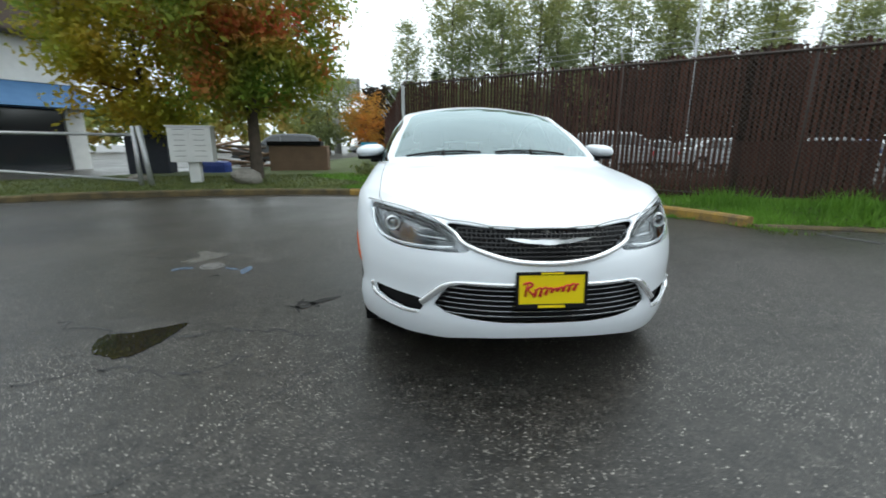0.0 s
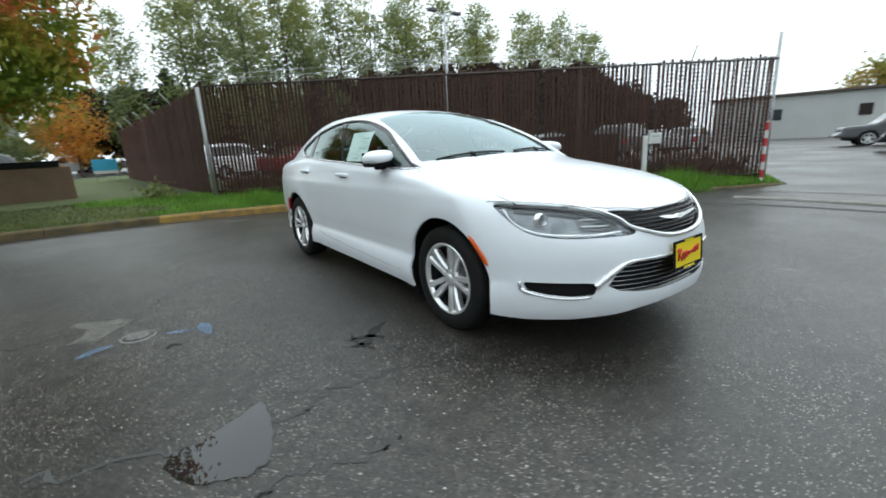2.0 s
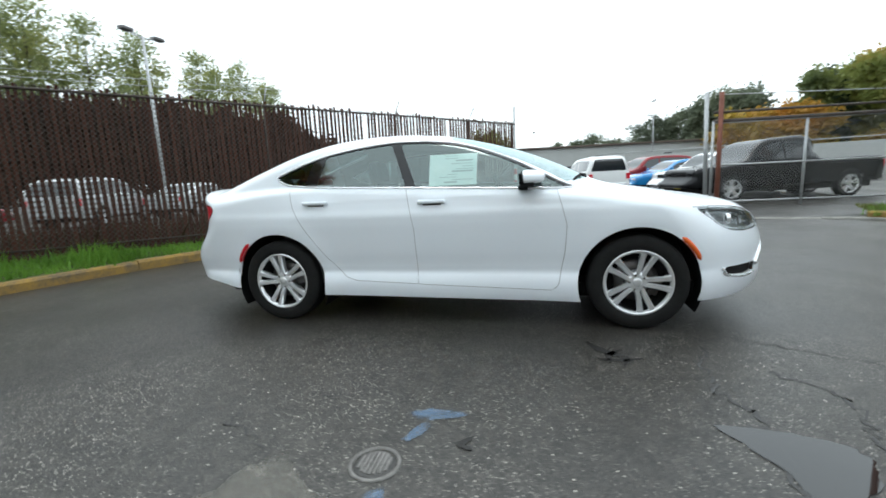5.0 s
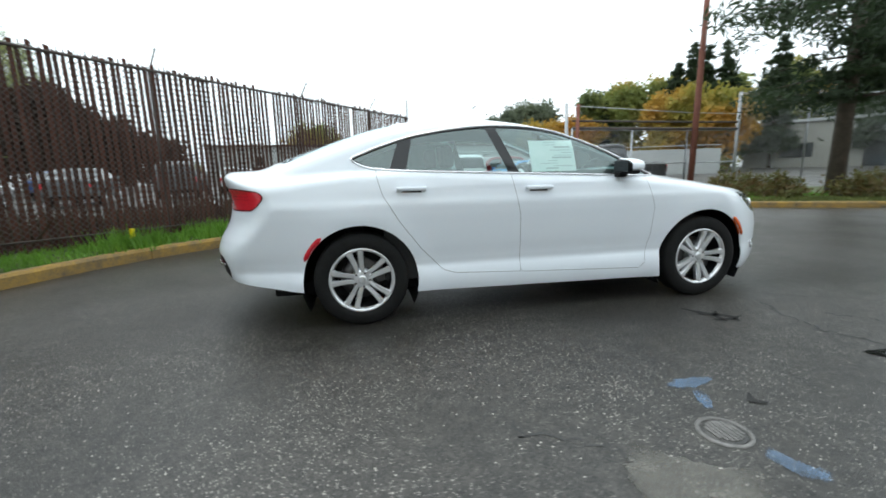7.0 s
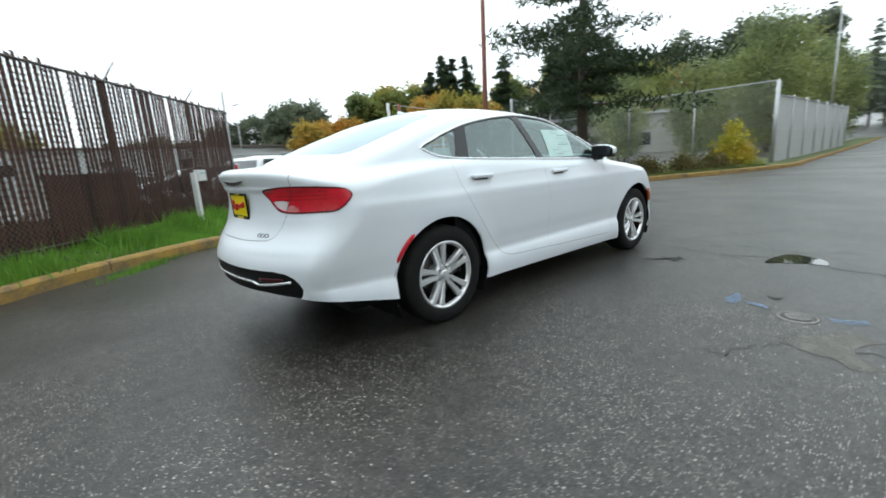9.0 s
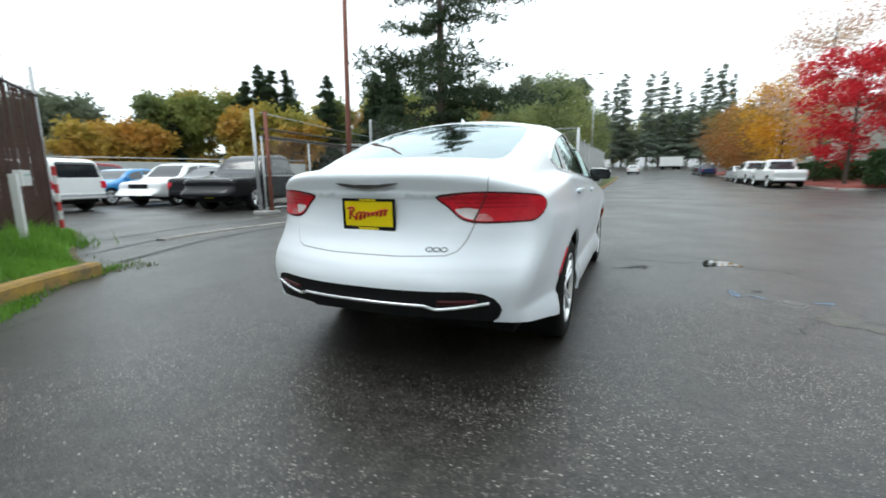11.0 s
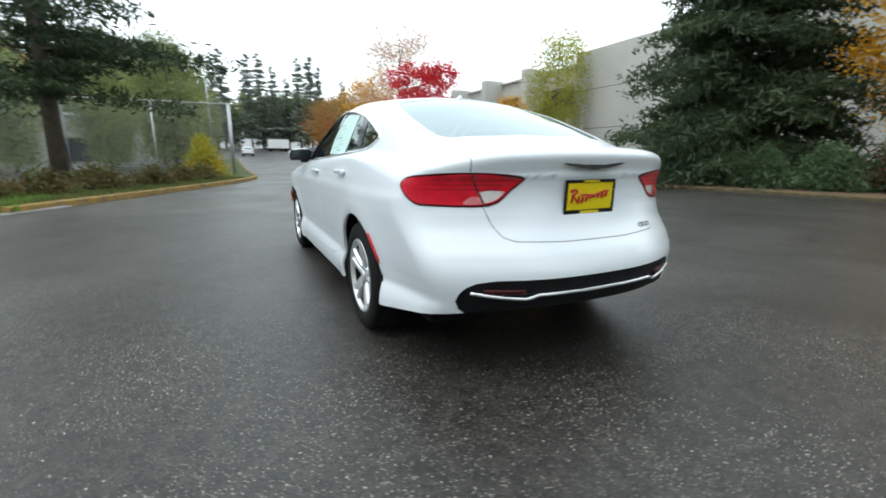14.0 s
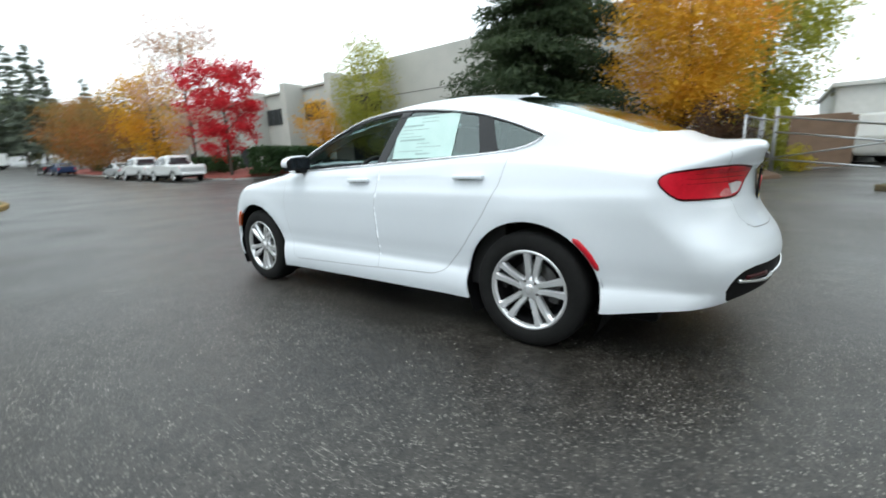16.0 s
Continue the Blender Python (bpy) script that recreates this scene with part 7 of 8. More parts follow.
# ---- buildings ----


def wall_with(root, name, p, q, z0, z1, thick, m, label=""):
    """A straight wall slab between two plan points."""
    p, q = np.array(p, float), np.array(q, float)
    L = np.linalg.norm(q - p)
    ang = math.degrees(math.atan2(q[1] - p[1], q[0] - p[0]))
    o = part(name, box(0, L, 0, thick, z0, z1, 0.02, m), root, label)
    o.matrix_basis = pose(p[0], p[1], 0, 0, 0, ang)
    return o


b = thing("office_building", "two-storey grey tilt-up concrete office block with fins", "building")
part("wall", box(-58, -29.0, -28.4, -4.0, -0.3, 10.6, 0.05, M_TILT), b, "blank grey concrete end wall")
part("wall", box(-58, -31.2, -80, -28.4, -0.3, 10.0, 0.05, M_TILT), b, "set-back grey concrete front")
part("roof", box(-58.2, -30.9, -80.2, -28.2, 10.0, 10.25, 0.03, M_TILT), b, "parapet")
for z in (3.6, 7.1):
    part("joint", box(-29.02, -28.985, -28.3, -4.1, z, z + 0.05, 0, M_SEAM), b, "panel joint")
for k in range(7):
    y = -28.6 - 8.6 * k
    part("fin", box(-31.3, -28.6, y - 0.55, y + 0.55, -0.3, 10.5, 0.04, M_TILT), b, "projecting concrete fin")
    if k < 6:
        for z0, z1 in ((0.4, 3.4), (6.2, 8.2)):
            w = part("window", box(-31.24, -31.12, y - 8.0, y - 0.6, z0, z1, 0, M_WINDOWDARK), b, "dark ribbon window")
            for j in range(1, 5):
                part("mullion", box(-31.13, -31.06, y - 0.6 - 7.4 * j / 5 - 0.04, y - 0.6 - 7.4 * j / 5 + 0.04, z0, z1, 0, M_DARKMETAL), w)

b = thing("warehouse", "low olive-grey warehouse beyond the gate", "building", (32, -47.5, 0.5), rz=24)
part("wall", box(-24, 9, 0, -6, -0.8, 4.6, 0.03, M_OLIVE), b, "olive-grey siding")
part("roof", box(-24.3, 9.3, 0.35, -6.3, 4.6, 4.9, 0.05, M_WAREHOUSE), b, "thin pale roof edge")
part("sign_panel", box(-4.6, -0.6, 0.02, 0.1, 3.3, 3.9, 0.01, M_WHITEBOX), b, "blank white sign panel")
for k, x in enumerate((-18, -11, -3, 4)):
    d = part("door", box(x - 1.5, x + 1.5, 0.02, 0.1, 0.9 if k % 2 else -0.6, 2.4, 0.02, M_WINDOWDARK), b, "dark bay door")
b = thing("sales_shed", "long low white shed with small square windows", "building", (58, -4, 0), rz=98)
part("wall", box(-45, 24, 0, -10, -0.2, 4.4, 0.03, M_WAREHOUSE), b, "white metal siding")
part("roof", box(-45.3, 24.3, 0.4, -10.4, 4.4, 4.65, 0.05, M_ROOF), b, "thin dark roof edge")
for x in (-14, -5, 3, 11, 18):
    part("window", box(x - 0.5, x + 0.5, 0.02, 0.08, 2.0, 3.1, 0.02, M_WINDOWDARK), b, "small dark window")
# grey screen wall behind the lot
g = thing("screen_wall", "long grey screen wall with a metal rail on top", "wall", (0, 0, 0))
wall_with(g, "wall", (29, -30), (40, -6), -0.1, 2.3, 0.1, M_WAREHOUSE, "grey panels")
part("rail", tube([(29, -30, 2.6), (40, -6, 2.6)], 0.04, 6, M_GALV), g)
b = thing("shop_building", "shop with a pale fascia and blue awning over dark glazing", "building", (-17.6, 15, 0), rz=57)
part("wall", box(-5, 3.2, 0.0, 12, -0.1, 2.7, 0.02, M_WINDOWDARK), b, "dark shop front")
part("fascia", box(-5, 3.2, -0.1, 12, 3.7, 5.5, 0.03, M_WHITEBOX), b, "pale fascia")
part("roof", box(-5.5, 3.7, -1.0, 12.5, 5.5, 7.6, 0.1, M_ROOF), b, "dark overhanging roof")
part("awning", raw("awning", [(-5, -1.3, 2.65), (3.2, -1.3, 2.65), (3.2, 0, 3.75), (-5, 0, 3.75), (-5, 0, 2.65), (3.2, 0, 2.65)], [(0, 1, 2, 3), (0, 4, 5, 1), (0, 3, 4), (1, 5, 2)], M_AWNING), b, "blue awning")
for x in (-4, -0.5, 2.8):
    part("pillar", box(x - 0.35, x + 0.35, -0.2, 0.1, -0.1, 2.72, 0.02, M_WHITEBOX), b, "white pillar")
b = thing("storage_building", "low white flat-roofed building beyond the gate", "building")
part("wall", box(-36, -25, 4.4, 14, -0.1, 3.45, 0.03, M_WHITEBOX), b, "white walls")
part("roof", box(-36.2, -24.8, 4.2, 14.2, 3.45, 3.65, 0.03, M_WHITEBOX), b, "thin flat roof")
part("roof_unit", box(-30, -29, 6.5, 7.5, 3.65, 4.1, 0.03, M_DARKMETAL), b, "grey roof unit")
b = thing("billboard", "billboard seen from behind on a single post", "sign", (-10.6, 56, 0), rz=10)
part("post", tube([(0, 0, 0), (0, 0, 7)], 0.5, 12, M_CONCRETE), b, "round concrete post")
part("panel", box(-3.3, 3.3, -0.2, 0.2, 7.0, 9.6, 0.04, M_WAREHOUSE), b, "grey panel back")
for k in range(6):
    part("brace", tube([(-3 + 1.2 * k, -0.4, 6.8), (-3 + 1.2 * k, -0.25, 9.7)], 0.07, 6, M_DARKMETAL), b)
part("catwalk", box(-3.4, 3.4, -1.0, -0.3, 6.7, 6.8, 0, M_DARKMETAL), b)

# ---- things on the grass by the gate ----
g = thing("mailbox_cabinet", "white cluster mailbox cabinet on a pedestal", "mailbox", (-6.0, 7.1, 0.12), rz=12)
part("pedestal", box(-0.13, 0.13, -0.12, 0.12, -0.05, 0.62, 0.012, M_WHITEBOX), g, "white pedestal")
cab = part("cabinet", box(-0.47, 0.47, -0.24, 0.24, 0.60, 1.42, 0.015, M_WHITEBOX), g, "white steel cabinet")
part("roof", box(-0.50, 0.50, -0.27, 0.27, 1.42, 1.46, 0.012, M_WHITEBOX), g, "overhanging lid")
for i in range(2):
    for j in range(6):
        part("door", box(-0.42 + 0.43 * i, -0.01 + 0.43 * i, -0.252, -0.236, 0.66 + 0.125 * j, 0.775 + 0.125 * j, 0.005, M_WHITEBOX), cab, "small locked door")
        part("slot", box(-0.34 + 0.43 * i, -0.1 + 0.43 * i, -0.256, -0.25, 0.735 + 0.125 * j, 0.745 + 0.125 * j, 0, M_SEAM), cab)
g = thing("swing_gate", "grey tube swing gate across the side drive", "gate")
fence_post(g, -6.75, 6.5, 0.1, 1.45, 0.06, M_GALV, label="galvanised hinge post", lean=(-0.12, 0.0))
fence_post(g, -7.0, 6.5, 0.1, 1.45, 0.05, M_GALV, label="galvanised latch post")
fence_post(g, -17.7, 2.3, 0.0, 2.35, 0.07, M_GALV, label="stout galvanised gate post")
fence_post(g, -18.6, 1.9, 0.0, 2.15, 0.05, M_GALV)
part("top_rail", tube([(-7.0, 6.5, 1.35), (-12.3, 4.5, 1.4), (-17.7, 2.3, 2.0)], 0.035, 8, M_GALV), g)
part("diagonal_rail", tube([(-7.0, 6.5, 0.30), (-12.3, 4.5, 0.95)], 0.03, 8, M_GALV), g)
part("mid_rail", tube([(-12.3, 4.5, 1.0), (-17.7, 2.3, 1.45)], 0.03, 8, M_GALV), g)
part("low_rail", tube([(-12.3, 4.5, 0.35), (-17.7, 2.3, 0.45)], 0.03, 8, M_GALV), g)
part("brace", tube([(-12.3, 4.5, 0.95), (-17.7, 2.3, 0.5)], 0.025, 8, M_GALV), g)
chain_fence([(-17.7, 2.3), (-15.4, 1.9), (-12.9, 1.6)], 1.75, "old chain-link fence overgrown with weeds", posts=2.4)
bm = bmesh.new()
bmesh.ops.create_icosphere(bm, subdivisions=3, radius=0.3)
for v in bm.verts:
    v.co *= 1 + 0.35 * noise.noise(v.co * 4)
    v.co.z *= 0.75
    v.co.x *= 1.25
me = bpy.data.meshes.new("boulder")
bm.to_mesh(me)
bm.free()
me.materials.append(M_STONE)
bl = thing("boulder", "rounded grey boulder under the maple", "boulder", (-4.75, 7.05, 0.34), mesh=me)
copy_thing(bl, pose(-7.5, 7.3, 0.26, 0, 0, 80) @ Matrix.Scale(0.7, 4))
g = thing("rubbish_bin", "tall dark navy wheeled bin", "bin", (-8.6, 9.9, 0.12), rz=12)
part("body", box(-0.55, 0.55, -0.4, 0.4, 0, 1.25, 0.05, M_NAVY), g)
part("lid", box(-0.58, 0.58, -0.43, 0.43, 1.25, 1.32, 0.03, M_NAVY), g)
g = thing("tarp_bundle", "blue tarpaulin heap beside the bin", "tarp", (-7.0, 10.2, 0.12))
part("tarp", box(-0.55, 0.55, -0.3, 0.3, 0, 0.5, 0.14, M_BLUE), g)
g = thing("crate", "brown wooden crate with a black lid", "crate", (-4.5, 11.5, 0.15), rz=6)
part("body", box(-0.95, 0.95, -0.5, 0.5, 0, 0.95, 0.02, M_BROWNBOX), g, "brown boards")
part("lid", box(-1.0, 0.75, -0.55, 0.55, 0.95, 1.1, 0.02, M_BLACK), g, "black lid")
for k in range(6):
    part("board", box(-0.94, 0.94, -0.515, -0.49, 0.03 + 0.152 * k, 0.17 + 0.152 * k, 0.004, M_BROWNBOX), g)
g = thing("scrap_pile", "pile of boards and scrap timber behind the maple", "scrap", (-7.3, 13.0, 0.12))
rr = random.Random(3)
for k in range(14):
    o = part("board", box(-0.8, 0.8, -0.1, 0.1, -0.03, 0.03, 0.005, M_BROWNBOX if k % 3 else M_BARK), g)
    o.matrix_basis = pose(rr.uniform(-0.8, 1.0), rr.uniform(-0.5, 0.5), 0.1 + 0.07 * k, rr.uniform(-14, 14), rr.uniform(-16, 16), rr.uniform(-30, 30))
g = thing("panel_stack", "brown panels leaning behind the gate", "panels", (-19.4, 3.6, 0.05), rz=100)
part("panel", box(-0.9, 0.9, -0.05, 0.05, 0, 2.0, 0.01, M_BROWNBOX, pose(0, 0, 0, 6, 0, 0)), g, "brown board")
part("panel", box(-0.85, 0.85, 0.12, 0.2, 0, 1.9, 0.01, M_BROWNBOX, pose(0.3, 0, 0, 6, 0, 0)), g)
g = thing("yellow_hydrant", "small faded yellow hydrant in the grass", "hydrant", (-16.6, 1.80, 0.04))
g.matrix_basis = g.matrix_basis @ Matrix.Scale(1.2, 4)
part("barrel", revolve([(0.11, 0), (0.11, 0.05), (0.08, 0.06), (0.08, 0.4), (0.095, 0.42), (0.07, 0.5), (0.0, 0.54)], 16, M_YELLOW, axis="z"), g)
part("cap", revolve([(0.0, -0.14), (0.04, -0.14), (0.045, 0.14), (0.0, 0.14)], 12, M_YELLOW, axis="x"), g).location = (0, 0, 0.3)
g = thing("marker_stub", "pale plastic marker stub in the weeds", "marker", (-13.2, -0.6, 0.1))
part("stub", box(-0.06, 0.06, -0.03, 0.03, 0, 0.45, 0.01, M_WHITEBOX), g)
g = thing("yard_sign", "small blue and white sign stuck in the grass", "sign", (-3.1, 21.8, 0.27), rz=8)
g.matrix_basis = g.matrix_basis @ Matrix.Scale(1.45, 4)
part("panel", box(-0.32, 0.32, -0.01, 0.01, 0.25, 0.7, 0.005, M_WHITEBOX), g, "white panel")
part("band", box(-0.32, 0.32, -0.014, -0.009, 0.35, 0.7, 0, mat("sign_blue", (0.05, 0.35, 0.55), (0.07, 0.4, 0.6), rough=0.5)), g, "blue band")
for s in (-0.25, 0.25):
    part("leg", tube([(s, 0, -0.05), (s, 0, 0.3)], 0.008, 6, M_GALV), g)

# ---- other vehicles ----
PROFILES = {
    # side outline (y forward negative, z), half width, glass outline, window splits, wheel radius and axles
    "sedan": dict(out=[(-2.35, 0.30), (-2.38, 0.55), (-2.28, 0.72), (-1.9, 0.84), (-1.0, 0.95), (-0.3, 1.36), (0.35, 1.45), (0.9, 1.42), (1.75, 1.08), (2.3, 1.04), (2.4, 0.8), (2.4, 0.45), (2.3, 0.3)], w=0.91, belt=0.95, glass=[(-0.86, 0.98), (1.55, 1.03), (0.9, 1.33), (0.3, 1.37), (-0.28, 1.28)], split=(0.25,), r=0.33, ax=(-1.4, 1.4)),
    "suv": dict(out=[(-2.3, 0.35), (-2.33, 0.7), (-2.2, 0.95), (-1.2, 1.08), (-0.5, 1.62), (0.3, 1.74), (1.6, 1.72), (2.1, 1.55), (2.3, 1.1), (2.32, 0.5), (2.2, 0.35)], w=0.94, belt=1.08, glass=[(-0.95, 1.12), (1.95, 1.16), (1.75, 1.58), (0.3, 1.63), (-0.42, 1.55)], split=(0.15, 1.1), r=0.36, ax=(-1.4, 1.35)),
    "pickup": dict(out=[(-2.75, 0.42), (-2.8, 0.75), (-2.7, 1.02), (-1.5, 1.14), (-0.85, 1.70), (-0.2, 1.82), (0.65, 1.80), (0.85, 1.17), (2.75, 1.15), (2.8, 0.6), (2.7, 0.45)], w=0.98, belt=1.12, glass=[(-1.3, 1.17), (0.7, 1.2), (0.55, 1.66), (-0.2, 1.70), (-0.8, 1.60)], split=(-0.25,), r=0.39, ax=(-1.75, 1.75), bed=(0.98, 2.66)),
    "canopy": dict(out=[(-2.6, 0.42), (-2.65, 0.72), (-2.5, 0.98), (-1.4, 1.08), (-0.75, 1.62), (-0.1, 1.74), (0.8, 1.76), (2.45, 1.74), (2.6, 1.15), (2.65, 0.55), (2.55, 0.45)], w=0.94, belt=1.08, glass=[(-1.2, 1.12), (2.35, 1.16), (2.3, 1.6), (0.3, 1.64), (-0.65, 1.54)], split=(-0.15, 0.72), r=0.38, ax=(-1.65, 1.6)),
    "van": dict(out=[(-2.5, 0.35), (-2.55, 0.8), (-2.3, 1.05), (-1.7, 1.2), (-1.1, 1.9), (-0.5, 2.05), (2.5, 2.05), (2.6, 1.0), (2.55, 0.4)], w=0.96, belt=1.15, glass=[(-1.5, 1.22), (-0.3, 1.25), (-0.3, 1.82), (-1.0, 1.82)], split=(), r=0.34, ax=(-1.7, 1.6)),
}


def vehicle_meshes(kind):
    """Body, glazing and trims of a simple car, from its side outline."""
    s = PROFILES[kind]
    out = rounded(s["out"], 3)

    def field(x, y, z):
        ax = np.abs(x)
        w = s["w"] - 0.33 * np.maximum(z - s["belt"], 0) - 0.10 * np.maximum(0.6 - z, 0) - 0.05 * (np.abs(y) / 2.4) ** 4
        f = smax(sdf(out, y, z), ax - w, 0.12)
        cut = np.where(ax > 0.55, np.maximum(s["r"] + 0.05 - np.minimum(np.hypot(y - s["ax"][0], z - s["r"]), np.hypot(y - s["ax"][1], z - s["r"])), -1), -1)
        return f, cut

    ys, zs, xs = np.linspace(-3, 3, 64), np.linspace(0.25, 2.2, 22), np.linspace(0, -1.1, 9)
    v, f, index = [], [], {}

    def grid(fn, a, b, flip):
        ids = []
        for p in a:
            row = []
            for q in b:
                key = tuple(np.round(fn(p, q), 5))
                if key not in index:
                    index[key] = len(v)
                    v.append(key)
                row.append(index[key])
            ids.append(row)
        for i in range(len(a) - 1):
            for j in range(len(b) - 1):
                q = (ids[i][j], ids[i + 1][j], ids[i + 1][j + 1], ids[i][j + 1])
                f.append(q[::-1] if flip else q)

    grid(lambda p, q: (q, p, zs[-1]), ys, xs, False)
    grid(lambda p, q: (xs[-1], p, q), ys, zs, True)
    grid(lambda p, q: (p, ys[0], q), xs, zs, True)
    grid(lambda p, q: (p, ys[-1], q), xs, zs, False)
    v = np.array(v, float)
    o = np.column_stack([np.zeros(len(v)), np.clip(v[:, 1] * 0.85, -2.0, 2.0), np.full(len(v), 0.8)])
    d = v - o
    d /= np.linalg.norm(d, axis=1)[:, None]
    k = np.linspace(0.02, 2.4, 60)
    val = np.stack([field(*(o + d * q).T)[0] for q in k])
    i = np.maximum(np.argmax(val > 0, axis=0), 1)
    lo, hi = k[i - 1], k[i]
    for _ in range(14):
        mid = (lo + hi) / 2
        w = field(*(o + d * mid[:, None]).T)[0] > 0
        lo, hi = np.where(w, lo, mid), np.where(w, mid, hi)
    h = o + d * hi[:, None]
    h[np.abs(v[:, 0]) < 1e-9, 0] = 0
    sh = Sheet(h, f)

    def P():
        return np.array(sh.v).T

    x, y, z = P()
    sh.split(np.where(np.abs(x) > 0.5, sdf(np.array(s["glass"]), y, z), 9.0), "glass")
    for c in s["split"]:
        x, y, z = P()
        sh.split(np.where(np.abs(x) > 0.5, np.abs(y - c) - 0.04, 9.0), "shell", only=("glass",))
    x, y, z = P()
    top = max(q[1] for q in s["glass"])
    sh.split(np.maximum(np.maximum(s["belt"] + 0.06 - z, z - top), np.abs(x) - (s["w"] - 0.17 - 0.33 * np.maximum(z - s["belt"], 0))), "screen")
    x, y, z = P()
    sh.split(-y, "rear_screen", only=("screen",))
    if "bed" in s:
        x, y, z = P()
        sh.split(np.maximum.reduce([np.abs(x) - (s["w"] - 0.13), s["bed"][0] - y, y - s["bed"][1], s["belt"] - 0.04 - z]), "bed", only=("shell",))
    x, y, z = P()
    cut = field(x, y, z)[1]
    sh.split(-cut, "cut")
    x, y, z = P()
    sh.split(z - 0.30, "cut")
    return sh, s


VEH = {k: vehicle_meshes(k) for k in PROFILES}
SIMPLE_RIM = merged([WHEEL[1], WHEEL[3]] + WHEEL[2])
PAINTS = {n: mat("car_paint_" + n, c, tuple(min(1, q * 1.1) for q in c), rough=0.2, coat=0.45 if max(c) > 0.3 else 0.05, spec=0.5 if max(c) > 0.3 else 0.22, scale=2) for n, c in dict(white=(0.72, 0.73, 0.73), black=(0.012, 0.012, 0.014), grey=(0.10, 0.105, 0.11), red=(0.20, 0.02, 0.025), blue=(0.02, 0.20, 0.48), silver=(0.42, 0.43, 0.44), orange=(0.5, 0.16, 0.03), darkblue=(0.03, 0.05, 0.12)).items()}


def vehicle(kind, paint, x, y, az, label, group="", size=1.0):
    sh, s = VEH[kind]
    c = thing({"canopy": "pickup", "suv": "sport_utility"}.get(kind, kind) + "_parked", label, {"sedan": "car", "suv": "car", "van": "van"}.get(kind, "pickup truck"), (x, y, gz(x, y)), rz=az + 90, group=group)
    c.matrix_basis = c.matrix_basis @ Matrix.Scale(size, 4)
    m = PAINTS[paint]
    part("body", region_mesh(sh, ["shell"], m, -1, both=True), c, "painted body")
    part("windshield", region_mesh(sh, ["screen"], M_WINDOWDARK, -1, both=True), c, "dark windshield")
    part("rear_window", region_mesh(sh, ["rear_screen"], M_WINDOWDARK, -1, both=True), c, "dark rear window")
    for sd in (-1, 1):
        part("side_glazing", region_mesh(sh, ["glass"], M_WINDOWDARK, sd), c, "dark side windows")
        part("mirror", box(sd * (s["w"] + 0.1) - 0.08, sd * (s["w"] + 0.1) + 0.08, s["glass"][0][0] + 0.1, s["glass"][0][0] + 0.2, s["belt"] + 0.02, s["belt"] + 0.16, 0.03, m), c)
        part("headlight", box(sd * 0.66 - 0.17, sd * 0.66 + 0.17, s["out"][1][0] + 0.02, s["out"][1][0] + 0.16, s["out"][2][1] - 0.20, s["out"][2][1] - 0.04, 0.03, M_CLEARLENS), c, "clear headlight")
        part("tail_light", box(sd * (s["w"] - 0.16) - 0.10, sd * (s["w"] - 0.16) + 0.07, max(q[0] for q in s["out"]) - 0.16, max(q[0] for q in s["out"]) + 0.005, s["belt"] - 0.30, s["belt"] - 0.06, 0.02, M_REDLENS), c, "red tail light")
    part("grille", box(-0.42, 0.42, s["out"][1][0] - 0.015, s["out"][1][0] + 0.1, s["out"][2][1] - 0.32, s["out"][2][1] - 0.08, 0.03, M_BLACK), c, "dark grille")
    part("bumper", box(-s["w"] + 0.12, s["w"] - 0.12, max(q[0] for q in s["out"]) - 0.1, max(q[0] for q in s["out"]) + 0.05, 0.42, 0.62, 0.04, M_ALLOY if "p" in kind[:1] or kind == "canopy" else m), c)
    part("plate", box(-0.15, 0.15, s["out"][1][0] - 0.03, s["out"][1][0] - 0.005, 0.42, 0.57, 0.004, M_YELLOW), c, "yellow dealer plate")
    part("underbody", box(-0.72, 0.72, s["out"][0][0] + 0.2, max(q[0] for q in s["out"]) - 0.2, 0.28, 0.55, 0.02, M_BLACK), c, "dark underbody")
    if "bed" in s:
        part("bed_floor", region_mesh(sh, ["bed"], M_BLACK, -1, -0.38, both=True), c, "dark open load bed")
    k = s["r"] / 0.335
    for sd in (-1, 1):
        for yy in s["ax"]:
            w = new("wheel")
            w.parent = c
            w.matrix_basis = pose(sd * (s["w"] - 0.14), yy, s["r"], 0, 0, 0 if sd < 0 else 180) @ Matrix.Scale(k, 4)
            part("tyre", WHEEL[0], w, "black tyre")
            part("rim", SIMPLE_RIM, w, "silver rim")
    return c


vehicle("canopy", "white", 17.2, -3.2, 8, "white pickup with a closed canopy in the lot", "cars in the lot", 0.95)
vehicle("sedan", "black", 23.4, -1.9, 100, "black sedan parked in the lot", "cars in the lot")
vehicle("pickup", "grey", 31.0, 0.6, 112, "dark grey pickup at the back of the lot", "cars in the lot")
vehicle("sedan", "grey", 27.5, -3.6, 100, "dark grey car behind the black sedan", "cars in the lot", 1.06)
vehicle("suv", "red", 21.6, -6.6, 108, "dark red sport utility car in the lot", "cars in the lot")
vehicle("suv", "silver", 27.0, -7.4, 108, "silver sport utility car at the back", "cars in the lot")
vehicle("sedan", "blue", 18.8, -7.1, 106, "bright blue coupe with a yellow plate", "cars in the lot")
vehicle("suv", "white", 16.1, -7.9, 106, "white sport utility car nose out in the row", "cars in the lot", 0.95)
vehicle("sedan", "black", 13.7, -8.3, -74, "black sedan parked tail out in the row", "cars in the lot")
vehicle("pickup", "black", 11.4, -7.7, 104, "black pickup at the end of the row", "cars in the lot")
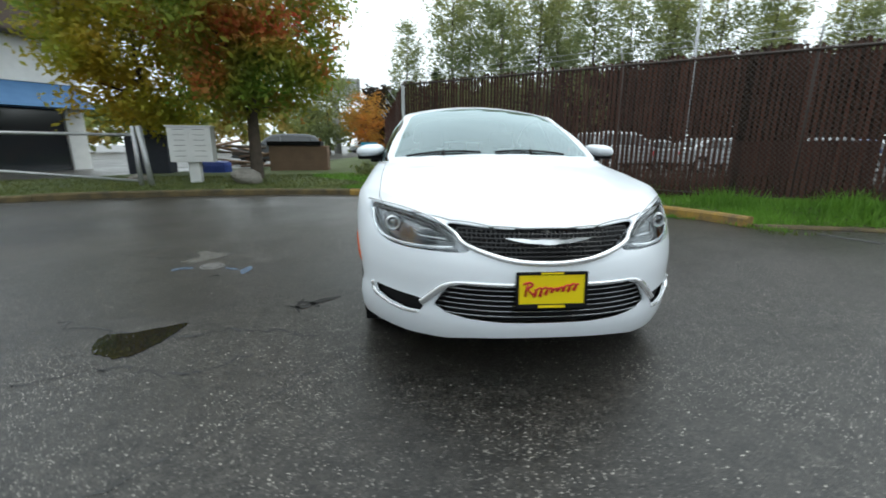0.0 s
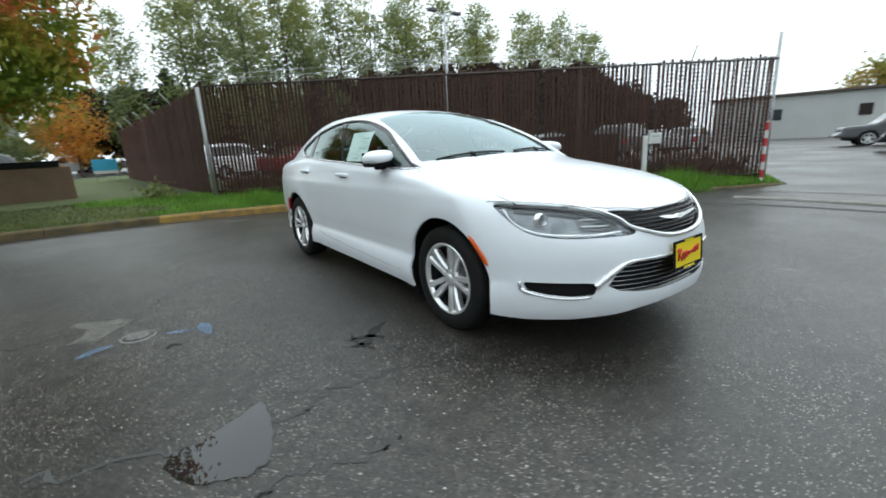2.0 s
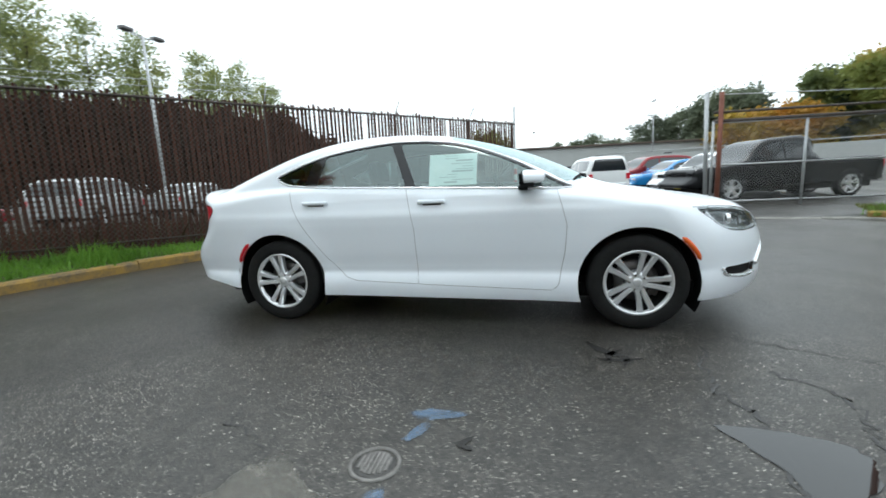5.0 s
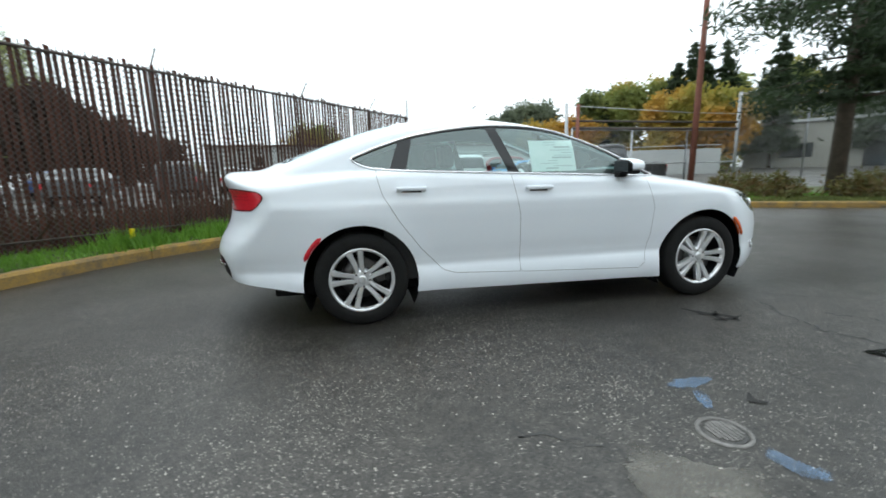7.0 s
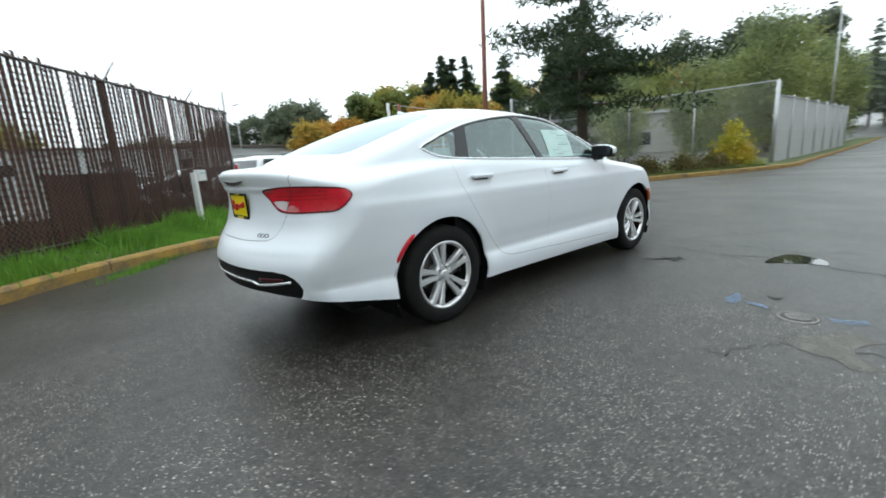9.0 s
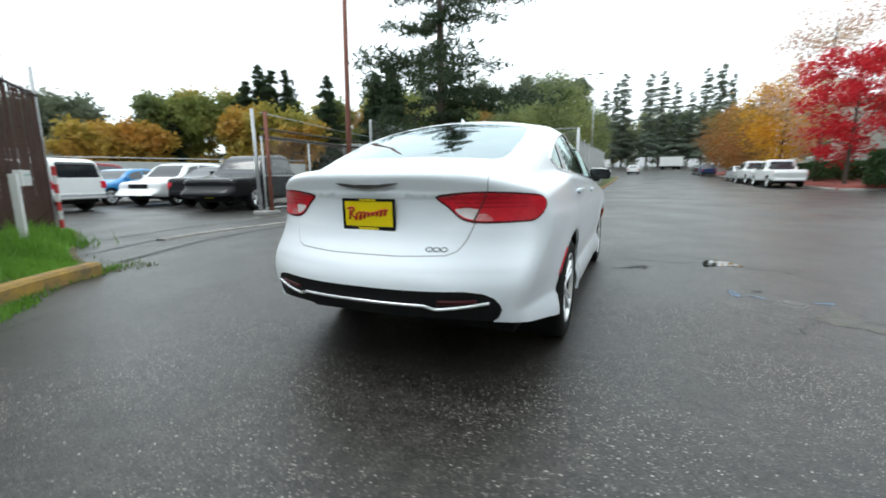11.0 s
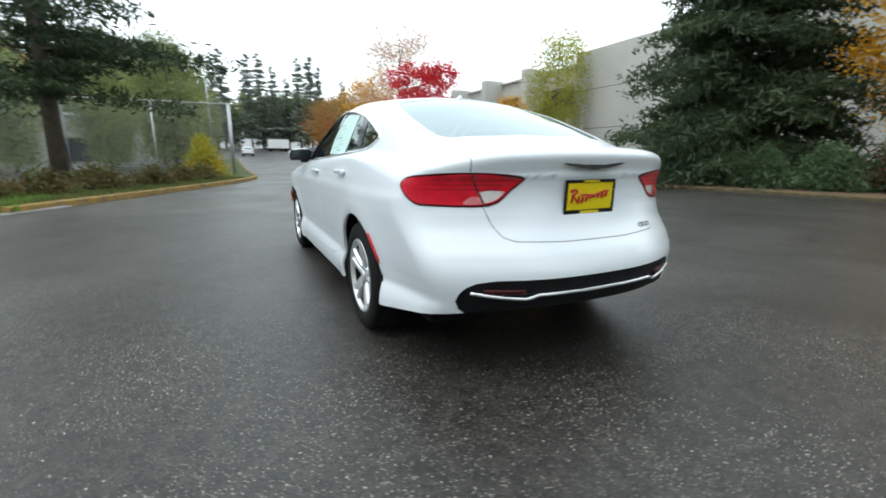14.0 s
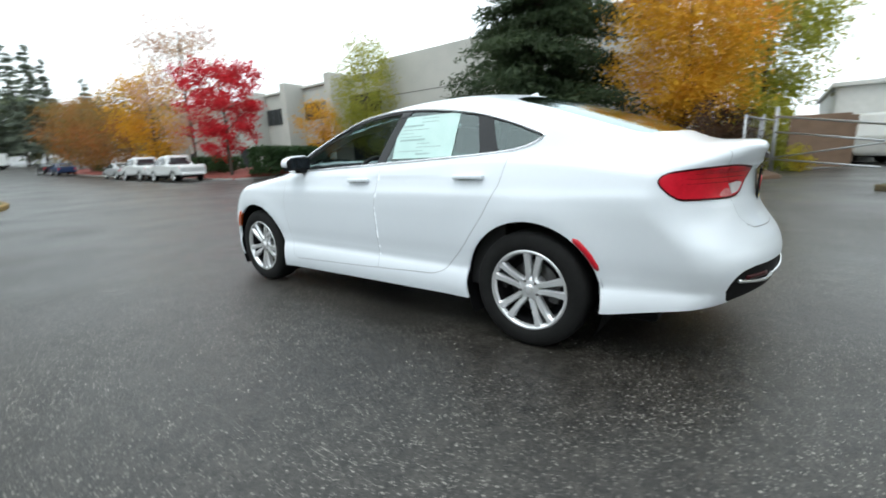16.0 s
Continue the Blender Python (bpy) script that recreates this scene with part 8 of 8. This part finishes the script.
for k, (x, y, az, kind, p) in enumerate(((5.0, 17.5, 20, "sedan", "red"), (9.0, 15.5, 20, "suv", "silver"), (12.8, 14.5, 10, "sedan", "silver"), (16.5, 12.5, 15, "sedan", "grey"), (20.0, 10.0, 10, "suv", "grey"), (24.0, 8.5, 12, "sedan", "silver"), (2.2, 21.0, 30, "suv", "white"), (14.0, 21.0, 15, "sedan", "silver"), (22.0, 16.5, 15, "sedan", "darkblue"), (28.0, 12.5, 15, "sedan", "grey"))):
    vehicle(kind, p, x, y, az, f"{p} {'car' if kind == 'sedan' else 'sport utility car'} behind the slatted fence".replace("darkblue", "dark blue"), "cars behind the fence")
vehicle("pickup", "white", -10.4, -32.6, -90, "white pickup with an open bed at the kerb", "street parking")
vehicle("pickup", "white", -10.5, -39.2, -90, "white crew pickup parked at the kerb", "street parking")
vehicle("sedan", "silver", -10.7, -45.6, -90, "small grey car parked at the kerb", "street parking")
vehicle("sedan", "darkblue", -10.6, -66, -90, "dark sedan far along the street", "street parking")
vehicle("sedan", "black", -10.6, -73, -90, "dark car far along the street", "street parking")
vehicle("sedan", "white", -1.2, -76, -90, "white car far along the street", "street parking")
vehicle("sedan", "silver", -1.4, -86, -90, "silver car far along the street", "street parking")
vehicle("van", "white", -22.6, 6.6, 40, "white van behind the tube gate")
vehicle("suv", "grey", -8.2, 22.0, 185, "grey car beyond the scrap pile")
vehicle("van", "white", -7.4, 62.0, 200, "white van far down the side drive")
vehicle("pickup", "silver", -4.9, 64.0, 190, "pale pickup far down the side drive")
g = thing("box_trailer", "short white box trailer across the street's end", "trailer", (-8.8, -104, gz(-8.8, -104)))
g.matrix_basis = g.matrix_basis @ Matrix.Scale(0.8, 4)
part("box", box(-2.8, 2.8, -1.3, 1.3, 0.9, 3.4, 0.04, M_WHITEBOX), g, "white box")
for x in (-2.0, -0.9, 2.0):
    part("wheel", revolve([(0.5, -0.15), (0.52, 0), (0.5, 0.15), (0.0, 0.15)], 20, M_TYRE, axis="x"), g).matrix_basis = pose(x, -1.1, 0.5, 0, 0, 90)
part("frame", box(-2.7, 2.7, -1.0, 1.0, 0.6, 0.92, 0.02, M_BLACK), g)
